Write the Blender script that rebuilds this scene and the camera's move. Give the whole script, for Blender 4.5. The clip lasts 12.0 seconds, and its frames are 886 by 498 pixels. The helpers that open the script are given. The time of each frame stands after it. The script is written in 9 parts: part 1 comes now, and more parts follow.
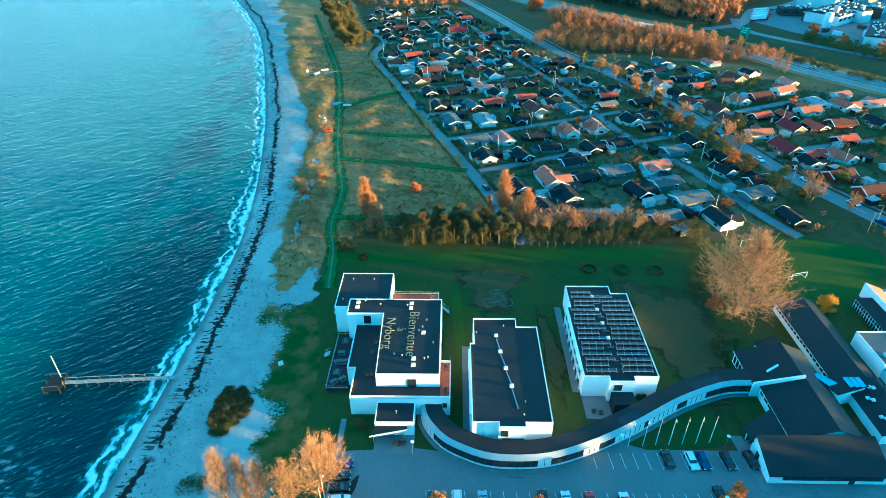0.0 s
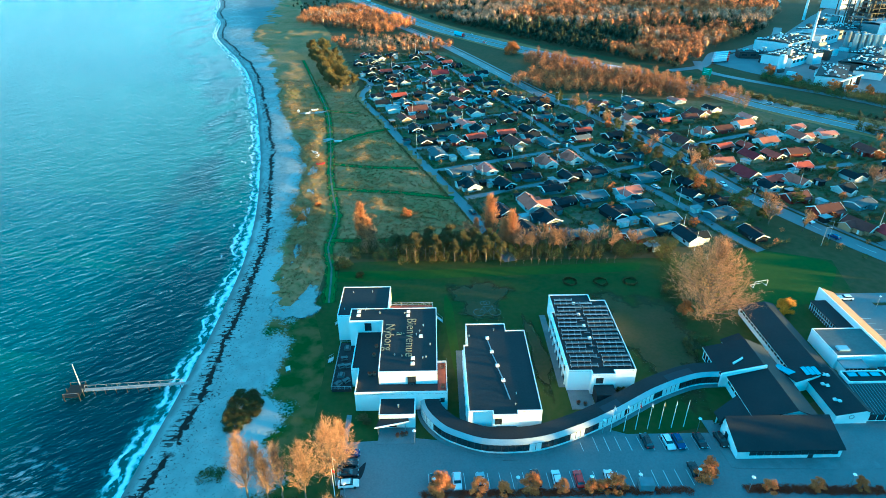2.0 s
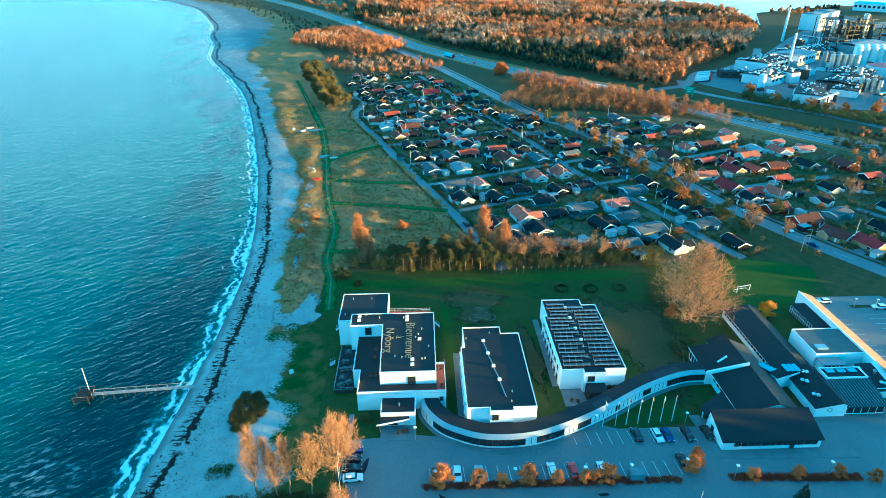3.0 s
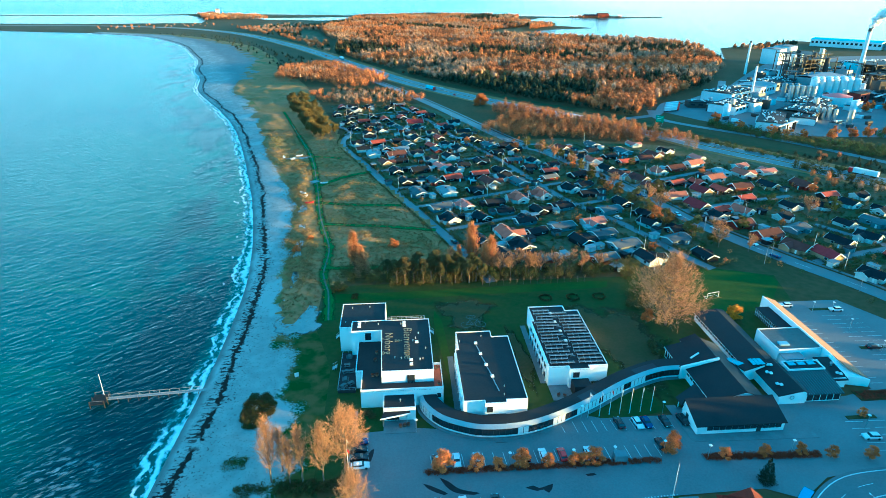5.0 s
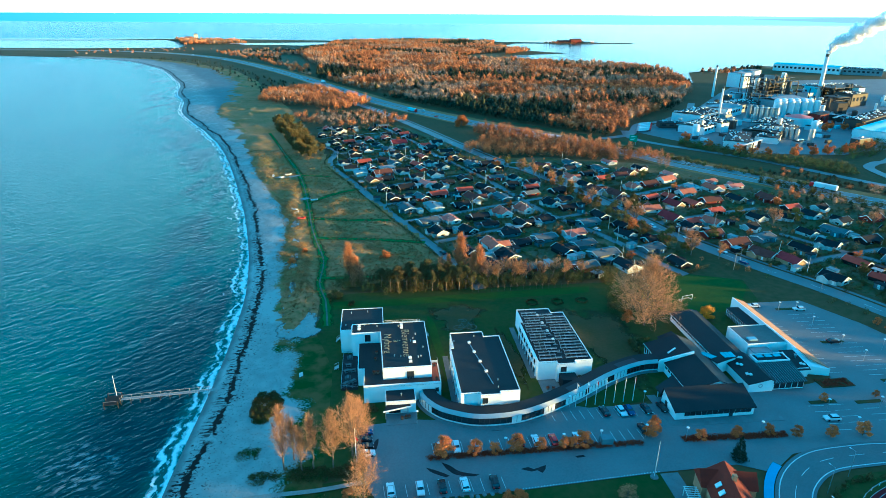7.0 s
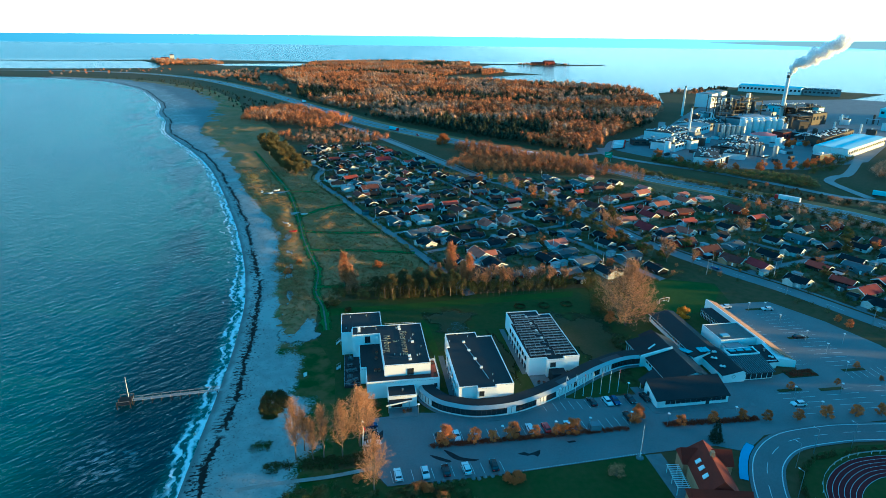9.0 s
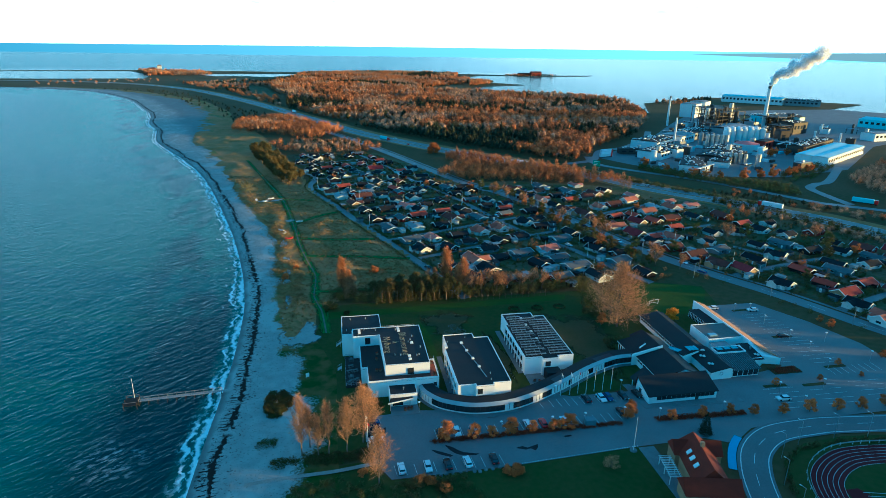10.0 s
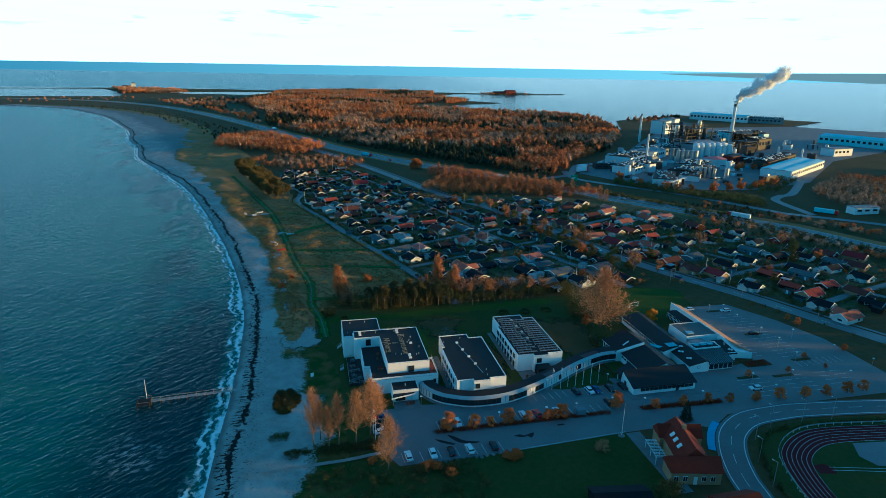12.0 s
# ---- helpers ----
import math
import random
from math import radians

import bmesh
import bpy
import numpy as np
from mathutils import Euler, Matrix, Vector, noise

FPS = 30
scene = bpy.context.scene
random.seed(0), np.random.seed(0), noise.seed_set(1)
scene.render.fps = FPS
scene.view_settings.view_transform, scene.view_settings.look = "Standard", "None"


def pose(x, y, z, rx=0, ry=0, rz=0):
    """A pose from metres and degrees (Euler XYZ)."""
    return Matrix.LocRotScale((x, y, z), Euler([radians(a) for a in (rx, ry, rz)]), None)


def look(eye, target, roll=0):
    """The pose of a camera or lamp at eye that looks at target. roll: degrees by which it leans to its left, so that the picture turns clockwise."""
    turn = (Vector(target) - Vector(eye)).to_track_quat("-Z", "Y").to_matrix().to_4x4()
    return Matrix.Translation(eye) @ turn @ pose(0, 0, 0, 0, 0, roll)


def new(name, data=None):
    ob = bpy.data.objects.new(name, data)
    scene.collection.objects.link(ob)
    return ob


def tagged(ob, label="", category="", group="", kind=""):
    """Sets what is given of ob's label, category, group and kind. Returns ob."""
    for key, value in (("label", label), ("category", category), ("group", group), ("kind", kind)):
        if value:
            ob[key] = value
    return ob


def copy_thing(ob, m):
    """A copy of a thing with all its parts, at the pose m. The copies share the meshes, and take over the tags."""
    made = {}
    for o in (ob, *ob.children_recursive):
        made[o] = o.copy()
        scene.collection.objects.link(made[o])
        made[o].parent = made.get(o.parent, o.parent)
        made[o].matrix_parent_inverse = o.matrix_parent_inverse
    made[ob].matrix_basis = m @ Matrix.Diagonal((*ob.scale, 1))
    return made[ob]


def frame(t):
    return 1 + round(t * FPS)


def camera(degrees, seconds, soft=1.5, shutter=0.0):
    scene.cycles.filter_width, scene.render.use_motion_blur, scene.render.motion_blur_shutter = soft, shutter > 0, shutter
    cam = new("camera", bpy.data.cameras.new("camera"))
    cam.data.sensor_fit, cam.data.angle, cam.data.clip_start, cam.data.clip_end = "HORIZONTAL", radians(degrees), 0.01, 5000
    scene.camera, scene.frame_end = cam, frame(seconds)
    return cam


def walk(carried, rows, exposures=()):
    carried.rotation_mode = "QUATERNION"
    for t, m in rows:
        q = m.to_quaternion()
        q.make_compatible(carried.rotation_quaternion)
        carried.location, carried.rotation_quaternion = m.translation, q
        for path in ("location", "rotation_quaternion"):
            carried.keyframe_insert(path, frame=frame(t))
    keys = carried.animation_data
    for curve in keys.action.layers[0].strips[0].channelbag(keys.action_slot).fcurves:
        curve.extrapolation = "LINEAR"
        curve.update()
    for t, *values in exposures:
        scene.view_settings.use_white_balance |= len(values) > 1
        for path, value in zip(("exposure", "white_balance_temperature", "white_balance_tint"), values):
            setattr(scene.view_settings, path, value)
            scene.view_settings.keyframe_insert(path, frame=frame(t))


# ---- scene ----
cam = camera(73.4, 12.0, 0.35)
PATH = [
    (0, (-7.23, -7.96, 102.72), (-10.69, 159.41, -6.72), -0.33),
    (0.5, (-7.87, -11.90, 102.79), (-9.83, 157.38, -3.69), -0.31),
    (1, (-8.62, -15.94, 102.86), (-9.02, 155.28, -0.51), -0.30),
    (1.5, (-9.47, -20.02, 102.93), (-8.25, 153.07, 2.73), -0.27),
    (2, (-10.39, -24.08, 103.00), (-7.51, 150.77, 5.94), -0.24),
    (2.5, (-11.40, -28.09, 103.07), (-6.81, 148.37, 9.04), -0.20),
    (3, (-12.47, -32.02, 103.13), (-6.15, 145.90, 11.99), -0.15),
    (3.5, (-13.61, -35.85, 103.19), (-5.53, 143.36, 14.75), -0.10),
    (4, (-14.82, -39.56, 103.25), (-4.94, 140.77, 17.31), -0.05),
    (4.5, (-16.10, -43.16, 103.30), (-4.41, 138.14, 19.67), 0.01),
    (5, (-17.45, -46.65, 103.35), (-3.92, 135.48, 21.83), 0.07),
    (5.5, (-18.87, -50.02, 103.40), (-3.49, 132.81, 23.81), 0.13),
    (6, (-20.37, -53.31, 103.44), (-3.11, 130.13, 25.64), 0.20),
    (6.5, (-21.96, -56.51, 103.48), (-2.79, 127.45, 27.36), 0.27),
    (7, (-23.63, -59.64, 103.52), (-2.53, 124.76, 28.99), 0.33),
    (7.5, (-25.40, -62.72, 103.54), (-2.32, 122.06, 30.57), 0.40),
    (8, (-27.25, -65.76, 103.57), (-2.18, 119.36, 32.13), 0.47),
    (8.5, (-29.20, -68.78, 103.58), (-2.11, 116.64, 33.68), 0.54),
    (9, (-31.25, -71.78, 103.60), (-2.10, 113.90, 35.25), 0.61),
    (9.5, (-33.38, -74.78, 103.60), (-2.15, 111.14, 36.84), 0.68),
    (10, (-35.61, -77.77, 103.60), (-2.28, 108.35, 38.43), 0.74),
    (10.5, (-37.91, -80.75, 103.59), (-2.47, 105.53, 40.00), 0.81),
    (11, (-40.29, -83.71, 103.57), (-2.73, 102.66, 41.50), 0.87),
    (11.5, (-42.72, -86.63, 103.55), (-3.07, 99.77, 42.85), 0.92),
    (12, (-45.20, -89.48, 103.52), (-3.50, 96.84, 43.96), 0.97),
]
# the film darkens slowly from the middle to its end
EXPOSURE = [(0.0, 2.8, 3480, -36), (5.0, 2.65, 3460, -34), (7.0, 2.35, 3440, -31), (9.0, 1.85, 3480, -28), (10.5, 1.45, 3520, -26), (12.0, 0.98, 3560, -24)]
walk(cam, [(t, look(eye, target, roll)) for t, eye, target, roll in PATH], EXPOSURE)

# ---------------------------------------------------------------- light
SUN_AZ, SUN_EL = radians(105), radians(3.1)      # clockwise from +y
sun_dir = Vector((math.sin(SUN_AZ) * math.cos(SUN_EL), math.cos(SUN_AZ) * math.cos(SUN_EL), math.sin(SUN_EL)))
sun = new("sun", bpy.data.lights.new("sun", "SUN"))
sun.data.energy, sun.data.angle, sun.data.color = 5.6, radians(0.6), (1.0, 0.38, 0.06)
sun.matrix_world = look(sun_dir * 900, (0, 0, 0))


def sky_world():
    """Evening sky; below the sky's rim the far sea and a far strip of land carry on past the water sheet."""
    w = bpy.data.worlds.new("world")
    scene.world = w
    w.use_nodes = True
    nt = w.node_tree
    nt.nodes.clear()
    N, L = nt.nodes.new, nt.links.new
    out, bg = N("ShaderNodeOutputWorld"), N("ShaderNodeBackground")
    sky = N("ShaderNodeTexSky")
    sky.sky_type, sky.sun_disc = "NISHITA", False
    sky.sun_elevation, sky.sun_rotation = SUN_EL, SUN_AZ
    sky.air_density, sky.dust_density, sky.ozone_density = 1.0, 0.25, 3.5
    geo = N("ShaderNodeTexCoord")
    sep = N("ShaderNodeSeparateXYZ")
    L(geo.outputs["Generated"], sep.inputs[0])
    # thin high cloud, stretched along the horizon
    mp = N("ShaderNodeMapping")
    mp.inputs["Scale"].default_value = (5, 5, 60)
    cl = N("ShaderNodeTexNoise")
    cl.inputs["Scale"].default_value, cl.inputs["Detail"].default_value = 1.6, 5
    ramp = N("ShaderNodeValToRGB")
    ramp.color_ramp.elements[0].position, ramp.color_ramp.elements[1].position = 0.45, 0.75
    L(geo.outputs["Generated"], mp.inputs["Vector"]), L(mp.outputs[0], cl.inputs["Vector"]), L(cl.outputs["Fac"], ramp.inputs[0])
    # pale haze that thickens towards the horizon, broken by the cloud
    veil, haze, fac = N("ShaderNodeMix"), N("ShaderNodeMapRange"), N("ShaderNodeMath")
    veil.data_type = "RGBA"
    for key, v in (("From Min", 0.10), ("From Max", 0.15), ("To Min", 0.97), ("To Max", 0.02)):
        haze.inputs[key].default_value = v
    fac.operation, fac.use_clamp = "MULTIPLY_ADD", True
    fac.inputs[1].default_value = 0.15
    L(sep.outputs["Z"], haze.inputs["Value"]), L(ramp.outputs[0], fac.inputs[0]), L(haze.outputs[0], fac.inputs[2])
    # clear cold air: the dome's own light is poor in red
    cold = N("ShaderNodeMix")
    cold.data_type, cold.blend_type = "RGBA", "MULTIPLY"
    cold.inputs["Factor"].default_value, cold.inputs["B"].default_value = 1.0, (1.98, 1.68, 1.20, 1)
    L(sky.outputs[0], cold.inputs["A"])
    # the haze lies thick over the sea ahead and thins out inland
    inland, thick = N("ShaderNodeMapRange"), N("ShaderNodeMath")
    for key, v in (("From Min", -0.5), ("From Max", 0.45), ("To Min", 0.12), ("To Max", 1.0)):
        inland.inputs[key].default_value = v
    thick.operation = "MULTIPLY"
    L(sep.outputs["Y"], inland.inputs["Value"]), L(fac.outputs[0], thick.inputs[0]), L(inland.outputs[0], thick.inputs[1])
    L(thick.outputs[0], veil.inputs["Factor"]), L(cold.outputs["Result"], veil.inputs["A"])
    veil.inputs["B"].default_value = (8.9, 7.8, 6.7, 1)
    # a few small grey clouds low over the horizon
    mp2, puff, cut, low_, fade = N("ShaderNodeMapping"), N("ShaderNodeTexNoise"), N("ShaderNodeMapRange"), N("ShaderNodeMapRange"), N("ShaderNodeMath")
    mp2.inputs["Scale"].default_value = (11, 11, 75)
    puff.inputs["Scale"].default_value, puff.inputs["Detail"].default_value = 1.3, 4
    for key, a, b in (("From Min", 0.62, 0.030), ("From Max", 0.70, 0.050), ("To Max", 0.75, 1.0)):
        cut.inputs[key].default_value, low_.inputs[key].default_value = a, b
    fade.operation = "MULTIPLY"
    L(geo.outputs["Generated"], mp2.inputs["Vector"]), L(mp2.outputs[0], puff.inputs["Vector"]), L(puff.outputs["Fac"], cut.inputs["Value"])
    L(sep.outputs["Z"], low_.inputs["Value"]), L(cut.outputs[0], fade.inputs[0]), L(low_.outputs[0], fade.inputs[1])
    clouds = N("ShaderNodeMix")
    clouds.data_type = "RGBA"
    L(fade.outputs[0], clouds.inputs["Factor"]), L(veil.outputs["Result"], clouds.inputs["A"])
    clouds.inputs["B"].default_value = (4.6, 4.4, 4.3, 1)
    veil = clouds
    below = N("ShaderNodeMath")
    below.operation, below.inputs[1].default_value = "LESS_THAN", -0.0053
    L(sep.outputs["Z"], below.inputs[0])
    mix = N("ShaderNodeMix")
    mix.data_type = "RGBA"
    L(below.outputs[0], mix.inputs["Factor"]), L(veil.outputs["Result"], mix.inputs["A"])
    # the open sea is bluer to the west, paler over the calm bay
    span, tone = N("ShaderNodeMapRange"), N("ShaderNodeMix")
    span.inputs["From Min"].default_value, span.inputs["From Max"].default_value = -0.55, 0.6
    tone.data_type = "RGBA"
    tone.inputs["A"].default_value, tone.inputs["B"].default_value = (0.58, 0.96, 1.12, 1), (2.3, 2.75, 2.45, 1)
    L(sep.outputs["X"], span.inputs["Value"]), L(span.outputs[0], tone.inputs["Factor"]), L(tone.outputs["Result"], mix.inputs["B"])
    # far shore: a dark strip between two bearings, thickening to the east
    west, top, low, strip_ = N("ShaderNodeMapRange"), N("ShaderNodeMath"), N("ShaderNodeMath"), N("ShaderNodeMath")
    for key, v in (("From Min", 0.525), ("From Max", 0.745), ("To Min", 0.0), ("To Max", 1.0)):
        west.inputs[key].default_value = v
    L(sep.outputs["X"], west.inputs["Value"])
    top.operation, low.operation, strip_.operation = "MULTIPLY_ADD", "MULTIPLY_ADD", "MULTIPLY"
    top.inputs[1].default_value, top.inputs[2].default_value = 0.0062, -0.0092
    low.inputs[1].default_value, low.inputs[2].default_value = -0.0070, -0.0098
    L(west.outputs[0], top.inputs[0]), L(west.outputs[0], low.inputs[0])
    under, over, edge = N("ShaderNodeMath"), N("ShaderNodeMath"), N("ShaderNodeMath")
    under.operation, over.operation, edge.operation = "LESS_THAN", "GREATER_THAN", "GREATER_THAN"
    L(sep.outputs["Z"], under.inputs[0]), L(top.outputs[0], under.inputs[1])
    L(sep.outputs["Z"], over.inputs[0]), L(low.outputs[0], over.inputs[1])
    L(west.outputs[0], edge.inputs[0])
    edge.inputs[1].default_value = 0.001
    both = N("ShaderNodeMath")
    both.operation = "MULTIPLY"
    L(under.outputs[0], both.inputs[0]), L(over.outputs[0], both.inputs[1])
    L(both.outputs[0], strip_.inputs[0]), L(edge.outputs[0], strip_.inputs[1])
    shore = N("ShaderNodeMix")
    shore.data_type = "RGBA"
    L(strip_.outputs[0], shore.inputs["Factor"]), L(mix.outputs["Result"], shore.inputs["A"])
    shore.inputs["B"].default_value = (1.25, 1.15, 0.95, 1)
    mix = shore
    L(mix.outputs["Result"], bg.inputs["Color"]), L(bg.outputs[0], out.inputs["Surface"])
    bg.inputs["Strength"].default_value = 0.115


sky_world()

# ---------------------------------------------------------------- materials


def material(name, colour, other=None, rough=0.8, scale=1.0, fine=12.0, bump=0.15, metal=0.0, island=0.0, each=0.0, contrast=0.5, stretch=(1, 1, 1), spec=0.1):
    """Two noises mix two colours; island and each vary single leaves and single things; bump is fine relief."""
    m = bpy.data.materials.new(name)
    m.use_nodes = True
    nt = m.node_tree
    N, L = nt.nodes.new, nt.links.new
    b = nt.nodes["Principled BSDF"]
    b.inputs["Roughness"].default_value, b.inputs["Metallic"].default_value = rough, metal
    b.inputs["Specular IOR Level"].default_value = spec
    other = other or tuple(c * 0.7 for c in colour)
    geo, mp = N("ShaderNodeNewGeometry"), N("ShaderNodeMapping")
    mp.inputs["Scale"].default_value = stretch
    L(geo.outputs["Position"], mp.inputs["Vector"])
    big, small = N("ShaderNodeTexNoise"), N("ShaderNodeTexNoise")
    big.inputs["Scale"].default_value, big.inputs["Detail"].default_value = scale, 3
    small.inputs["Scale"].default_value, small.inputs["Detail"].default_value = fine, 4
    L(mp.outputs[0], big.inputs["Vector"]), L(mp.outputs[0], small.inputs["Vector"])
    add = N("ShaderNodeMath")
    add.operation = "ADD"
    L(big.outputs["Fac"], add.inputs[0]), L(small.outputs["Fac"], add.inputs[1])
    fit_ = N("ShaderNodeMapRange")
    fit_.inputs["From Min"].default_value, fit_.inputs["From Max"].default_value = 1.0 - contrast * 0.6, 1.0 + contrast * 0.6
    L(add.outputs[0], fit_.inputs["Value"])
    mix = N("ShaderNodeMix")
    mix.data_type = "RGBA"
    mix.inputs["A"].default_value, mix.inputs["B"].default_value = (*colour, 1), (*other, 1)
    L(fit_.outputs[0], mix.inputs["Factor"])
    colour_out = mix.outputs["Result"]
    for amount, source in ((island, (geo, "Random Per Island")), (each, (N("ShaderNodeObjectInfo"), "Random"))):
        if amount:
            hsv, rng = N("ShaderNodeHueSaturation"), N("ShaderNodeMapRange")
            rng.inputs["To Min"].default_value, rng.inputs["To Max"].default_value = 1 - amount, 1 + amount
            L(source[0].outputs[source[1]], rng.inputs["Value"])
            L(rng.outputs[0], hsv.inputs["Value"]), L(colour_out, hsv.inputs["Color"])
            colour_out = hsv.outputs["Color"]
    L(colour_out, b.inputs["Base Color"])
    if bump:
        bp = N("ShaderNodeBump")
        bp.inputs["Strength"].default_value, bp.inputs["Distance"].default_value = bump, 0.1
        L(small.outputs["Fac"], bp.inputs["Height"]), L(bp.outputs[0], b.inputs["Normal"])
    return m


M = {}
M["land"] = material("land_grass", (0.058, 0.058, 0.020), (0.100, 0.074, 0.034), 0.95, 0.02, 0.35, 0.3)
M["lawn"] = material("lawn_grass", (0.032, 0.058, 0.008), (0.078, 0.070, 0.022), 0.95, 0.07, 0.6, 0.4, contrast=0.9)
M["heath"] = material("dune_grass", (0.30, 0.180, 0.078), (0.155, 0.132, 0.044), 0.95, 0.035, 0.55, 0.8, contrast=0.4)
M["garden"] = material("garden_grass", (0.058, 0.078, 0.022), (0.135, 0.110, 0.070), 0.95, 0.07, 0.5, 0.3, contrast=0.45)
M["tuft"] = material("rough_dune_grass", (0.32, 0.19, 0.082), (0.165, 0.140, 0.046), 0.95, 0.035, 0.3, 0, island=0.4, contrast=0.4)
M["bare_soil"] = material("thin_grass_soil", (0.075, 0.060, 0.028), (0.045, 0.060, 0.018), 0.95, 0.12, 1.5, 0.3)
M["asphalt"] = material("asphalt", (0.190, 0.190, 0.190), (0.138, 0.138, 0.139), 0.8, 0.08, 2.5, 0.1, spec=0.4)
M["asphalt_old"] = material("pale_asphalt", (0.175, 0.175, 0.18), (0.125, 0.125, 0.13), 0.55, 0.06, 2.0, 0.1, spec=0.4)
M["gravel"] = material("path_gravel", (0.34, 0.32, 0.29), (0.24, 0.225, 0.20), 0.95, 0.3, 3, 0.2)
M["track_sand"] = material("worn_track_sand", (0.20, 0.19, 0.165), (0.10, 0.11, 0.07), 0.95, 0.25, 1.2, 0.2, contrast=0.7)
M["paving"] = material("concrete_paving", (0.22, 0.22, 0.22), (0.15, 0.15, 0.15), 0.85, 0.4, 4, 0.1)
M["paint"] = material("white_road_paint", (0.72, 0.72, 0.70), (0.5, 0.5, 0.5), 0.7, 0.5, 5, 0)
M["white"] = material("white_render", (0.86, 0.86, 0.85), (0.77, 0.77, 0.76), 0.75, 0.25, 3, 0.05, contrast=0.9)
M["felt"] = material("black_roofing_felt", (0.016, 0.017, 0.019), (0.026, 0.026, 0.028), 0.75, 0.12, 2, 0.1, spec=0.25)
M["felt_old"] = material("mossy_black_felt", (0.014, 0.0155, 0.018), (0.021, 0.022, 0.024), 0.7, 0.2, 2, 0.1, spec=0.25)
M["felt_brown"] = material("brown_roofing_felt", (0.050, 0.042, 0.038), (0.035, 0.032, 0.032), 0.8, 0.2, 2, 0.1)
M["glass"] = material("dark_window_glass", (0.02, 0.025, 0.03), (0.03, 0.035, 0.04), 0.08, 0.5, 1, 0, spec=0.8)
M["zinc"] = material("grey_zinc", (0.30, 0.32, 0.34), (0.24, 0.26, 0.28), 0.45, 0.5, 5, 0.03, metal=0.6)
M["steel"] = material("galvanised_steel", (0.5, 0.5, 0.5), (0.4, 0.4, 0.42), 0.4, 1, 8, 0.02, metal=0.8)
M["trim"] = material("white_painted_wood", (0.78, 0.78, 0.77), (0.66, 0.66, 0.65), 0.6, 1, 6, 0.03)
M["red_deck"] = material("red_terrace_boards", (0.24, 0.075, 0.05), (0.17, 0.06, 0.045), 0.8, 0.5, 5, 0.1)
M["deck"] = material("dark_deck_boards", (0.05, 0.045, 0.045), (0.035, 0.033, 0.034), 0.8, 0.5, 6, 0.1)
M["gold"] = material("brass_letters", (0.36, 0.29, 0.16), (0.26, 0.21, 0.12), 0.5, 2, 8, 0)
M["bark"] = material("grey_brown_bark", (0.20, 0.15, 0.105), (0.13, 0.10, 0.075), 0.9, 1, 9, 0.4)
# twig colour takes in part of the low sun's orange
M["twig"] = material("sun_tinted_twigs", (0.50, 0.27, 0.12), (0.30, 0.17, 0.08), 0.9, 0.2, 2, 0, island=0.65, each=0.15)
M["orange_leaf"] = material("orange_leaves", (0.52, 0.20, 0.05), (0.36, 0.14, 0.04), 0.8, 0.15, 2, 0, island=0.45, each=0.25)
# poplar crowns: the evening glow is part of this base colour
M["poplar_sunlit"] = material("sunlit_poplar_twigs", (0.62, 0.30, 0.11), (0.44, 0.20, 0.08), 0.8, 0.15, 2, 0, island=0.4, each=0.15)
M["yellow_leaf"] = material("yellow_leaves", (0.80, 0.40, 0.02), (0.62, 0.28, 0.02), 0.8, 0.15, 2, 0, island=0.4, each=0.15)
M["needle"] = material("pine_needles", (0.070, 0.082, 0.030), (0.130, 0.090, 0.034), 0.85, 0.15, 2, 0, island=0.45, each=0.2)
M["hedge"] = material("hedge_leaves", (0.070, 0.100, 0.024), (0.135, 0.090, 0.036), 0.85, 0.06, 1, 0, island=0.45, each=0.3)
M["beech"] = material("rust_beech_hedge", (0.20, 0.065, 0.03), (0.13, 0.05, 0.028), 0.85, 0.3, 2, 0, island=0.45)
M["wood_brown"] = material("autumn_wood", (0.52, 0.200, 0.060), (0.20, 0.095, 0.048), 0.9, 0.012, 0.11, 0, island=0.28, contrast=0.45)
M["wood_pale"] = material("bare_grey_wood", (0.42, 0.25, 0.14), (0.28, 0.175, 0.105), 0.9, 0.02, 0.12, 0, island=0.3)
M["sunlit_lawn"] = material("yellow_green_grass", (0.066, 0.092, 0.012), (0.044, 0.066, 0.010), 0.95, 0.08, 0.6, 0.4, contrast=0.7)
M["sunlit_tuft"] = material("sunlit_dune_grass", (0.42, 0.24, 0.09), (0.22, 0.17, 0.06), 0.9, 0.08, 0.6, 0, island=0.4)
M["wood_dark"] = material("dark_conifer_wood", (0.030, 0.042, 0.024), (0.05, 0.05, 0.028), 0.9, 0.02, 0.1, 0, island=0.4)

# ---------------------------------------------------------------- makers


def thing(name, x=0, y=0, z=0, rz=0, label="", category="", group="", kind=""):
    ob = new(name)
    ob.matrix_basis = pose(x, y, z, 0, 0, rz)
    ob.empty_display_size = 0.5
    return tagged(ob, label, category, group, kind)


def part(name, bm, material_, parent=None, label=""):
    me = bpy.data.meshes.new(name)
    if isinstance(bm, bmesh.types.BMesh):
        bm.normal_update()
        bm.to_mesh(me)
        bm.free()
    else:
        V, F = bm
        me.from_pydata([tuple(v) for v in V], [], [tuple(f) for f in F])
    me.materials.append(material_)
    ob = new(name, me)
    if parent is not None:
        ob.parent = parent
    return tagged(ob, label)


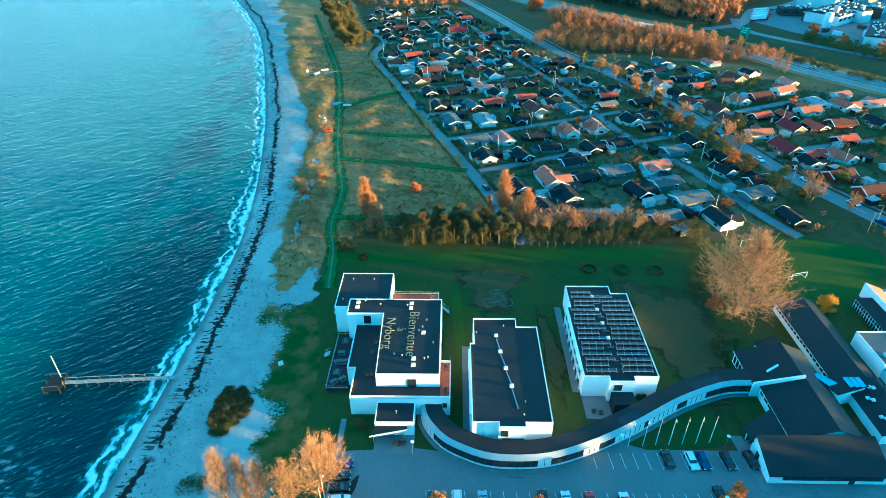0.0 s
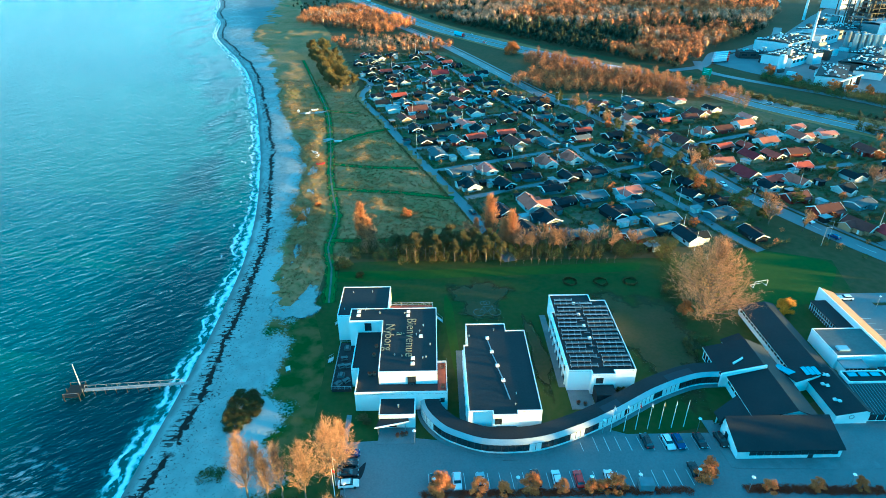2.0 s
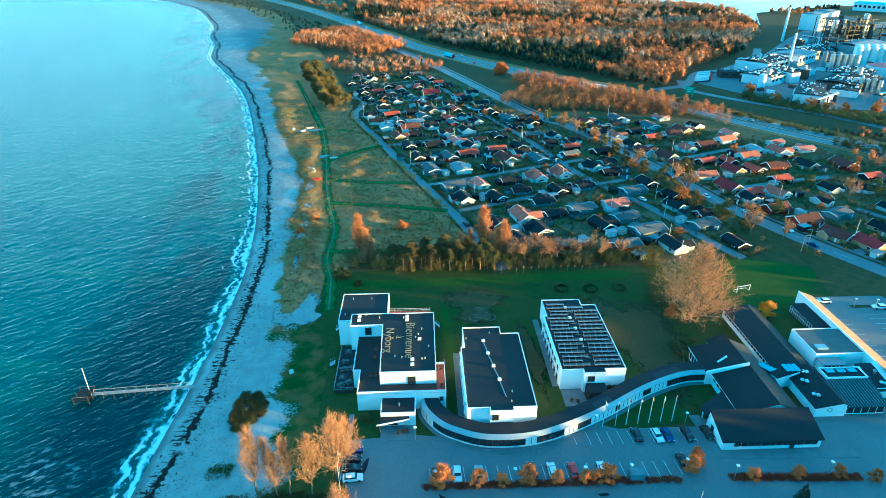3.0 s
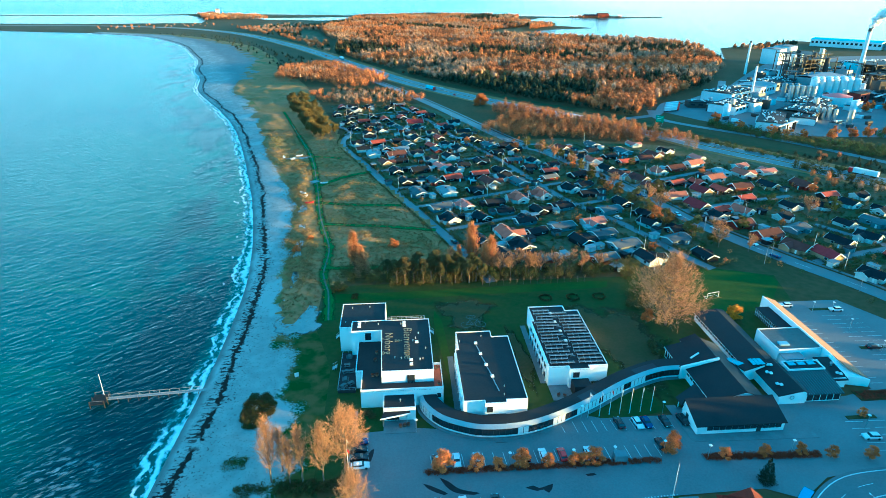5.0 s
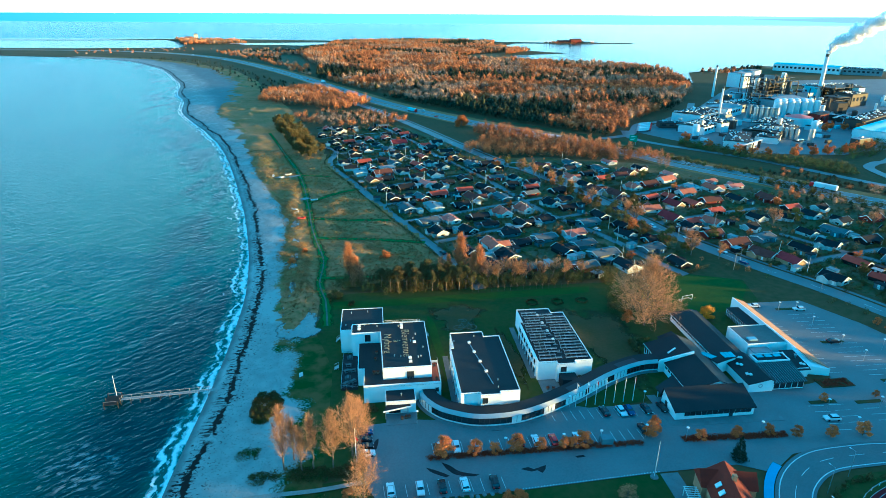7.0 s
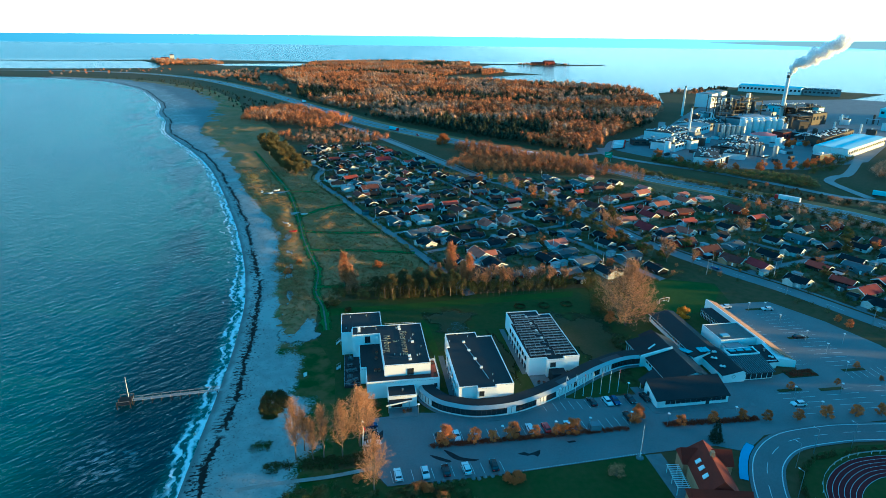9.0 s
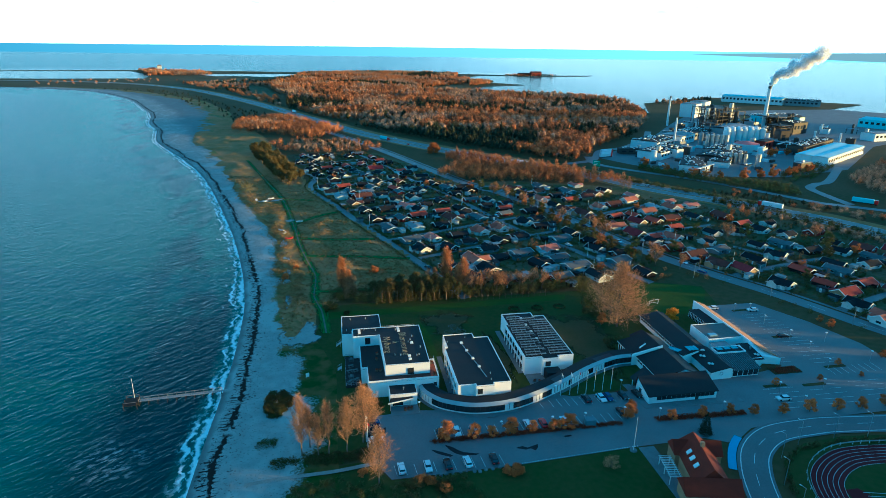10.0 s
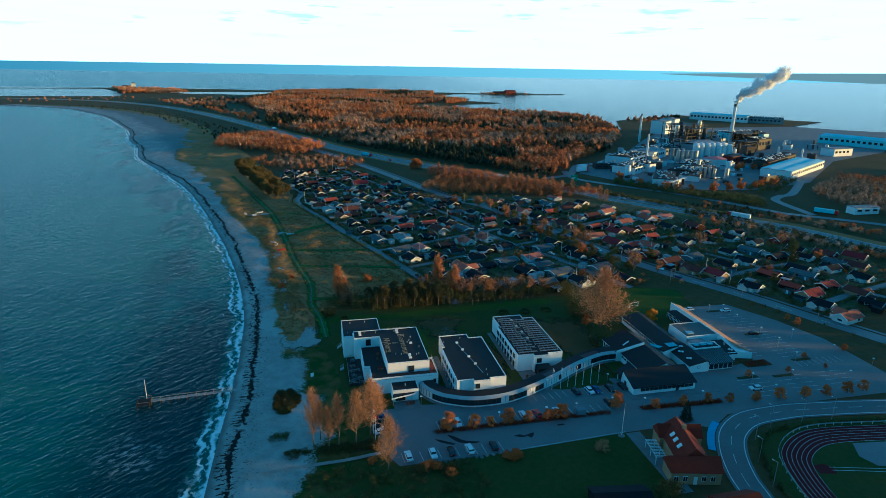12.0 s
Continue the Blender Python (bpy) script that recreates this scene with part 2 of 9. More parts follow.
def mesh_arrays(name, V, F, material_, parent=None):
    """Many triangles at once from arrays."""
    me = bpy.data.meshes.new(name)
    V, F = np.asarray(V, np.float32), np.asarray(F, np.int32)
    me.vertices.add(len(V)), me.loops.add(F.size), me.polygons.add(len(F))
    me.vertices.foreach_set("co", V.ravel())
    me.loops.foreach_set("vertex_index", F.ravel())
    me.polygons.foreach_set("loop_start", np.arange(0, F.size, F.shape[1], dtype=np.int32))
    me.polygons.foreach_set("loop_total", np.full(len(F), F.shape[1], np.int32))
    me.update(calc_edges=True)
    me.validate()
    me.materials.append(material_)
    ob = new(name, me)
    if parent is not None:
        ob.parent = parent
    return ob


def box(bm, x0, x1, y0, y1, z0, z1, bevel=0.0):
    r = bmesh.ops.create_cube(bm, size=1, matrix=Matrix.Translation(((x0 + x1) / 2, (y0 + y1) / 2, (z0 + z1) / 2)) @ Matrix.Diagonal((x1 - x0, y1 - y0, z1 - z0, 1)))
    if bevel:
        edges = list({e for v in r["verts"] for e in v.link_edges})
        bmesh.ops.bevel(bm, geom=edges, offset=bevel, segments=1, affect="EDGES")
    return bm


def boxm(*a, bevel=0.0):
    return box(bmesh.new(), *a, bevel=bevel)


def prism(outline, z0, z1, bm=None):
    """An upright block on an outline."""
    bm = bm or bmesh.new()
    lo, hi = [bm.verts.new((x, y, z0)) for x, y in outline], [bm.verts.new((x, y, z1)) for x, y in outline]
    n = len(outline)
    bm.faces.new(hi), bm.faces.new(lo[::-1])
    for i in range(n):
        bm.faces.new((lo[i], lo[(i + 1) % n], hi[(i + 1) % n], hi[i]))
    bmesh.ops.recalc_face_normals(bm, faces=bm.faces)
    return bm


def rim(outline, width, z0, z1):
    """A low wall along the inside of an outline that runs anticlockwise."""
    n, pts = len(outline), [Vector(p) for p in outline]
    inner = []
    for i in range(n):
        a, b = (pts[i] - pts[i - 1]).normalized(), (pts[(i + 1) % n] - pts[i]).normalized()
        na, nb = Vector((-a.y, a.x)), Vector((-b.y, b.x))
        inner.append(pts[i] + (na + nb) * (width / max(0.3, 1 + na.dot(nb))))
    bm = bmesh.new()
    ring = [[bm.verts.new((p.x, p.y, z)) for p in line] for line, z in ((pts, z0), (pts, z1), (inner, z1), (inner, z0))]
    for i in range(n):
        j = (i + 1) % n
        for k in range(4):
            l = (k + 1) % 4
            bm.faces.new((ring[k][i], ring[k][j], ring[l][j], ring[l][i]))
    bmesh.ops.recalc_face_normals(bm, faces=bm.faces)
    return bm


def cylinder(bm, x, y, z0, z1, r0, r1=None, n=12):
    r1 = r0 if r1 is None else r1
    bmesh.ops.create_cone(bm, cap_ends=True, segments=n, radius1=r0, radius2=r1, depth=z1 - z0, matrix=Matrix.Translation((x, y, (z0 + z1) / 2)))
    return bm


def spline(points, step=6.0):
    """A smooth line through the points, about one place every step metres."""
    P = [Vector(p) for p in points]
    P = [P[0] * 2 - P[1]] + P + [P[-1] * 2 - P[-2]]
    out = []
    for i in range(1, len(P) - 2):
        a, b, c, d = P[i - 1:i + 3]
        n = max(1, int((c - b).length / step))
        for k in range(n):
            u = k / n
            out.append(0.5 * (2 * b + (c - a) * u + (2 * a - 5 * b + 4 * c - d) * u * u + (3 * b - a - 3 * c + d) * u ** 3))
    return out + [P[-2]]


def side(line, off):
    """The line moved to its left by off."""
    out = []
    for i, p in enumerate(line):
        d = (line[min(i + 1, len(line) - 1)] - line[max(i - 1, 0)]).normalized()
        out.append(p + Vector((-d.y, d.x)) * off)
    return out


def ribbon(name, line, lo, hi, z, material_, label="", z0=None, parent=None, kind="structure"):
    """A band along a line between two offsets; with z0 it has sides down to z0."""
    A, B = side(line, lo), side(line, hi)
    bm = bmesh.new()
    a, b = [bm.verts.new((p.x, p.y, z)) for p in A], [bm.verts.new((p.x, p.y, z)) for p in B]
    for i in range(len(a) - 1):
        bm.faces.new((a[i], b[i], b[i + 1], a[i + 1]))
    if z0 is not None:
        a0, b0 = [bm.verts.new((p.x, p.y, z0)) for p in A], [bm.verts.new((p.x, p.y, z0)) for p in B]
        for i in range(len(a) - 1):
            bm.faces.new((a[i], a[i + 1], a0[i + 1], a0[i])), bm.faces.new((b[i + 1], b[i], b0[i], b0[i + 1]))
    bmesh.ops.recalc_face_normals(bm, faces=bm.faces)
    ob = part(name, bm, material_, parent)
    return tagged(ob, label, kind=kind if parent is None else "")


def sheet(name, outline, z, material_, label="", smooth=0.0):
    pts = [Vector(p) for p in outline]
    if smooth:
        pts = spline(pts + [pts[0]], smooth)[:-1]
    bm = bmesh.new()
    bm.faces.new([bm.verts.new((p.x, p.y, z)) for p in pts])
    if bm.faces[:][0].normal.z < 0 or sum((pts[i - 1].x * p.y - p.x * pts[i - 1].y) for i, p in enumerate(pts)) < 0:
        bmesh.ops.reverse_faces(bm, faces=bm.faces[:])
    bmesh.ops.triangulate(bm, faces=bm.faces[:])
    return tagged(part(name, bm, material_), label, kind="structure")


def cloud(rng, centres, radii, per, size, shell=0.55, upright=0.0, thin=0.8):
    """Small leaf triangles strewn through ellipsoids."""
    centres, radii = np.repeat(np.asarray(centres, float), per, 0), np.repeat(np.asarray(radii, float), per, 0)
    n = len(centres)
    d = rng.normal(size=(n, 3))
    d /= np.linalg.norm(d, axis=1)[:, None]
    r = shell + (1 - shell) * rng.random(n)
    mid = centres + d * radii * r[:, None]
    a, b = rng.normal(size=(n, 3)), rng.normal(size=(n, 3))
    a[:, 2] += upright * np.sign(a[:, 2])
    a /= np.linalg.norm(a, axis=1)[:, None]
    b -= a * (a * b).sum(1)[:, None]
    b /= np.linalg.norm(b, axis=1)[:, None]
    s = (size * (0.6 + 0.8 * rng.random(n)))[:, None]
    V = np.stack([mid + a * s, mid - a * s * 0.6 + b * s * thin, mid - a * s * 0.6 - b * s * thin], 1).reshape(-1, 3)
    return V, np.arange(3 * n).reshape(-1, 3)


def in_poly(x, y, poly):
    inside = np.zeros(len(x), bool)
    for i in range(len(poly)):
        (x0, y0), (x1, y1) = poly[i - 1], poly[i]
        cross = ((y0 > y) != (y1 > y)) & (x < (x1 - x0) * (y - y0) / ((y1 - y0) or 1e-9) + x0)
        inside ^= cross
    return inside

# ---------------------------------------------------------------- sea, shore and land
SHORE = [(-80, -900), (-78, -300), (-76, -60), (-75.6, 20), (-75.3, 60), (-74.6, 90), (-74.6, 118), (-76.2, 152), (-79.5, 178), (-85, 208), (-95.8, 256), (-110.9, 312),
         (-130, 378), (-150, 438), (-176, 500), (-202, 554), (-231, 620), (-253, 705), (-280, 775), (-306, 878), (-339, 962), (-404, 1118), (-482, 1248), (-560, 1345), (-712, 1440)]
SHORE_LINE = spline(SHORE, 5.0)


def water_material():
    m = bpy.data.materials.new("sea_water")
    m.use_nodes = True
    nt = m.node_tree
    N, L = nt.nodes.new, nt.links.new
    b = nt.nodes["Principled BSDF"]
    geo, at = N("ShaderNodeNewGeometry"), N("ShaderNodeAttribute")
    at.attribute_name = "shallow"
    quiet = N("ShaderNodeAttribute")
    quiet.attribute_name = "calm"

    def noise_(scale, stretch, detail=3, turn=0.0):
        mp, n = N("ShaderNodeMapping"), N("ShaderNodeTexNoise")
        if turn:  # long axis of the features turned away from the x axis
            mp.vector_type = "TEXTURE"
            stretch = tuple(1 / v for v in stretch)
        mp.inputs["Scale"].default_value, mp.inputs["Rotation"].default_value = stretch, (0, 0, turn)
        n.inputs["Scale"].default_value, n.inputs["Detail"].default_value = scale, detail
        L(geo.outputs["Position"], mp.inputs["Vector"]), L(mp.outputs[0], n.inputs["Vector"])
        return n.outputs["Fac"]

    def math_(op, a, b_):
        n = N("ShaderNodeMath")
        n.operation = op
        for i, v in enumerate((a, b_)):
            if isinstance(v, float):
                n.inputs[i].default_value = v
            else:
                L(v, n.inputs[i])
        return n.outputs[0]

    def step(v, lo, hi):
        n = N("ShaderNodeMapRange")
        n.inputs["From Min"].default_value, n.inputs["From Max"].default_value = lo, hi
        L(v, n.inputs["Value"])
        return n.outputs[0]

    def mix(f, a, b_):
        n = N("ShaderNodeMix")
        n.data_type = "RGBA"
        L(f, n.inputs["Factor"])
        for key, v in (("A", a), ("B", b_)):
            if isinstance(v, tuple):
                n.inputs[key].default_value = (*v, 1)
            else:
                L(v, n.inputs[key])
        return n.outputs["Result"]

    sh = at.outputs["Fac"]
    deep = mix(noise_(0.006, (1, 1, 1)), (0.009, 0.046, 0.053), (0.013, 0.058, 0.064))
    teal = mix(noise_(0.05, (1, 0.5, 1)), (0.018, 0.080, 0.070), (0.032, 0.106, 0.088))
    base = mix(step(sh, -0.1, 0.5), deep, teal)
    place = N("ShaderNodeSeparateXYZ")
    L(geo.outputs["Position"], place.inputs[0])
    south = math_("MULTIPLY", step(place.outputs["Y"], 200.0, 100.0), 0.24)
    weed = math_("MULTIPLY", step(math_("ADD", noise_(0.022, (1.6, 0.7, 1), 6), south), 0.47, 0.60), math_("MULTIPLY", step(sh, 0.70, 0.84), step(sh, 0.985, 0.955)))
    base = mix(math_("MULTIPLY", weed, 0.85), base, (0.002, 0.018, 0.028))
    # broken foam where the waves meet the sand, and a few white caps
    out_ = math_("MULTIPLY", math_("SUBTRACT", sh, 1.0), 160.0)
    out_ = math_("ADD", out_, math_("ADD", math_("MULTIPLY", math_("SUBTRACT", noise_(0.05, (1, 1, 1), 3), 0.5), 9.0), math_("MULTIPLY", math_("SUBTRACT", noise_(0.35, (1, 1, 1), 3), 0.5), 4.0)))

    def line_(at_, half):
        return step(math_("ABSOLUTE", math_("SUBTRACT", out_, at_), 0.0), half, half * 0.35)

    foam_a = math_("MAXIMUM", line_(-0.6, 1.25), math_("MULTIPLY", line_(-3.8, 0.75), step(noise_(0.12, (1, 1, 1), 4), 0.42, 0.52)))
    foam_a = math_("MAXIMUM", foam_a, math_("MULTIPLY", line_(-7.5, 0.35), step(noise_(0.09, (1, 1, 1), 4), 0.60, 0.66)))
    foam_b = math_("MULTIPLY", step(noise_(0.9, (1, 0.6, 1), 5), 0.54, 0.60), math_("MULTIPLY", step(out_, -6.0, -1.5), 0.7))
    foam = math_("MULTIPLY", math_("MAXIMUM", foam_a, foam_b), step(sh, 0.90, 0.92))
    caps = math_("MULTIPLY", step(noise_(0.55, (0.22, 1, 1), 5, 0.72), 0.77, 0.82), step(noise_(0.012, (1, 1, 1)), 0.46, 0.60))
    # a wave breaking over stones off the beach
    off = N("ShaderNodeVectorMath")
    off.operation, off.inputs[1].default_value = "DISTANCE", (-97.5, 63.5, -0.4)
    L(geo.outputs["Position"], off.inputs[0])
    near = math_("ADD", off.outputs["Value"], math_("MULTIPLY", noise_(0.15, (1, 1, 1), 4), 10.0))
    caps = math_("MAXIMUM", caps, math_("MULTIPLY", step(near, 17.0, 6.0), math_("MULTIPLY", step(noise_(0.8, (0.5, 1, 1), 7, 0.5), 0.54, 0.70), 0.6)))
    foam = math_("MINIMUM", math_("MAXIMUM", foam, caps), 1.0)
    h1, h2, h3 = noise_(0.72, (0.34, 1, 1), 4, 0.72), noise_(1.7, (0.5, 1, 1), 4, 0.55), noise_(0.15, (0.4, 1, 1), 3, 0.85)
    height = math_("ADD", math_("ADD", math_("MULTIPLY", h1, 0.85), math_("MULTIPLY", h2, 0.30)), math_("MULTIPLY", h3, 0.75))
    bp = N("ShaderNodeBump")
    bp.inputs["Strength"].default_value, bp.inputs["Distance"].default_value = 0.9, 0.9
    L(math_("SUBTRACT", 0.70, math_("MULTIPLY", quiet.outputs["Fac"], 0.38)), bp.inputs["Strength"])
    L(height, bp.inputs["Height"])
    body, gloss, join, fr = N("ShaderNodeBsdfDiffuse"), N("ShaderNodeBsdfGlossy"), N("ShaderNodeMixShader"), N("ShaderNodeFresnel")
    fr.inputs["IOR"].default_value = 1.33
    L(math_("SUBTRACT", 0.16, math_("MULTIPLY", quiet.outputs["Fac"], 0.05)), gloss.inputs["Roughness"])
    L(mix(quiet.outputs["Fac"], (0.80, 0.90, 0.95), (0.96, 0.93, 0.90)), gloss.inputs["Color"])
    L(mix(foam, base, (0.75, 0.78, 0.78)), body.inputs["Color"])
    for n in (body, gloss, fr):
        L(bp.outputs[0], n.inputs["Normal"])
    dry = math_("SUBTRACT", 1.0, foam)
    L(math_("MULTIPLY", math_("MULTIPLY", fr.outputs[0], math_("ADD", 0.37, math_("MULTIPLY", quiet.outputs["Fac"], 0.06))), dry), join.inputs[0])
    L(body.outputs[0], join.inputs[1]), L(gloss.outputs[0], join.inputs[2])
    L(join.outputs[0], nt.nodes["Material Output"].inputs["Surface"])
    nt.nodes.remove(b)
    return m


M["water"] = water_material()


def strip(name, line, offsets, heights, material_, values, label):
    """Rows across a line, each with its own offsets; values: named numbers for each vertex."""
    rows = []
    for i, p in enumerate(line):
        d = (line[min(i + 1, len(line) - 1)] - line[max(i - 1, 0)]).normalized()
        right = Vector((d.y, -d.x))
        rows.append([p + right * o for o in offsets(p)])
    n = len(rows[0])
    V = [(q.x, q.y, heights[k]) for r in rows for k, q in enumerate(r)]
    F = [(i * n + k, i * n + k + 1, i * n + n + k + 1, i * n + n + k) for i in range(len(rows) - 1) for k in range(n - 1)]
    ob = part(name, (V, F), material_)
    for key, f in values.items():
        a = ob.data.attributes.new(key, "FLOAT", "POINT")
        a.data.foreach_set("value", [float(f(p, k, offsets(p)[k])) for p in line for k in range(n)])
    bm = bmesh.new()
    bm.from_mesh(ob.data)
    bmesh.ops.recalc_face_normals(bm, faces=bm.faces[:])
    if bm.faces[:][0].normal.z < 0:
        bmesh.ops.reverse_faces(bm, faces=bm.faces[:])
    bm.to_mesh(ob.data)
    bm.free()
    return tagged(ob, label, kind="structure")


SEA_OFF = (-160, -130, -100, -75, -55, -40, -28, -20, -14, -9, -5, -2, 0, 6)


def calmness(x, y):
    """The sheltered bay and the harbour lie calm behind the headland."""
    bay = (x - float(np.interp(y, (1100, 1600, 2250, 3000, 5000), (60, 200, 60, 200, 600)))) / 900 + (0.35 if y < 2300 else 0.0)
    harbour = 0.6 if x < -380 and 1720 < y < 2420 else 0.0
    return min(1.0, max(0.0, bay, harbour))


def sea():
    xs = np.concatenate([np.arange(-6000, -1200, 400), np.arange(-1200, 1600, 70), np.arange(1600, 6001, 400)])
    ys = np.concatenate([np.arange(-3000, 1200, 350), np.arange(1200, 2900, 70), np.arange(2900, 6001, 310)])
    n = len(xs)
    V = [(x, y, -0.45) for y in ys for x in xs]
    F = [(j * n + i, j * n + i + 1, j * n + n + i + 1, j * n + n + i) for j in range(len(ys) - 1) for i in range(n - 1)]
    ob = tagged(part("sea", (V, F), M["water"]), "open blue sea with small wind waves", kind="structure")
    a = ob.data.attributes.new("calm", "FLOAT", "POINT")
    a.data.foreach_set("value", [calmness(x, y) for x, y, z in V])


sea()
strip("shallow_water", SHORE_LINE, lambda p: SEA_OFF, [-0.40] * len(SEA_OFF), M["water"], {"shallow": lambda p, k, o: min(1.0, max(0.0, 1 + o / 160))},
      "shallow teal water breaking in foam along the beach")

def beach_width(y):
    return float(np.interp(y, (-300, 50, 100, 125, 150, 200, 250, 300, 340, 430, 610, 800, 1045, 1180, 1265, 1440), (26, 26, 25, 19.5, 14, 15, 20, 18, 16, 21, 37, 78, 80, 62, 56, 30)))


LAND = [tuple(p + Vector((0.72, -0.2)) * beach_width(p.y)) for p in spline(SHORE, 40)[:-1]] + [(-700, 1446), (-1000, 1540), (-1500, 1660), (-2600, 1850),
        (-2600, 1960), (-1500, 1850), (-862, 1794), (-660, 1810), (-574, 1816), (-600, 1990), (-755, 2290), (-1064, 2268), (-1900, 2300), (-1900, 2325), (-1000, 2310), (-700, 2390), (-430, 2330), (-160, 2240), (110, 2256), (440, 2162),
        (560, 2110), (660, 2070), (905, 2082), (860, 2020), (700, 2000), (470, 2060), (330, 1800), (420, 1640), (487, 1548), (323, 1476), (265, 1284), (358, 1233), (489, 1124), (516, 1018),
        (471, 845), (552, 1017), (773, 1144), (903, 1067), (995, 970), (846, 888), (900, 814), (949, 783), (1400, 560), (2600, 300), (2600, -900)]
sheet("ground", LAND, 0.0, M["land"], "wide flat coastal land with grass and fields")
lagoon = sheet("lagoon_water", [(-495, 2056), (-330, 2085), (-169, 2093), (-224, 1930), (-330, 1960), (-417, 1966)], 0.05, M["water"], "bright lagoon behind the spit", 20)
lagoon.data.attributes.new("calm", "FLOAT", "POINT").data.foreach_set("value", [0.8] * len(lagoon.data.vertices))


def beach_material():
    m = bpy.data.materials.new("beach_sand")
    m.use_nodes = True
    nt = m.node_tree
    N, L = nt.nodes.new, nt.links.new
    b = nt.nodes["Principled BSDF"]
    b.inputs["Roughness"].default_value = 0.9
    b.inputs["Specular IOR Level"].default_value = 0.1
    geo = N("ShaderNodeNewGeometry")

    def attr(key):
        a = N("ShaderNodeAttribute")
        a.attribute_name = key
        return a.outputs["Fac"]

    def noise_(scale, detail=4, stretch=(1, 1, 1)):
        mp, n = N("ShaderNodeMapping"), N("ShaderNodeTexNoise")
        mp.inputs["Scale"].default_value = stretch
        n.inputs["Scale"].default_value, n.inputs["Detail"].default_value = scale, detail
        L(geo.outputs["Position"], mp.inputs["Vector"]), L(mp.outputs[0], n.inputs["Vector"])
        return n.outputs["Fac"]

    def math_(op, a, b_):
        n = N("ShaderNodeMath")
        n.operation = op
        for i, v in enumerate((a, b_)):
            if isinstance(v, float):
                n.inputs[i].default_value = v
            else:
                L(v, n.inputs[i])
        return n.outputs[0]

    def step(v, lo, hi):
        n = N("ShaderNodeMapRange")
        n.inputs["From Min"].default_value, n.inputs["From Max"].default_value = lo, hi
        L(v, n.inputs["Value"])
        return n.outputs[0]

    def mix(f, a, b_):
        n = N("ShaderNodeMix")
        n.data_type = "RGBA"
        L(f, n.inputs["Factor"])
        for key, v in (("A", a), ("B", b_)):
            if isinstance(v, tuple):
                n.inputs[key].default_value = (*v, 1)
            else:
                L(v, n.inputs[key])
        return n.outputs["Result"]

    metres, across = attr("metres"), attr("across")
    sand = mix(step(noise_(0.25), 0.35, 0.65), (0.35, 0.34, 0.315), (0.275, 0.27, 0.25))
    sand = mix(step(noise_(2.0, 5), 0.60, 0.72), sand, (0.16, 0.15, 0.13))
    sand = mix(step(noise_(0.06, 6, (1.4, 0.7, 1)), 0.52, 0.60), sand, (0.375, 0.37, 0.345))
    wet = math_("SUBTRACT", metres, math_("MULTIPLY", noise_(0.12), 4.0))
    col = mix(step(wet, 0.2, -1.4), sand, (0.17, 0.165, 0.155))
    # the wide far sand is darkened in colour to look out of the sun
    dim_sand = step(math_("ADD", metres, math_("MULTIPLY", noise_(0.03, 4), 24.0)), 36.0, 54.0)
    col = mix(math_("MULTIPLY", dim_sand, 0.75), col, (0.15, 0.165, 0.17))
    # dark bands of seaweed left by the waves
    place = math_("ADD", metres, math_("MULTIPLY", math_("SUBTRACT", noise_(0.03, 5), 0.5), 8.0))
    place = math_("ADD", place, math_("MULTIPLY", math_("SUBTRACT", noise_(0.6, 4), 0.5), 4.0))
    band = math_("MULTIPLY", step(place, 4.6, 5.0), step(place, 6.6, 6.2))
    band = math_("MULTIPLY", band, step(noise_(0.16, 5, (1.5, 0.6, 1)), 0.38, 0.44))
    comb = math_("MULTIPLY", math_("MULTIPLY", step(place, 2.0, 3.0), step(place, 8.0, 6.5)), step(noise_(0.75, 4, (0.5, 1.8, 1)), 0.54, 0.57))
    comb = math_("MULTIPLY", comb, step(noise_(0.02, 3), 0.36, 0.48))
    bits = math_("MULTIPLY", math_("MULTIPLY", step(place, 1.4, 2.6), step(place, 14.0, 7.0)), step(noise_(1.1, 5), 0.625, 0.65))
    bits = math_("MAXIMUM", comb, bits)
    col = mix(math_("MAXIMUM", band, bits), col, (0.018, 0.015, 0.013))
    # marram grass creeping in from the dunes
    edge = math_("ADD", across, math_("MULTIPLY", math_("SUBTRACT", noise_(0.09, 8), 0.5), 1.0))
    edge = math_("ADD", edge, math_("MULTIPLY", math_("SUBTRACT", noise_(0.022, 3), 0.5), 0.9))
    edge = math_("ADD", edge, math_("MULTIPLY", math_("SUBTRACT", noise_(1.6, 3), 0.5), 0.35))
    spot = N("ShaderNodeSeparateXYZ")
    L(geo.outputs["Position"], spot.inputs[0])
    north = step(math_("ADD", spot.outputs["Y"], math_("MULTIPLY", noise_(0.07, 4), 60.0)), 148.0, 172.0)
    turf = mix(step(noise_(0.2, 5), 0.4, 0.62), (0.036, 0.060, 0.007), (0.110, 0.086, 0.026))
    grass = mix(step(noise_(0.08, 6), 0.4, 0.6), (0.27, 0.165, 0.070), (0.120, 0.130, 0.036))
    col = mix(step(edge, 0.94, 1.04), col, mix(north, turf, grass))
    L(col, b.inputs["Base Color"])
    bp = N("ShaderNodeBump")
    bp.inputs["Strength"].default_value, bp.inputs["Distance"].default_value = 0.5, 0.25
    L(noise_(0.8, 6), bp.inputs["Height"]), L(bp.outputs[0], b.inputs["Normal"])
    return m


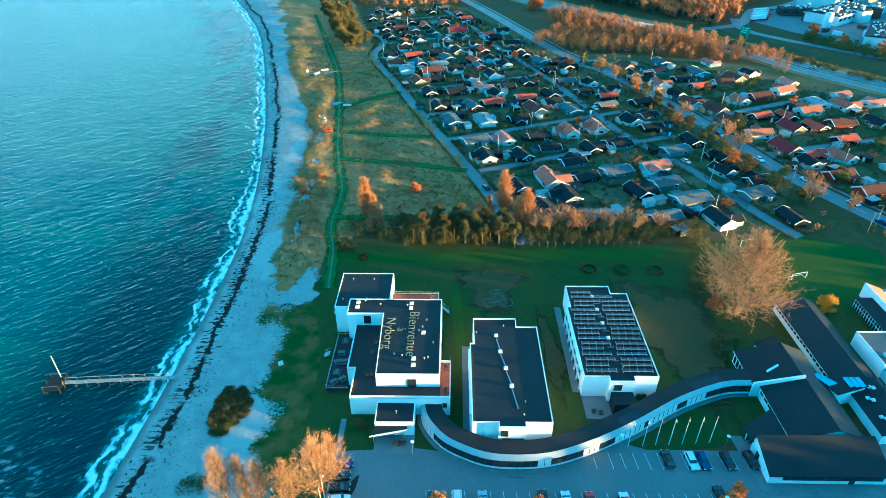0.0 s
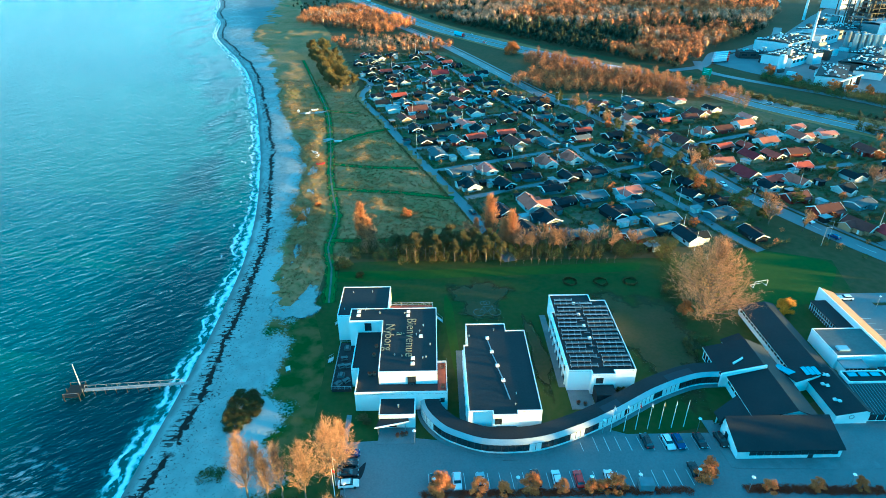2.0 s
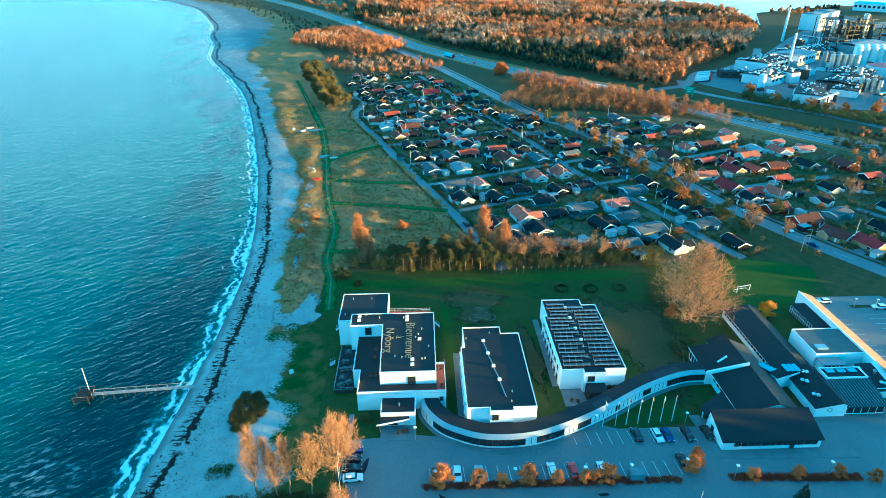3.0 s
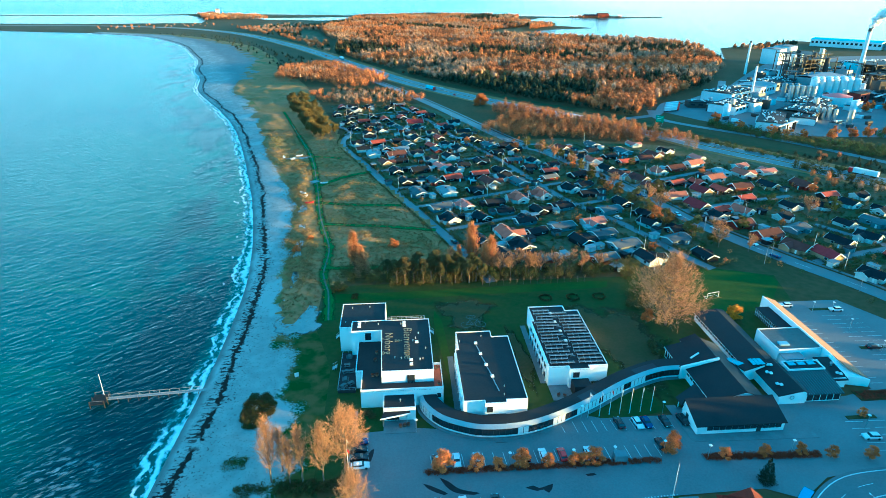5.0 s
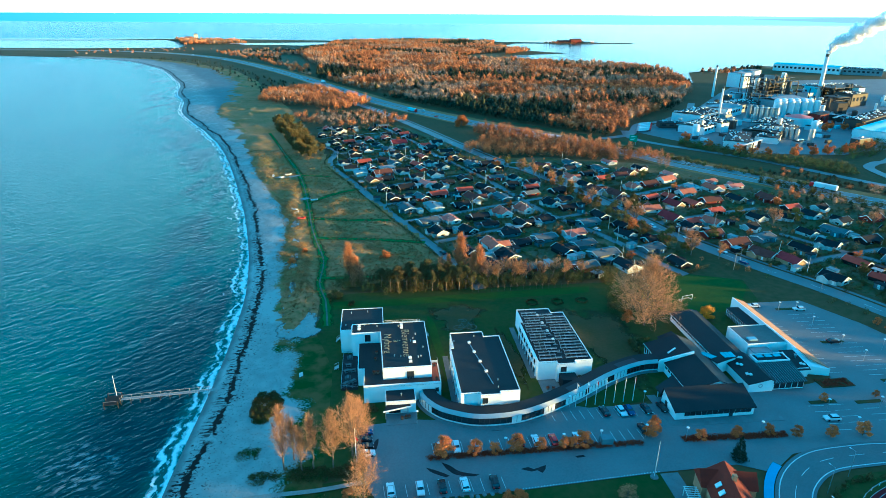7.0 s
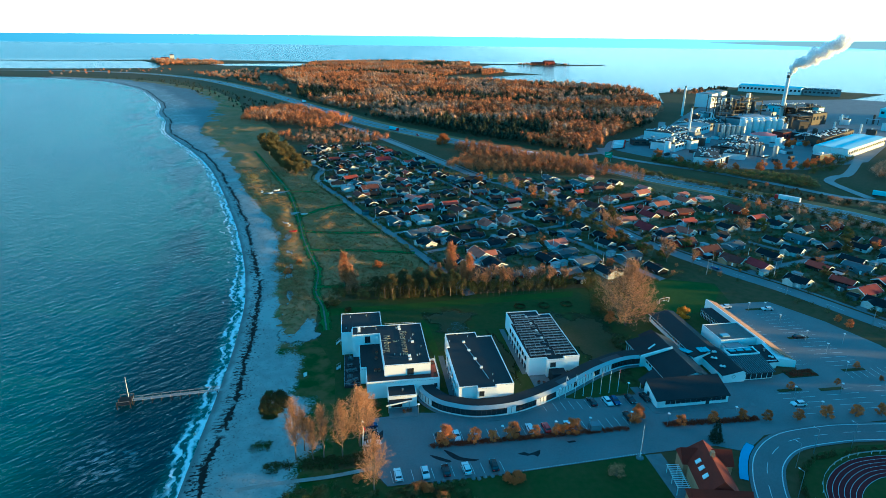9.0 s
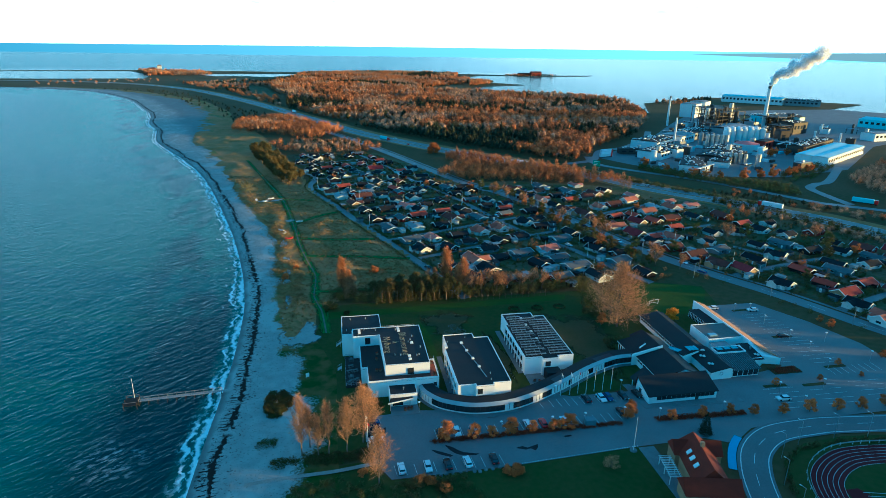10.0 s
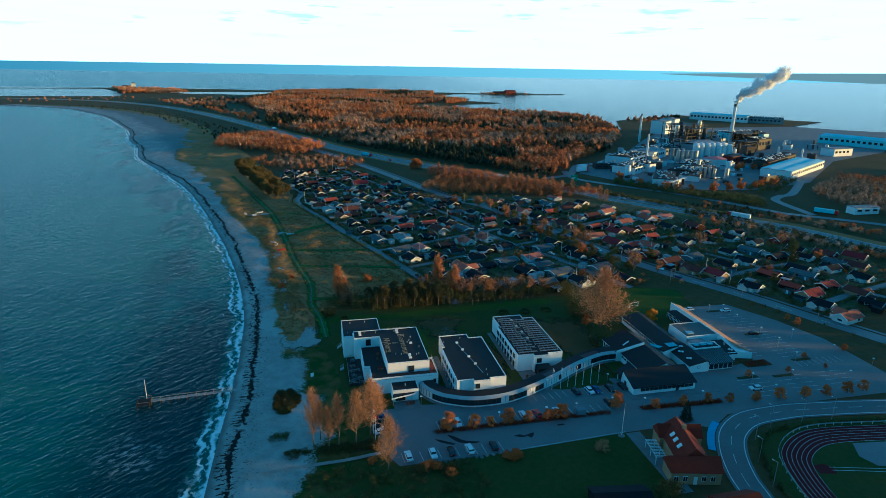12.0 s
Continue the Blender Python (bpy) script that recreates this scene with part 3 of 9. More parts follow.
M["sand"] = beach_material()
BEACH_U = (-0.25, 0.0, 0.1, 0.2, 0.35, 0.5, 0.65, 0.8, 0.9, 1.0, 1.15, 1.4)
strip("beach", SHORE_LINE, lambda p: [u * beach_width(p.y) for u in BEACH_U], (-0.9, -0.40, -0.15, 0.05, 0.25, 0.35, 0.4, 0.4, 0.38, 0.3, 0.18, 0.12), M["sand"],
      {"metres": lambda p, k, o: o, "across": lambda p, k, o: BEACH_U[k]}, "pale sand beach with dark seaweed bands along the waterline")

DUNE_PATH = spline([(-43, 128), (-45.2, 149), (-48.5, 163), (-48.6, 187), (-53.7, 211.7), (-58.2, 235), (-63.2, 270), (-74.4, 334), (-91.5, 396), (-116, 482), (-150, 600)], 5)
CROSS_PATHS = [spline(w, 4) for w in ([(-59.6, 246.8), (-37.4, 241.6), (-17.3, 240)], [(-55.2, 216.3), (-28.4, 212.1), (-2, 205.4)], [(-64, 273.7), (-49.9, 291.2), (-35.2, 300.7)], [(-49.8, 168.8), (-25.1, 168), (-0.5, 168.2)], [(-74.6, 337.7), (-54.7, 332)])]
DUNE_EDGE = [(-56, 105), (-50, 122), (-46, 150), (-38, 158), (8, 172), (4, 192), (-10, 232), (-25, 273), (-40, 318), (-53, 350), (-59, 375), (-66, 420), (-90, 520), (-120, 640), (-160, 760), (-210, 900),
             (-230, 860), (-205, 700), (-190, 600), (-150, 485), (-128, 420), (-104, 340), (-80, 262), (-72, 220), (-68, 180)]


def gap_to(points, x, y):
    d = np.full(len(x), 1e9)
    for p in points:
        d = np.minimum(d, (x - p[0]) ** 2 + (y - p[1]) ** 2)
    return np.sqrt(d)


DUNE_KEEP = [(p.x, p.y) for line in [DUNE_PATH] + CROSS_PATHS for p in line]
DUNE_RIM = [(p.x, p.y) for a, b in zip(DUNE_EDGE, DUNE_EDGE[1:] + DUNE_EDGE[:1]) for p in (Vector(a).lerp(Vector(b), k / 12) for k in range(12))]


def dune_height(x, y):
    """Low hummocks of blown sand under the grass, level along the paths and at the rim."""
    x, y = np.asarray(x, float), np.asarray(y, float)
    n = np.array([noise.noise(Vector((a * 0.045, b * 0.030, 1.5))) + 0.55 * noise.noise(Vector((a * 0.13, b * 0.10, 4.5))) for a, b in zip(x, y)])
    k = np.clip((gap_to(DUNE_KEEP, x, y) - 3.0) / 5.0, 0, 1) * np.clip(gap_to(DUNE_RIM, x, y) / 7.0, 0, 1)
    return (0.10 + 1.9 * np.clip(n + 0.10, 0, 0.8)) * k


def dune_field():
    step = 2.4
    xs, ys = np.arange(-232, 10, step), np.arange(104, 902, step)
    gx, gy = np.meshgrid(xs, ys)
    cx, cy = gx.ravel(), gy.ravel()
    inside = in_poly(cx + step / 2, cy + step / 2, DUNE_EDGE)
    n, m = len(xs), len(ys)
    ids = np.full((m + 1) * (n + 1), -1)
    V, F = [], []
    pts = []
    for c in np.flatnonzero(inside):
        j, i = divmod(c, n)
        f = []
        for dj, di in ((0, 0), (0, 1), (1, 1), (1, 0)):
            q = (j + dj) * (n + 1) + i + di
            if ids[q] < 0:
                ids[q] = len(pts)
                pts.append((xs[0] + (i + di) * step, ys[0] + (j + dj) * step))
            f.append(ids[q])
        F.append(f)
    P = np.array(pts)
    z = 0.06 + dune_height(P[:, 0], P[:, 1])
    ob = mesh_arrays("dune_field", np.column_stack([P, z]), F, M["heath"])
    ob.data.polygons.foreach_set("use_smooth", [True] * len(F))
    tagged(ob, "rough hummocky dune meadow of yellow and green grass", kind="structure")


dune_field()
sheet("hotel_lawn", [(-52, 68), (-50, 100), (-47, 128), (-43, 150), (-36, 153), (72, 153), (100, 160), (126, 150), (121, 131), (108, 118), (100, 90), (70, 78), (40, 73), (-20, 66), (-33, 56), (-50, 58)], 0.09, M["lawn"], "mown green lawn round the hotel")
def soft_sheet(name, cx, cy, rx, ry, turn, z, mat, label, seed):
    """A patch whose rim fades raggedly: rings round its middle carry how far out they lie."""
    rng = random.Random(seed)
    wob = [rng.uniform(0, 6.28) for _ in range(3)]
    V, F, far = [(cx, cy, z)], [], [0.0]
    n, rings = 48, (0.35, 0.6, 0.8, 1.0, 1.25)
    for u in rings:
        for k in range(n):
            t = k / n * 2 * math.pi
            r = u * (1 + 0.16 * math.sin(3 * t + wob[0]) + 0.10 * math.sin(5 * t + wob[1]) + 0.06 * math.sin(9 * t + wob[2]))
            dx, dy = rx * r * math.cos(t), ry * r * math.sin(t)
            V.append((cx + dx * math.cos(turn) - dy * math.sin(turn), cy + dx * math.sin(turn) + dy * math.cos(turn), z))
            far.append(u)
    for k in range(n):
        F.append((0, 1 + k, 1 + (k + 1) % n))
    for i in range(len(rings) - 1):
        for k in range(n):
            a, b, c, d = 1 + i * n + k, 1 + i * n + (k + 1) % n, 1 + (i + 1) * n + (k + 1) % n, 1 + (i + 1) * n + k
            F.append((a, d, c)), F.append((a, c, b))
    ob = mesh_arrays(name, V, F, M[mat])
    ob.data.attributes.new("across", "FLOAT", "POINT").data.foreach_set("value", far)
    return tagged(ob, label, kind="structure")


def soft_material(name, colour, other, lo, hi, scale=0.25):
    """A ground cover that fades raggedly into what lies under it."""
    m = material(name, colour, other, 0.95, 0.12, 1.2, 0.3)
    nt = m.node_tree
    N, L = nt.nodes.new, nt.links.new
    at, nz, geo, add, rng = N("ShaderNodeAttribute"), N("ShaderNodeTexNoise"), N("ShaderNodeNewGeometry"), N("ShaderNodeMath"), N("ShaderNodeMapRange")
    at.attribute_name = "across"
    nz.inputs["Scale"].default_value, nz.inputs["Detail"].default_value = scale, 7
    add.operation = "ADD"
    rng.inputs["From Min"].default_value, rng.inputs["From Max"].default_value = lo, hi
    L(geo.outputs["Position"], nz.inputs["Vector"]), L(nz.outputs["Fac"], add.inputs[0]), L(at.outputs["Fac"], add.inputs[1]), L(add.outputs[0], rng.inputs["Value"])
    clear, both = N("ShaderNodeBsdfTransparent"), N("ShaderNodeMixShader")
    L(rng.outputs[0], both.inputs[0]), L(nt.nodes["Principled BSDF"].outputs[0], both.inputs[1]), L(clear.outputs[0], both.inputs[2])
    L(both.outputs[0], nt.nodes["Material Output"].inputs["Surface"])
    return m


M["soft_sand"] = soft_material("drifted_sand", (0.36, 0.35, 0.325), (0.28, 0.275, 0.255), 1.35, 1.55)
M["soft_soil"] = soft_material("thin_brown_grass", (0.085, 0.066, 0.032), (0.050, 0.056, 0.020), 1.25, 1.6)
soft_sheet("sand_hollow", -52.6, 128.5, 6.6, 10.5, -0.15, 0.46, "soft_sand", "bare sand hollow beside the lawn", 12)
soft_sheet("sand_spill", -57.0, 142.0, 3.4, 9.0, 0.1, 0.45, "soft_sand", "sand drifted between the beach and the hollow", 13)
soft_sheet("thin_lawn", 50.5, 110.5, 12.0, 23.0, 0.16, 0.13, "soft_soil", "thin worn brown patch of grass beside the hotel wing", 14)
soft_sheet("thin_lawn", 3.5, 129.5, 8.5, 11.0, 0.0, 0.13, "soft_soil", "thin worn patch of grass round the bicycle frame", 15)
soft_sheet("thin_lawn", 17.5, 102.0, 2.4, 16.0, 0.05, 0.13, "soft_soil", "thin worn strip of grass between the wings", 16)
for x_, y_, a_, b_, k_ in ((-60.5, 178, 2.0, 16, 17), (-62.5, 205, 1.8, 14, 18), (-66, 236, 2.2, 12, 19), (-84, 334, 9, 2.6, 20), (-72, 258, 5, 3, 21), (-69.5, 282, 7, 2.5, 22), (-58.5, 160, 1.6, 9, 23)):
    soft_sheet("sand_blow", x_, y_, a_, b_, 0.15, 0.30, "soft_sand", "thin blown sand among the dune grass", k_)
# lawn strips in a brighter grass colour that stands for sunlight
for label, outline in (("yellow-green strip of lawn behind the hotel, coloured as sunlit", [(-42, 140), (-20, 141), (20, 143), (58, 145), (60, 150), (20, 148.5), (-20, 146.5), (-42, 146)]), ("yellow-green strip of lawn beside the hotel wing, coloured as sunlit", [(-4.5, 84), (-2.6, 84), (-4, 104), (-5.2, 126), (-7.2, 132), (-7.5, 118)]), ("yellow-green strip of lawn beside the sports field, coloured as sunlit", [(74, 128), (104, 124), (118, 136), (124, 149), (100, 157), (76, 150)])):
    sheet("mown_strip", outline, 0.115, M["sunlit_lawn"], label, 4)

sheet("garden_lawns", [(10, 166), (98, 160), (122, 198), (106, 255), (78, 330), (40, 430), (0, 520), (-80, 515), (-62, 440), (-54, 350), (-8, 232)], 0.05, M["garden"], "green and brown garden plots among the cottages")
sheet("garden_lawns", [(128, 205), (150, 168), (178, 108), (245, 142), (275, 190), (225, 290), (180, 345), (100, 378), (66, 372)], 0.05, M["garden"], "green and brown garden plots among the houses")
for outline in ([(164, 1412), (236, 1497), (300, 1550), (255, 1330), (200, 1300)], [(-247, 1508), (-201, 1448), (-150, 1160), (-205, 1240)], [(-420, 1700), (-300, 1760), (-260, 1640), (-330, 1560)]):
    sheet("field", outline, 0.08, M["garden"], "bright green field between the woods", 30)

# ---------------------------------------------------------------- roads and paved ground
FORECOURT = [(-31, 72), (-15, 73), (-8, 72), (1, 70), (11, 70), (21, 73), (27, 75.5), (33, 73.2), (52, 73.2), (54.5, 76), (80, 76), (103, 77.5), (112, 80), (111.4, 127), (114, 129.5), (137, 129.5), (147, 110),
             (153, 90), (152.5, 62), (141, 51), (107, 51), (88, 51), (78, 49.6), (69, 44), (62, 47.5), (42.5, 47), (5.5, 44.8), (-26, 44.5), (-30, 52)]
sheet("forecourt", FORECOURT, 0.14, M["asphalt"], "grey asphalt forecourt and car park of the hotel")
sheet("rough_grass", [(-60, 10), (-8, 8), (-2, 30), (5.6, 44.4), (-26, 44.3), (-32, 52.5), (-50, 50.5), (-54, 44)], 0.11, M["lawn"], "rough dark grass south of the car park")
sheet("south_lawn", [(5.8, 44.6), (42.4, 46.8), (44, 44), (42.5, 30), (39, 12), (-8, 12), (-2, 30)], 0.16, M["lawn"], "mown lawn beside the access road")
M["asphalt_bend"] = material("dark_road_asphalt", (0.155, 0.156, 0.158), (0.115, 0.116, 0.118), 0.8, 0.08, 2.5, 0.1, spec=0.4)
BEND = spline([(52, -40), (57, -5), (61, 16), (63, 24), (67.5, 33.5), (73.5, 41), (83, 46.3), (96, 47.6), (106, 47.2), (132, 44), (180, 36), (260, 20)], 2.0)
ribbon("bend_road", BEND, -4.2, 4.2, 0.18, M["asphalt_bend"], "asphalt road sweeping round the sports ground")
MAIN = spline([(230, -60), (200, 30), (177, 84), (167, 106), (154, 137), (138, 167), (122.5, 203), (113.5, 237), (102, 278), (82, 334), (62, 372), (43, 426), (18, 502), (-12, 585), (-55, 690), (-120, 850)], 6)
ribbon("main_road", MAIN, -4.0, 4.0, 0.12, M["asphalt_old"], "straight two-lane road through the suburb")
ribbon("cycle_path", MAIN, -7.2, -5.4, 0.13, M["asphalt_old"], "asphalt cycle path along the road")
LANES = []
PROM = spline([(16, 152), (10, 172), (4, 192), (-10.4, 232), (-25, 273.5), (-40, 318), (-52.7, 350.7), (-58.2, 375), (-54.6, 404), (-65, 427)], 5)
LANES.append(PROM)
ribbon("lane", PROM, -2.4, 2.4, 0.12, M["asphalt_old"], "narrow lane between the dunes and the cottages")
INNER = spline([(105, 157), (97, 175), (88, 203), (67, 247), (47, 318), (20, 395), (5, 450), (-20, 520)], 6)
LANES.append(INNER)
ribbon("lane", INNER, -2.2, 2.2, 0.13, M["asphalt_old"], "narrow lane among the cottages")
for x, y, far in ((3, 205, 88), (-11, 236, 85), (-21, 266, 76), (-33, 300, 74), (-44, 331, 70), (-56, 365, 66), (-58, 398, 62), (-64, 430, 60), (-70, 462, 58)):
    LANES.append(spline([(x, y), (x + far * 0.5, y + far * 0.21), (x + far, y + far * 0.42)], 4))
    ribbon("lane", LANES[-1], -1.9, 1.9, 0.14, M["asphalt_old"], "narrow lane among the cottages")
for x, y, ex, ey in ((124, 222, 190, 240), (112, 262, 176, 292), (150, 160, 215, 176), (170, 118, 245, 140), (176, 200, 222, 120)):
    LANES.append(spline([(x, y), ((x + ex) / 2, (y + ey) / 2 + 1), (ex, ey)], 4))
    ribbon("lane", LANES[-1], -2.1, 2.1, 0.14, M["asphalt_old"], "residential street between brick houses")
MOTORWAY = spline([(350, 0), (322, 100), (300, 160), (290, 187), (282, 206), (269.8, 239.4), (248.7, 269), (226, 304), (199, 342), (172, 392), (136.5, 442.4), (93.7, 495), (46, 567), (-11, 665), (-85.6, 838.6), (-195, 1086), (-350, 1372),
                   (-519, 1565), (-690, 1660), (-900, 1712), (-1500, 1770), (-2500, 1900)], 15)
ribbon("motorway_verge", MOTORWAY, -20, 15, 0.10, M["heath"], "grassy motorway verge")
ribbon("motorway", MOTORWAY, -10.5, -1.2, 0.22, M["asphalt_old"], "two-lane motorway carriageway")
ribbon("motorway", MOTORWAY, 1.2, 10.5, 0.22, M["asphalt_old"], "two-lane motorway carriageway")
ribbon("railway_bed", MOTORWAY, -34, -24, 0.20, M["bare_soil"], "brown gravelled railway bed")
SLIP = spline([(172, 440), (200, 452), (214, 470), (236, 506), (268, 522), (324, 580), (360, 640)], 6)
ribbon("slip_road", SLIP, -4, 4, 0.24, M["asphalt_old"], "curved slip road to the factory")
SERVICE = spline([(207, 474), (200, 440), (214, 412), (260, 355), (296, 287), (305, 275), (340, 245), (380, 200)], 6)
ribbon("service_road", SERVICE, -3.5, 3.5, 0.25, M["asphalt_old"], "service road beside the motorway")
SIDE_ROAD = spline([(318, 272), (322, 300), (328, 322), (345, 335), (362, 342), (420, 395)], 5)
ribbon("service_road", SIDE_ROAD, -3.5, 3.5, 0.26, M["asphalt_old"], "curving road into the factory grounds")
sheet("factory_yard", [(214, 470), (232, 430), (270, 372), (340, 362), (420, 385), (560, 500), (700, 560), (950, 780), (900, 815), (850, 885), (700, 880), (560, 860), (440, 720), (330, 580), (270, 522)], 0.16, M["asphalt"], "concrete and asphalt yards of the factory")
FOOTPATH = spline([(-62, 48), (-51.6, 49), (-40.3, 49.5), (-33.2, 50.5), (-27.3, 51.3)], 3)
ribbon("footpath", FOOTPATH, -0.65, 0.65, 0.42, M["gravel"], "pale gravel path from the car park to the beach")


def path_material():
    """Green grass that fades raggedly into the dune grass at both sides."""
    m = material("mown_dune_path", (0.060, 0.125, 0.018), (0.085, 0.125, 0.026), 0.95, 0.1, 1.0, 0.4)
    nt = m.node_tree
    N, L = nt.nodes.new, nt.links.new
    b = nt.nodes["Principled BSDF"]
    at, nz, geo, add, rng = N("ShaderNodeAttribute"), N("ShaderNodeTexNoise"), N("ShaderNodeNewGeometry"), N("ShaderNodeMath"), N("ShaderNodeMapRange")
    at.attribute_name = "across"
    nz.inputs["Scale"].default_value, nz.inputs["Detail"].default_value = 0.25, 6
    add.operation = "ADD"
    for key, v in (("From Min", 0.85), ("From Max", 1.35)):
        rng.inputs[key].default_value = v
    L(geo.outputs["Position"], nz.inputs["Vector"]), L(nz.outputs["Fac"], add.inputs[0]), L(at.outputs["Fac"], add.inputs[1]), L(add.outputs[0], rng.inputs["Value"])
    clear, both = N("ShaderNodeBsdfTransparent"), N("ShaderNodeMixShader")
    L(rng.outputs[0], both.inputs[0]), L(b.outputs[0], both.inputs[1]), L(clear.outputs[0], both.inputs[2])
    L(both.outputs[0], nt.nodes["Material Output"].inputs["Surface"])
    return m


M["path"] = path_material()


def green_way(line, half, label, up=0.17):
    U = (-1.0, -0.6, -0.2, 0.2, 0.6, 1.0)
    strip("dune_path", line, lambda p: [u * half for u in U], [up] * 6, M["path"], {"across": lambda p, k, o: abs(U[k])}, label)


green_way(DUNE_PATH[:52], 3.2, "green mown path through the dune grass")
green_way(DUNE_PATH[51:70], 2.0, "faint green path crossing the dune grass")
for way in CROSS_PATHS:
    green_way(way, 2.8, "faint green path crossing the dune grass", 0.185)
ribbon("dune_path_track", DUNE_PATH[:60], -0.32, 0.32, 0.215, M["track_sand"], "thin worn sandy track")

# ---------------------------------------------------------------- the hotel


def window(parent, x0, x1, z0, z1, y, name="window", bars=1, facing=-1):
    """A framed window on a wall that faces along y."""
    fr = part(name, boxm(x0, x1, y - 0.06, y + 0.06, z0, z1), M["frame"], parent)
    w = (x1 - x0 - 0.08) / (bars + 1)
    for i in range(bars + 1):
        a = x0 + 0.08 + i * w
        part("pane", boxm(a, a + w - 0.08, y - 0.10, y + 0.10, z0 + 0.08, z1 - 0.08), M["glass"], fr)
    return fr


M["frame"] = material("dark_window_frame", (0.05, 0.052, 0.055), (0.035, 0.036, 0.04), 0.5, 1, 6, 0)


def skylight(x, y, z, s=0.9):
    ob = thing("skylight", x, y, z, 0, "white square skylight dome on the roof", "skylight", "roof skylights")
    part("kerb", boxm(-s / 2, s / 2, -s / 2, s / 2, 0, 0.35), M["trim"], ob)
    bm = boxm(-s / 2 + 0.08, s / 2 - 0.08, -s / 2 + 0.08, s / 2 - 0.08, 0.352, 0.55)
    for v in bm.verts:
        if v.co.z > 0.5:
            v.co.x *= 0.6
            v.co.y *= 0.6
    part("dome", bm, M["trim"], ob)
    return ob


def slab_run(x0, y0, x1, y1, z, w=0.14):
    """A thin raised strip from one place to another."""
    return prism([(x0 - w, y0), (x1 - w, y1), (x1 + w, y1), (x0 + w, y0)], z, z + 0.06)


def block(name, outline, z, label, floor="felt", rim_h=0.35, z0=0.0, category="building"):
    ob = thing(name, 0, 0, 0, 0, label, category)
    part("wall", prism(outline, z0, z), M["white"], ob)
    part("roof", prism([(x, y) for x, y in outline], z + 0.004, z + 0.05), M[floor], ob)
    part("parapet", rim(outline, 0.20, z + 0.004, z + rim_h), M["white"], ob)
    return ob


MID = [(-3.16, 74.4), (2.2, 74.4), (2.2, 73.2), (7.9, 73.2), (7.9, 74.4), (13.4, 74.4), (13.4, 104.2), (8.4, 104.2), (8.4, 107.3), (-2.2, 107.3), (-2.2, 98.2), (-3.16, 98.2)]
mid = block("hotel_wing", MID, 6.4, "white two-storey hotel wing with a flat black roof")
window(mid, 2.7, 4.2, 3.9, 5.6, 73.14)
SOLAR = [(22.1, 87.9), (27.6, 87.9), (27.6, 86.4), (33.4, 86.4), (33.4, 87.9), (38.8, 87.9), (38.8, 118.4), (34.6, 118.4), (34.6, 121.5), (23.0, 121.5), (23.0, 112.8), (22.1, 112.8)]
solar = block("hotel_wing", SOLAR, 6.1, "white two-storey hotel wing with solar panels on its roof")
window(solar, 28.6, 30.4, 3.6, 5.3, 86.34)
for x, y in ((3.2, 101.0), (3.9, 95.4), (4.8, 90.0), (5.7, 84.6)):
    skylight(x, y, 6.45)
for (xa, ya), (xb, yb) in (((3.2, 101.0), (3.9, 95.4)), ((3.9, 95.4), (4.8, 90.0)), ((4.8, 90.0), (5.7, 84.6)), ((5.7, 84.6), (6.6, 77.6))):
    part("roof_seam", slab_run(xa, ya - 0.6, xb, yb + 0.6, 6.46), M["zinc"], mid)
for x, y in ((29.4, 117.0), (29.6, 111.6), (29.9, 106.2), (30.2, 100.8)):
    skylight(x, y, 6.15)

LEFT_LOW = [(-29.6, 81.9), (-7.7, 81.9), (-7.7, 93.0), (-10.0, 93.0), (-10.0, 112), (-31.4, 112), (-31.4, 90.5), (-29.6, 90.5)]
low = block("hotel_main_house", LEFT_LOW, 5.2, "white hotel main building with stepped flat roofs and terraces", "felt_brown", 0.7)
UP = [(-24.1, 85.3), (-10.05, 85.3), (-10.05, 111.8), (-33.5, 111.8), (-33.5, 106.0), (-24.5, 106.0)]
part("upper_wall", prism(UP, 5.26, 8.9), M["white"], low)
part("upper_roof", prism(UP, 8.904, 8.95), M["felt"], low)
part("upper_parapet", rim(UP, 0.2, 8.904, 9.15), M["white"], low)
part("west_wall", prism([(-33.5, 106.0), (-31.4, 106.0), (-31.4, 111.8), (-33.5, 111.8)], 0, 5.25), M["white"], low)
BACK = [(-37.2, 109.4), (-33.55, 109.4), (-33.55, 111.85), (-23.4, 111.85), (-23.4, 124.0), (-37.2, 124.0)]
part("back_wall", prism(BACK, 0, 8.2), M["white"], low)
part("back_roof", prism(BACK, 8.204, 8.25), M["felt"], low)
part("back_parapet", rim(BACK, 0.2, 8.204, 8.45), M["white"], low)
part("back_terrace", boxm(-23.35, -11.0, 111.85, 119.0, 0, 5.0), M["red_deck"], low)
window(low, -17.2, -15.2, 5.4, 7.6, 85.24)
window(low, -29.4, -27.6, 5.9, 8.3, 105.94)
window(low, -9.4, -8.4, 2.6, 3.9, 81.84, bars=0)
for x, y in ((-31.2, 110.3), (-31.2, 108.5), (-17.7, 110.0), (-17.7, 108.2), (-14.2, 99.0), (-16.0, 90.2), (-16.0, 88.2)):
    skylight(x, y, 8.95, 0.95)
canopy = block("entrance_house", [(-23.6, 76.3), (-15.3, 76.3), (-15.3, 81.85), (-23.6, 81.85)], 4.0, "low white entrance building with a black flat roof", rim_h=0.2)

CORR = spline([(-14.2, 87.0), (-13.8, 79.5), (-10.3, 73.8), (-6.0, 70.7), (1.0, 68.2), (11.3, 68.4), (20.8, 71.5), (31.4, 76.8), (43.4, 83.9), (54.3, 88.4), (62.0, 89.0)], 1.3)


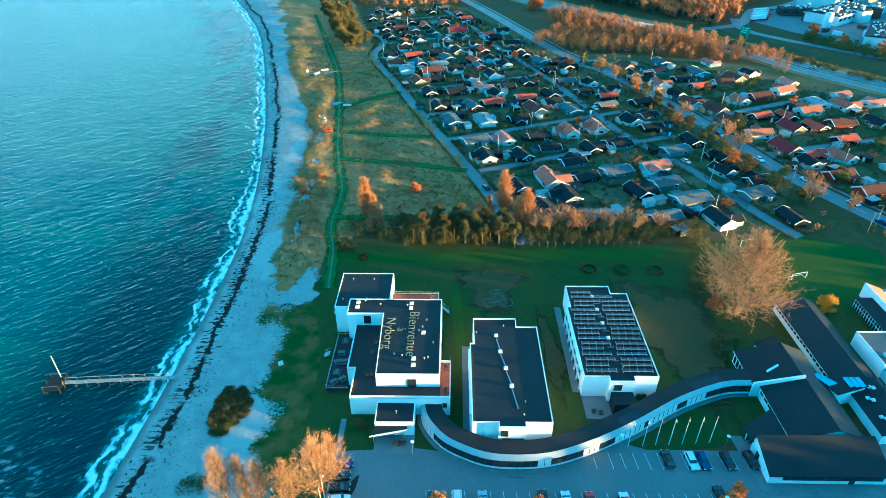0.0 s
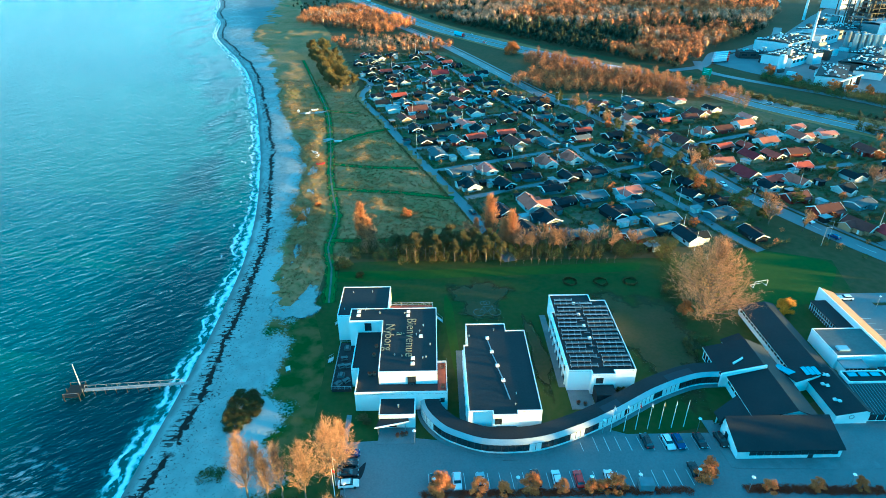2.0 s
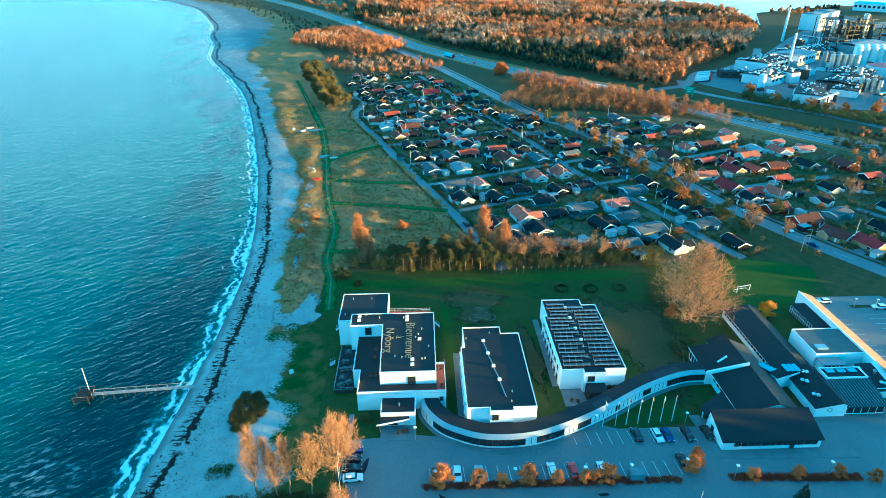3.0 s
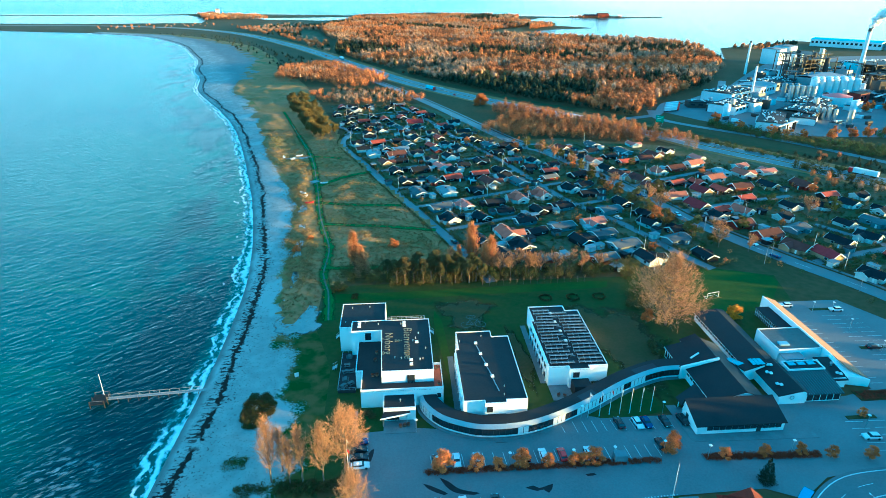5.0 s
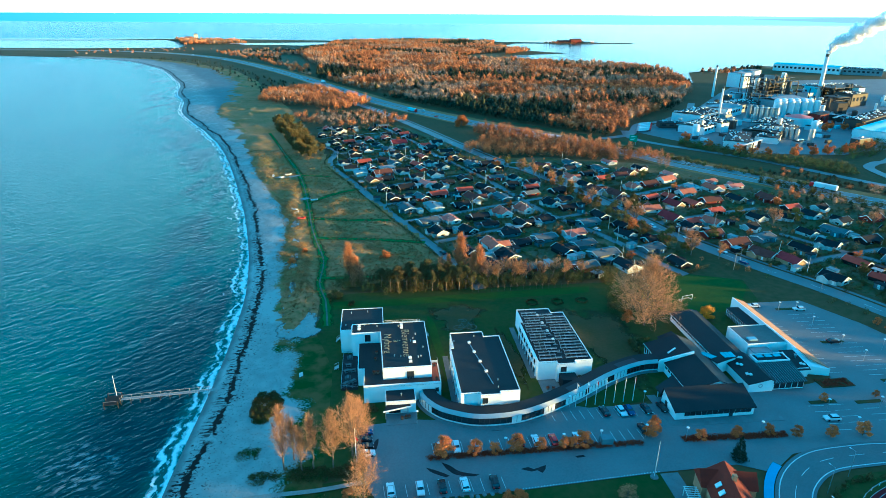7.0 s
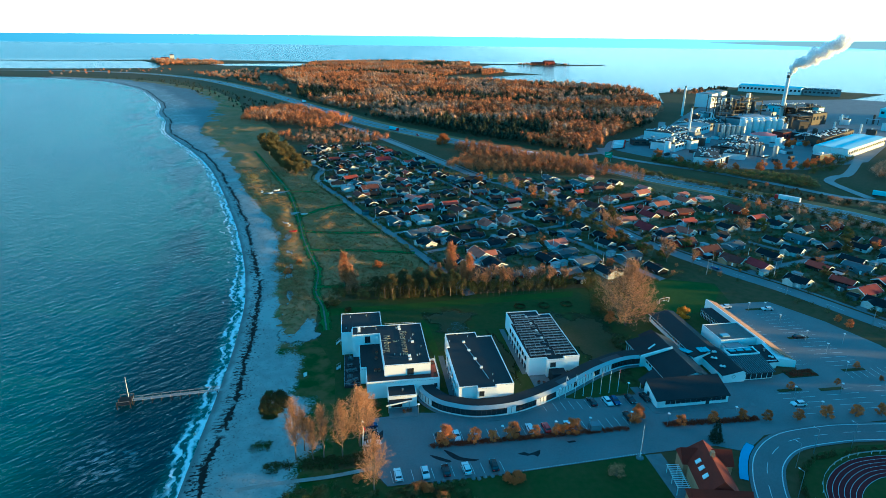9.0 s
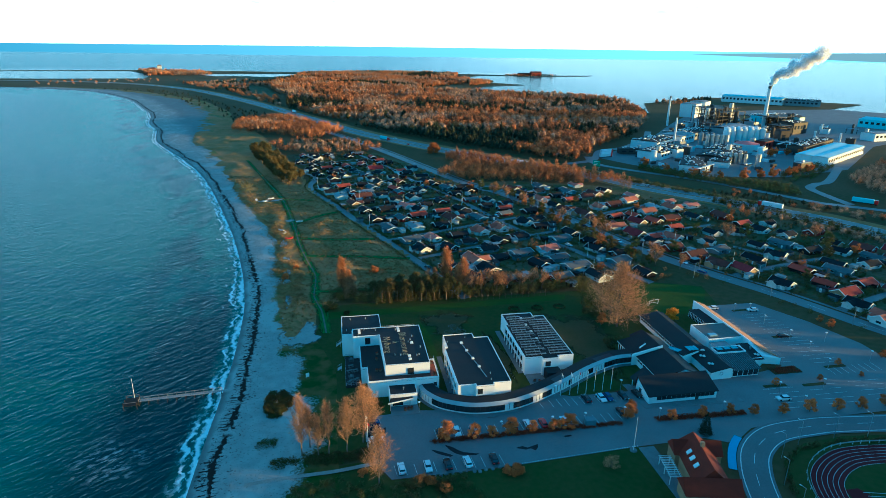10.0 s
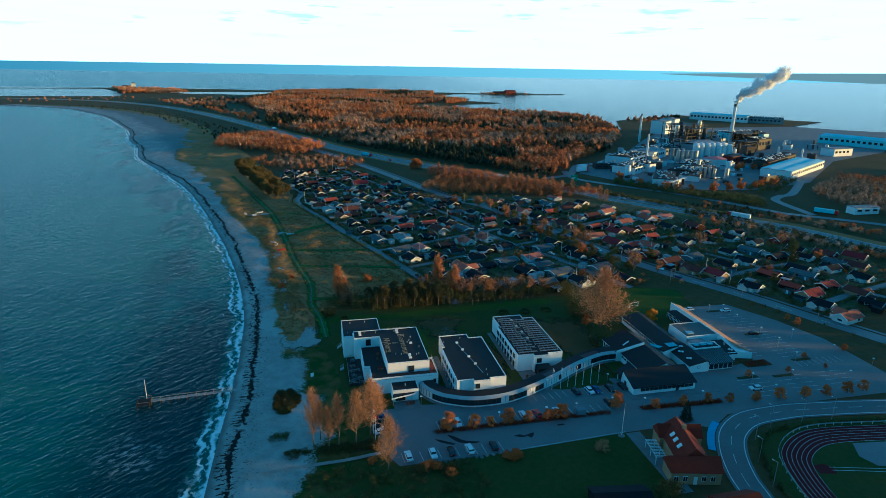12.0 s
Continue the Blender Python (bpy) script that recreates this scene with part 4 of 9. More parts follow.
M["fascia"] = material("pale_grey_metal_sheet", (0.40, 0.42, 0.43), (0.32, 0.34, 0.35), 0.5, 0.5, 5, 0.03, spec=0.4)


def corridor():
    ob = thing("glass_corridor", 0, 0, 0, 0, "long curved glazed corridor linking the white hotel buildings", "corridor")
    ribbon("floor_slab", CORR, -0.15, 4.6, 0.45, M["paving"], z0=0.0, parent=ob)
    ribbon("roof", CORR, 0.95, 4.6, 3.55, M["felt"], z0=3.25, parent=ob)
    # sloping glazed fascia along the outer edge
    A, B = side(CORR, 0.0), side(CORR, 1.0)
    bm = bmesh.new()
    lo, hi = [bm.verts.new((p.x, p.y, 2.95)) for p in A], [bm.verts.new((p.x, p.y, 3.62)) for p in B]
    lo2, hi2 = [bm.verts.new((p.x, p.y, 2.80)) for p in A], [bm.verts.new((p.x, p.y, 3.40)) for p in B]
    for i in range(len(A) - 1):
        bm.faces.new((lo[i], lo[i + 1], hi[i + 1], hi[i])), bm.faces.new((lo2[i + 1], lo2[i], hi2[i], hi2[i + 1]))
        bm.faces.new((lo2[i], lo2[i + 1], lo[i + 1], lo[i])), bm.faces.new((hi[i], hi[i + 1], hi2[i + 1], hi2[i]))
    part("fascia", bm, M["fascia"], ob, "sloping grey metal fascia")
    ribbon("plinth", CORR, -0.06, 0.04, 0.85, M["trim"], z0=0.46, parent=ob)
    ribbon("inner_wall", CORR, 4.3, 4.6, 3.2, M["white"], z0=0.45, parent=ob)
    for i in range(len(CORR) - 1):
        a, b = CORR[i], CORR[i + 1]
        d = (b - a)
        m = Matrix.Translation((a.x, a.y, 0)) @ Matrix.Rotation(math.atan2(d.y, d.x), 4, "Z")
        l = d.length
        s = i / (len(CORR) - 1)
        solid = any(lo_ < s < hi_ for lo_, hi_ in ((0.05, 0.13), (0.375, 0.405), (0.475, 0.53), (0.57, 0.66), (0.68, 0.76), (0.80, 0.86)))
        p = part("panel" if solid else "pane", boxm(0.06, l - 0.06, 0.05, 0.12, 0.55, 2.78), M["trim"] if solid else M["glass"], ob, "white wall panel" if solid else "")
        p.matrix_basis = m
        p = part("mullion", boxm(-0.06, 0.06, 0.0, 0.18, 0.45, 2.8), M["frame"], ob)
        p.matrix_basis = m
    return ob


corridor()

M["panel"] = material("solar_cells", (0.012, 0.014, 0.022), (0.016, 0.019, 0.03), 0.30, 0.5, 2, 0, spec=0.35)
M["roof_glass"] = material("pale_blue_roof_glass", (0.30, 0.42, 0.50), (0.24, 0.36, 0.44), 0.12, 0.5, 2, 0, spec=0.8)
M["felt_grey"] = material("weathered_grey_felt", (0.125, 0.128, 0.126), (0.070, 0.074, 0.074), 0.6, 0.25, 1.5, 0.1, spec=0.3, contrast=0.8)
M["zinc_dark"] = material("dark_ribbed_metal", (0.075, 0.082, 0.085), (0.055, 0.06, 0.064), 0.5, 0.5, 5, 0.03, metal=0.3)
# roof felt of the arcade, warmed in colour as if the sun struck it
M["arcade_felt_sunlit"] = material("felt_in_low_sun", (0.36, 0.22, 0.13), (0.27, 0.17, 0.105), 0.85, 0.3, 3, 0.1)


def vent(x, y, z, h=0.7, r=0.28):
    ob = thing("roof_vent", x, y, z, 0, "small metal ventilation cowl on the roof", "roof vent", "roof vents")
    part("pipe", cylinder(bmesh.new(), 0, 0, 0, h, r * 0.6, n=10), M["steel"], ob)
    part("cowl", cylinder(bmesh.new(), 0, 0, h + 0.005, h + 0.25, r, r * 0.5, 10), M["zinc"], ob)


def ring_mesh_flat(r, w, n=24):
    """A flat ring with a little depth."""
    bm = bmesh.new()
    vs = [[bm.verts.new(((r + d) * math.cos(6.2832 * i / n), (r + d) * math.sin(6.2832 * i / n), z)) for d, z in ((-w, -0.02), (w, -0.02), (w, 0.04), (-w, 0.04))] for i in range(n)]
    for i in range(n):
        for k in range(4):
            l = (k + 1) % 4
            bm.faces.new((vs[i][k], vs[(i + 1) % n][k], vs[(i + 1) % n][l], vs[i][l]))
    bmesh.ops.recalc_face_normals(bm, faces=bm.faces)
    return bm


# ---------------------------------------------------------------- the old conference houses


def gable(name, x0, x1, y0, y1, eave, ridge, label, axis="y", at=None, roof="felt_old", over=0.4, category="building"):
    """A house with a pitched roof whose ridge runs along the axis, at the given place across it."""
    ob = thing(name, 0, 0, 0, 0, label, category)
    if axis == "y":
        at = (x0 + x1) / 2 if at is None else at
        prof, l0, l1 = [(x0, 0), (x1, 0), (x1, eave), (at, ridge), (x0, eave)], y0, y1
        put = lambda u, z, l: (u, l, z)
        e0, e1 = x0, x1
    else:
        at = (y0 + y1) / 2 if at is None else at
        prof, l0, l1 = [(y0, 0), (y1, 0), (y1, eave), (at, ridge), (y0, eave)], x0, x1
        put = lambda u, z, l: (l, u, z)
        e0, e1 = y0, y1
    bm = bmesh.new()
    a, b = [bm.verts.new(put(u, z, l0)) for u, z in prof], [bm.verts.new(put(u, z, l1)) for u, z in prof]
    bm.faces.new(a), bm.faces.new(b[::-1])
    for i in range(5):
        bm.faces.new((a[i], b[i], b[(i + 1) % 5], a[(i + 1) % 5]))
    bmesh.ops.recalc_face_normals(bm, faces=bm.faces)
    part("wall", bm, M["white"], ob)
    for e in (e0, e1):
        k = over * (ridge - eave) / abs(e - at)
        out = e + math.copysign(over, e - at)
        q = [(out, eave - k), (at, ridge), (at, ridge + 0.22), (out, eave - k + 0.22)]
        bm = bmesh.new()
        a, b = [bm.verts.new(put(u, z + 0.02, l0 - over)) for u, z in q], [bm.verts.new(put(u, z + 0.02, l1 + over)) for u, z in q]
        bm.faces.new(a), bm.faces.new(b[::-1])
        for i in range(4):
            bm.faces.new((a[i], b[i], b[(i + 1) % 4], a[(i + 1) % 4]))
        bmesh.ops.recalc_face_normals(bm, faces=bm.faces)
        part("roof", bm, M[roof], ob)
    return ob

def slab(bm, corners, thick):
    """A roof sheet on four or more corners, with its thickness below."""
    hi = [bm.verts.new(c) for c in corners]
    lo = [bm.verts.new((x, y, z - thick)) for x, y, z in corners]
    bm.faces.new(hi), bm.faces.new(lo[::-1])
    n = len(corners)
    for i in range(n):
        bm.faces.new((lo[i], lo[(i + 1) % n], hi[(i + 1) % n], hi[i]))
    bmesh.ops.recalc_face_normals(bm, faces=bm.faces)
    return bm


def fold_house(name, x0, x1, xr, y0, y1, west, ridge, east, label, over=0.45, roof="felt_old"):
    """White walls under a roof folded along y: its eaves lie at two heights, the ridge at xr."""
    ob = thing(name, 0, 0, 0, 0, label, "building")
    bm = bmesh.new()
    prof = [(x0, 0), (x1, 0), (x1, east), (xr, ridge), (x0, west)]
    a, b = [bm.verts.new((x, y0, z)) for x, z in prof], [bm.verts.new((x, y1, z)) for x, z in prof]
    bm.faces.new(a), bm.faces.new(b[::-1])
    for i in range(5):
        bm.faces.new((a[i], b[i], b[(i + 1) % 5], a[(i + 1) % 5]))
    bmesh.ops.recalc_face_normals(bm, faces=bm.faces)
    part("wall", bm, M["white"], ob)
    for xe, ze in ((x0, west), (x1, east)):
        k = (ridge - ze) / abs(xe - xr)
        xo, zo = xe + math.copysign(over, xe - xr), ze - k * over
        part("roof", slab(bmesh.new(), [(xo, y0 - 0.3, zo + 0.2), (xr, y0 - 0.3, ridge + 0.2), (xr, y1 + 0.3, ridge + 0.2), (xo, y1 + 0.3, zo + 0.2)], 0.17), M[roof], ob)
        part("gutter", boxm(xo - 0.06, xo + 0.06, y0 - 0.3, y1 + 0.3, zo - 0.08, zo + 0.10), M["trim"], ob)
    return ob


# hall: a broad roof falling south from a ridge near its back wall
hall = gable("conference_hall", 54.6, 77.4, 65.6, 73.8, 2.7, 5.2, "white conference hall with a wide black pitched roof", "x", 73.0)
for i in range(12):
    window(hall, 57.2 + i * 1.62, 58.7 + i * 1.62, 1.2, 2.3, 65.55, bars=0)
part("door", boxm(70.2, 71.3, 65.5, 65.62, 0.1, 2.2), M["frame"], hall)
part("west_door", boxm(54.5, 54.62, 70.4, 71.6, 0.1, 2.3), M["frame"], hall)
part("side_roof", slab(bmesh.new(), [(54.0, 73.4, 2.85), (62.0, 74.0, 3.3), (62.0, 82.2, 3.3), (54.0, 77.0, 2.85)], 0.2), M["felt"], hall, "low flat side roof")
for x, y in ((54.6, 76.2), (57.8, 79.0)):
    part("side_post", boxm(x - 0.12, x + 0.12, y - 0.12, y + 0.12, 0.1, 2.62), M["trim"], hall)
tagged(part("hall_paving", prism([(51.6, 77), (54.2, 77), (54.2, 65.2), (79, 65.0), (84.5, 64.4), (84.8, 62.2), (54, 63.0), (52.6, 63.4)], 0.1, 0.2), M["paving"]), "pale paved apron round the hall", kind="structure")

# assembly house: two blocks of folded roof with a white wall rising between them
ctr = fold_house("assembly_house", 62.2, 76.4, 71.3, 74.0, 88.2, 3.4, 5.8, 3.6, "white assembly house with a black folded roof")
nor = fold_house("assembly_annex", 60.9, 76.2, 71.0, 88.75, 99.6, 3.4, 5.9, 3.5, "white annex with a black folded roof beside the corridor")
part("fire_wall", prism([(60.4, 88.23), (71.2, 88.23), (71.2, 88.72), (60.4, 88.72)], 0.1, 3.9), M["white"], ctr, "white wall between the roofs")
bm = bmesh.new()
q = [(60.4, 3.905), (71.2, 3.905), (71.2, 6.7), (60.4, 4.2)]
a_, b_ = [bm.verts.new((x, 88.23, z)) for x, z in q], [bm.verts.new((x, 88.72, z)) for x, z in q]
bm.faces.new(a_), bm.faces.new(b_[::-1])
for i in range(4):
    bm.faces.new((a_[i], b_[i], b_[(i + 1) % 4], a_[(i + 1) % 4]))
bmesh.ops.recalc_face_normals(bm, faces=bm.faces)
part("fire_wall_top", bm, M["white"], ctr, "white wall rising above the roof")
part("back_gable", slab(bmesh.new(), [(66.0, 99.95, 4.3), (71.0, 99.95, 6.1), (71.0, 103.0, 5.6), (66.0, 102.2, 4.2)], 0.2), M["felt_old"], nor)
part("back_wall", prism([(66.4, 99.7), (70.8, 99.7), (70.8, 102.4), (66.4, 101.8)], 0.1, 3.95), M["white"], nor)
part("rooflight", slab(bmesh.new(), [(64.6, 91.4, 4.75), (67.6, 92.8, 5.42), (67.6, 93.4, 5.42), (64.6, 92.0, 4.75)], 0.25), M["trim"], nor)


def west_bays(parent, x, y0, y1, n, z0, z1):
    """A row of tall dark panes with white posts along a wall that faces west."""
    w = (y1 - y0) / n
    for i in range(n):
        fr = part("window", boxm(x - 0.06, x + 0.06, y0 + i * w + 0.1, y0 + (i + 1) * w - 0.1, z0, z1), M["trim"], parent)
        part("pane", boxm(x - 0.10, x + 0.08, y0 + i * w + 0.22, y0 + (i + 1) * w - 0.22, z0 + 0.12, z1 - 0.12), M["glass"], fr)


west_bays(ctr, 62.14, 76.5, 87.8, 6, 1.9, 3.0)
west_bays(nor, 60.84, 93.5, 99.2, 4, 0.5, 3.0)

# guest house: one long low roof, cut by the raised glazed link
gst = fold_house("guest_house", 79.6, 88.8, 86.6, 90.6, 119.6, 2.9, 3.9, 3.4, "long white guest house with a low black felt roof")
gs2 = fold_house("guest_house", 81.8, 89.4, 88.2, 75.3, 90.1, 2.9, 4.2, 3.6, "white guest house end with a low black felt roof")
for i in range(17):
    part("window", boxm(79.5, 79.66, 91.4 + i * 1.62, 92.5 + i * 1.62, 1.6, 2.5), M["glass"], gst)
part("emblem", ring_mesh_flat(0.55, 0.10), M["steel"], gs2, "round metal emblem").matrix_basis = Matrix.Translation((85.4, 75.26, 2.2)) @ Matrix.Rotation(math.pi / 2, 4, "X")
for x, y in ((83.6, 84.6), (84.3, 83.9), (83.4, 79.3), (84.1, 78.7), (85.4, 87.6), (86.1, 87.2)):
    skylight(x, y, 3.45 + (x - 82) * 0.19, 0.75)
link = thing("glazed_link", 0, 0, 0, 0, "raised white link with a sloping glass roof between the houses", "building")
part("wall", prism([(76.6, 88.2), (77.6, 85.6), (84.6, 87.4), (83.4, 90.3), (76.6, 90.3)], 0.1, 4.1), M["white"], link)
part("roof", slab(bmesh.new(), [(76.4, 88.0, 4.15), (77.4, 85.2, 4.15), (85.0, 87.2, 4.9), (83.6, 90.6, 4.9), (76.4, 90.5, 4.15)], 0.25), M["felt"], link)
for x0_ in (80.6, 81.9, 83.2):
    part("roof_pane", slab(bmesh.new(), [(x0_, 86.75, 4.92), (x0_ + 1.15, 87.05, 4.95), (x0_ + 1.0, 89.9, 4.95), (x0_ - 0.1, 89.7, 4.92)], 0.1), M["roof_glass"], link, "pale blue roof pane")
part("west_glass", slab(bmesh.new(), [(74.9, 91.4, 3.95), (76.7, 87.6, 4.35), (78.9, 88.4, 4.45), (76.4, 91.9, 4.2)], 0.1), M["roof_glass"], link, "pale blue sloping glass roof")

# banquet house with its low annex
ban = block("banquet_house", [(93.0, 94.4), (107.2, 94.4), (107.2, 106.2), (93.0, 106.2)], 4.1, "white banquet house with a flat grey roof", "felt_grey", 0.3)
part("rooflight", boxm(94.6, 97.6, 96.3, 98.3, 4.16, 4.75, bevel=0.12), M["roof_glass"], ban, "blue glazed rooflight box")
part("annex_roof", boxm(93.2, 99.6, 91.0, 94.36, 2.95, 3.15), M["zinc"], ban, "low grey annex roof")
part("annex_wall", boxm(93.6, 99.2, 91.4, 94.36, 0.1, 2.94), M["white"], ban)
for i in range(5):
    window(ban, 93.9 + i * 1.05, 94.75 + i * 1.05, 1.4, 2.7, 91.38, bars=0)

# lounge: clerestory with roof panes over a ribbed metal roof
lounge = thing("lounge_house", 0, 0, 0, 0, "white lounge house with a ribbed grey metal roof", "building")
part("wall", prism([(89.7, 75.9), (99.6, 75.9), (100.2, 84.2), (89.7, 84.2)], 0.1, 2.5), M["white"], lounge)
part("roof", slab(bmesh.new(), [(89.2, 75.4, 2.75), (100.2, 75.4, 2.75), (101.0, 84.4, 4.0), (89.2, 84.4, 4.0)], 0.2), M["zinc_dark"], lounge)
for i in range(15):
    x0_ = 89.5 + i * 0.75
    part("seam", slab(bmesh.new(), [(x0_, 75.42, 2.84), (x0_ + 0.09, 75.42, 2.84), (x0_ + 0.09, 84.38, 4.09), (x0_, 84.38, 4.09)], 0.085), M["zinc"], lounge)
for i in range(5):
    window(lounge, 90.2 + i * 1.9, 91.8 + i * 1.9, 0.5, 2.3, 75.84, bars=1)
part("clerestory", boxm(89.9, 100.6, 84.45, 88.6, 0.1, 4.1), M["white"], lounge)
part("clerestory_roof", boxm(90.2, 100.4, 84.7, 88.4, 4.104, 4.2), M["felt"], lounge)
part("clerestory_rim", rim([(89.9, 84.45), (100.6, 84.45), (100.6, 88.6), (89.9, 88.6)], 0.25, 4.104, 4.5), M["white"], lounge)
for i in range(3):
    part("roof_pane", boxm(91.2 + i * 2.9, 93.4 + i * 2.9, 86.6, 88.0, 4.21, 4.5, bevel=0.1), M["roof_glass"], lounge, "pale blue roof pane")

# arcade: a long east-facing roof strip with a high white back wall, its end cut to a point
arc = thing("arcade_house", 0, 0, 0, 0, "long white arcade house, its sloping roof coloured as sunlit", "building")
part("wall", prism([(107.0, 83.6), (110.9, 81.6), (110.9, 126.0), (107.0, 126.0)], 0.1, 2.7), M["white"], arc)
part("roof", slab(bmesh.new(), [(106.9, 84.2, 4.5), (111.5, 81.0, 2.7), (111.5, 126.3, 2.7), (106.9, 126.3, 4.5)], 0.2), M["arcade_felt_sunlit"], arc)
part("back_wall", boxm(106.5, 106.88, 90.6, 126.3, 0.1, 4.6), M["white"], arc, "tall white back wall")
part("end_wall", slab(bmesh.new(), [(105.3, 82.5, 3.1), (111.6, 80.7, 2.6), (111.4, 81.2, 2.75), (106.6, 90.5, 4.55), (105.6, 90.5, 4.3)], 2.4), M["white"], arc, "white pointed end wall")
part("end_base", prism([(105.4, 82.6), (111.4, 80.9), (111.2, 82.0), (106.6, 90.5), (105.7, 90.5)], 0.1, 1.0), M["white"], arc)
part("glass_wall", boxm(102.0, 102.25, 108.4, 121.4, 0.1, 2.5), M["glass"], arc)
for i in range(14):
    part("mullion", boxm(101.9, 102.3, 108.3 + i * 1.0, 108.42 + i * 1.0, 0.1, 2.55), M["trim"], arc)
for z_ in (1.3, 2.5):
    part("transom", boxm(101.88, 102.3, 108.3, 121.5, z_, z_ + 0.12), M["trim"], arc)
part("flat_roof", boxm(101.8, 106.45, 108.0, 121.8, 2.65, 2.9), M["felt"], arc, "low flat black roof")
part("south_wall", prism([(101.2, 81.4), (104.9, 81.2), (105.1, 90.4), (101.2, 90.6)], 0.1, 3.1), M["white"], arc)
part("south_roof", slab(bmesh.new(), [(100.9, 80.6, 3.0), (105.1, 80.6, 3.0), (106.4, 90.5, 3.95), (100.9, 90.5, 3.95)], 0.2), M["felt"], arc, "black sloping roof")
part("side_wall", slab(bmesh.new(), [(100.65, 78.2, 2.6), (100.88, 78.2, 2.6), (100.88, 88.6, 4.6), (100.65, 88.6, 4.6)], 2.5), M["white"], arc, "white sloping party wall")
skylight(103.6, 83.4, 3.3, 0.7)
skylight(104.3, 83.0, 3.25, 0.7)
vent(103.8, 86.6, 3.6, 1.0, 0.5)
hedge_bed = tagged(part("hedge_bed", boxm(105.5, 116.0, 75.0, 79.2, 0.1, 0.3, bevel=0.05), M["bare_soil"]), "kerbed soil bed under the square hedge", kind="structure")

# ---------------------------------------------------------------- cottages and brick houses
for key, c in dict(tar=(0.022, 0.021, 0.022), red_paint=(0.16, 0.035, 0.028), pale=(0.62, 0.62, 0.60), yellow_brick=(0.38, 0.27, 0.15), grey_paint=(0.17, 0.19, 0.21)).items():
    M[key] = material(key + "_wall", c, tuple(v * 0.75 for v in c), 0.8, 0.4, 6, 0.1, each=0.15)
for key, c in dict(roof_black=(0.018, 0.020, 0.024), roof_red=(0.33, 0.07, 0.045), roof_pink=(0.42, 0.17, 0.13), roof_brown=(0.10, 0.045, 0.036), roof_grey=(0.11, 0.12, 0.13), roof_maroon=(0.16, 0.03, 0.035), roof_light=(0.30, 0.31, 0.32), roof_terra=(0.30, 0.115, 0.075)).items():
    M[key] = material(key + "_tiles", c, tuple(v * 0.7 for v in c), 0.75, 0.5, 5, 0.2, each=0.2)

KINDS = {  # wall, roof, size, eave, ridge, words
    "K": ("tar", "roof_black", (12.5, 7.2), 2.3, 3.9, "black timber cottage with a dark roof and white trim"),
    "R": ("tar", "roof_red", (12, 7), 2.3, 3.9, "dark timber cottage with a red roof"),
    "P": ("pale", "roof_pink", (13, 7.4), 2.4, 3.9, "pale cottage with a faded red roof"),
    "B": ("red_paint", "roof_brown", (13, 7.6), 2.4, 4.4, "red-brown house with a brown tiled roof"),
    "G": ("grey_paint", "roof_grey", (13, 8), 2.5, 3.6, "grey cottage with a low grey roof"),
    "W": ("pale", "roof_black", (12, 7.6), 2.6, 4.6, "white house with a black roof"),
    "L": ("pale", "roof_light", (12, 8), 2.5, 3.3, "pale house with a light low roof"),
    "Y": ("yellow_brick", "roof_brown", (14, 8), 2.5, 4.7, "yellow brick house with a brown tiled roof"),
    "M": ("yellow_brick", "roof_maroon", (13, 8), 2.6, 5.0, "brick house with a maroon tiled roof"),
}
KINDS["J"] = ("tar", "roof_black", (11, 6.6), 2.3, 3.8, "black timber cottage with a side wing and white trim")
KINDS["V"] = ("grey_paint", "roof_black", (11.5, 6.8), 2.3, 3.7, "dark grey cottage with a side wing")
KINDS["T"] = ("yellow_brick", "roof_black", (13, 7.5), 2.5, 4.4, "yellow brick house with a black roof")
KINDS["N"] = ("pale", "roof_terra", (13, 7.6), 2.6, 4.8, "white house with a terracotta tiled roof")
KINDS["D"] = ("red_paint", "roof_grey", (12, 7.2), 2.4, 3.9, "red cottage with a grey roof and white trim")
WINGED = "JVPWYN"


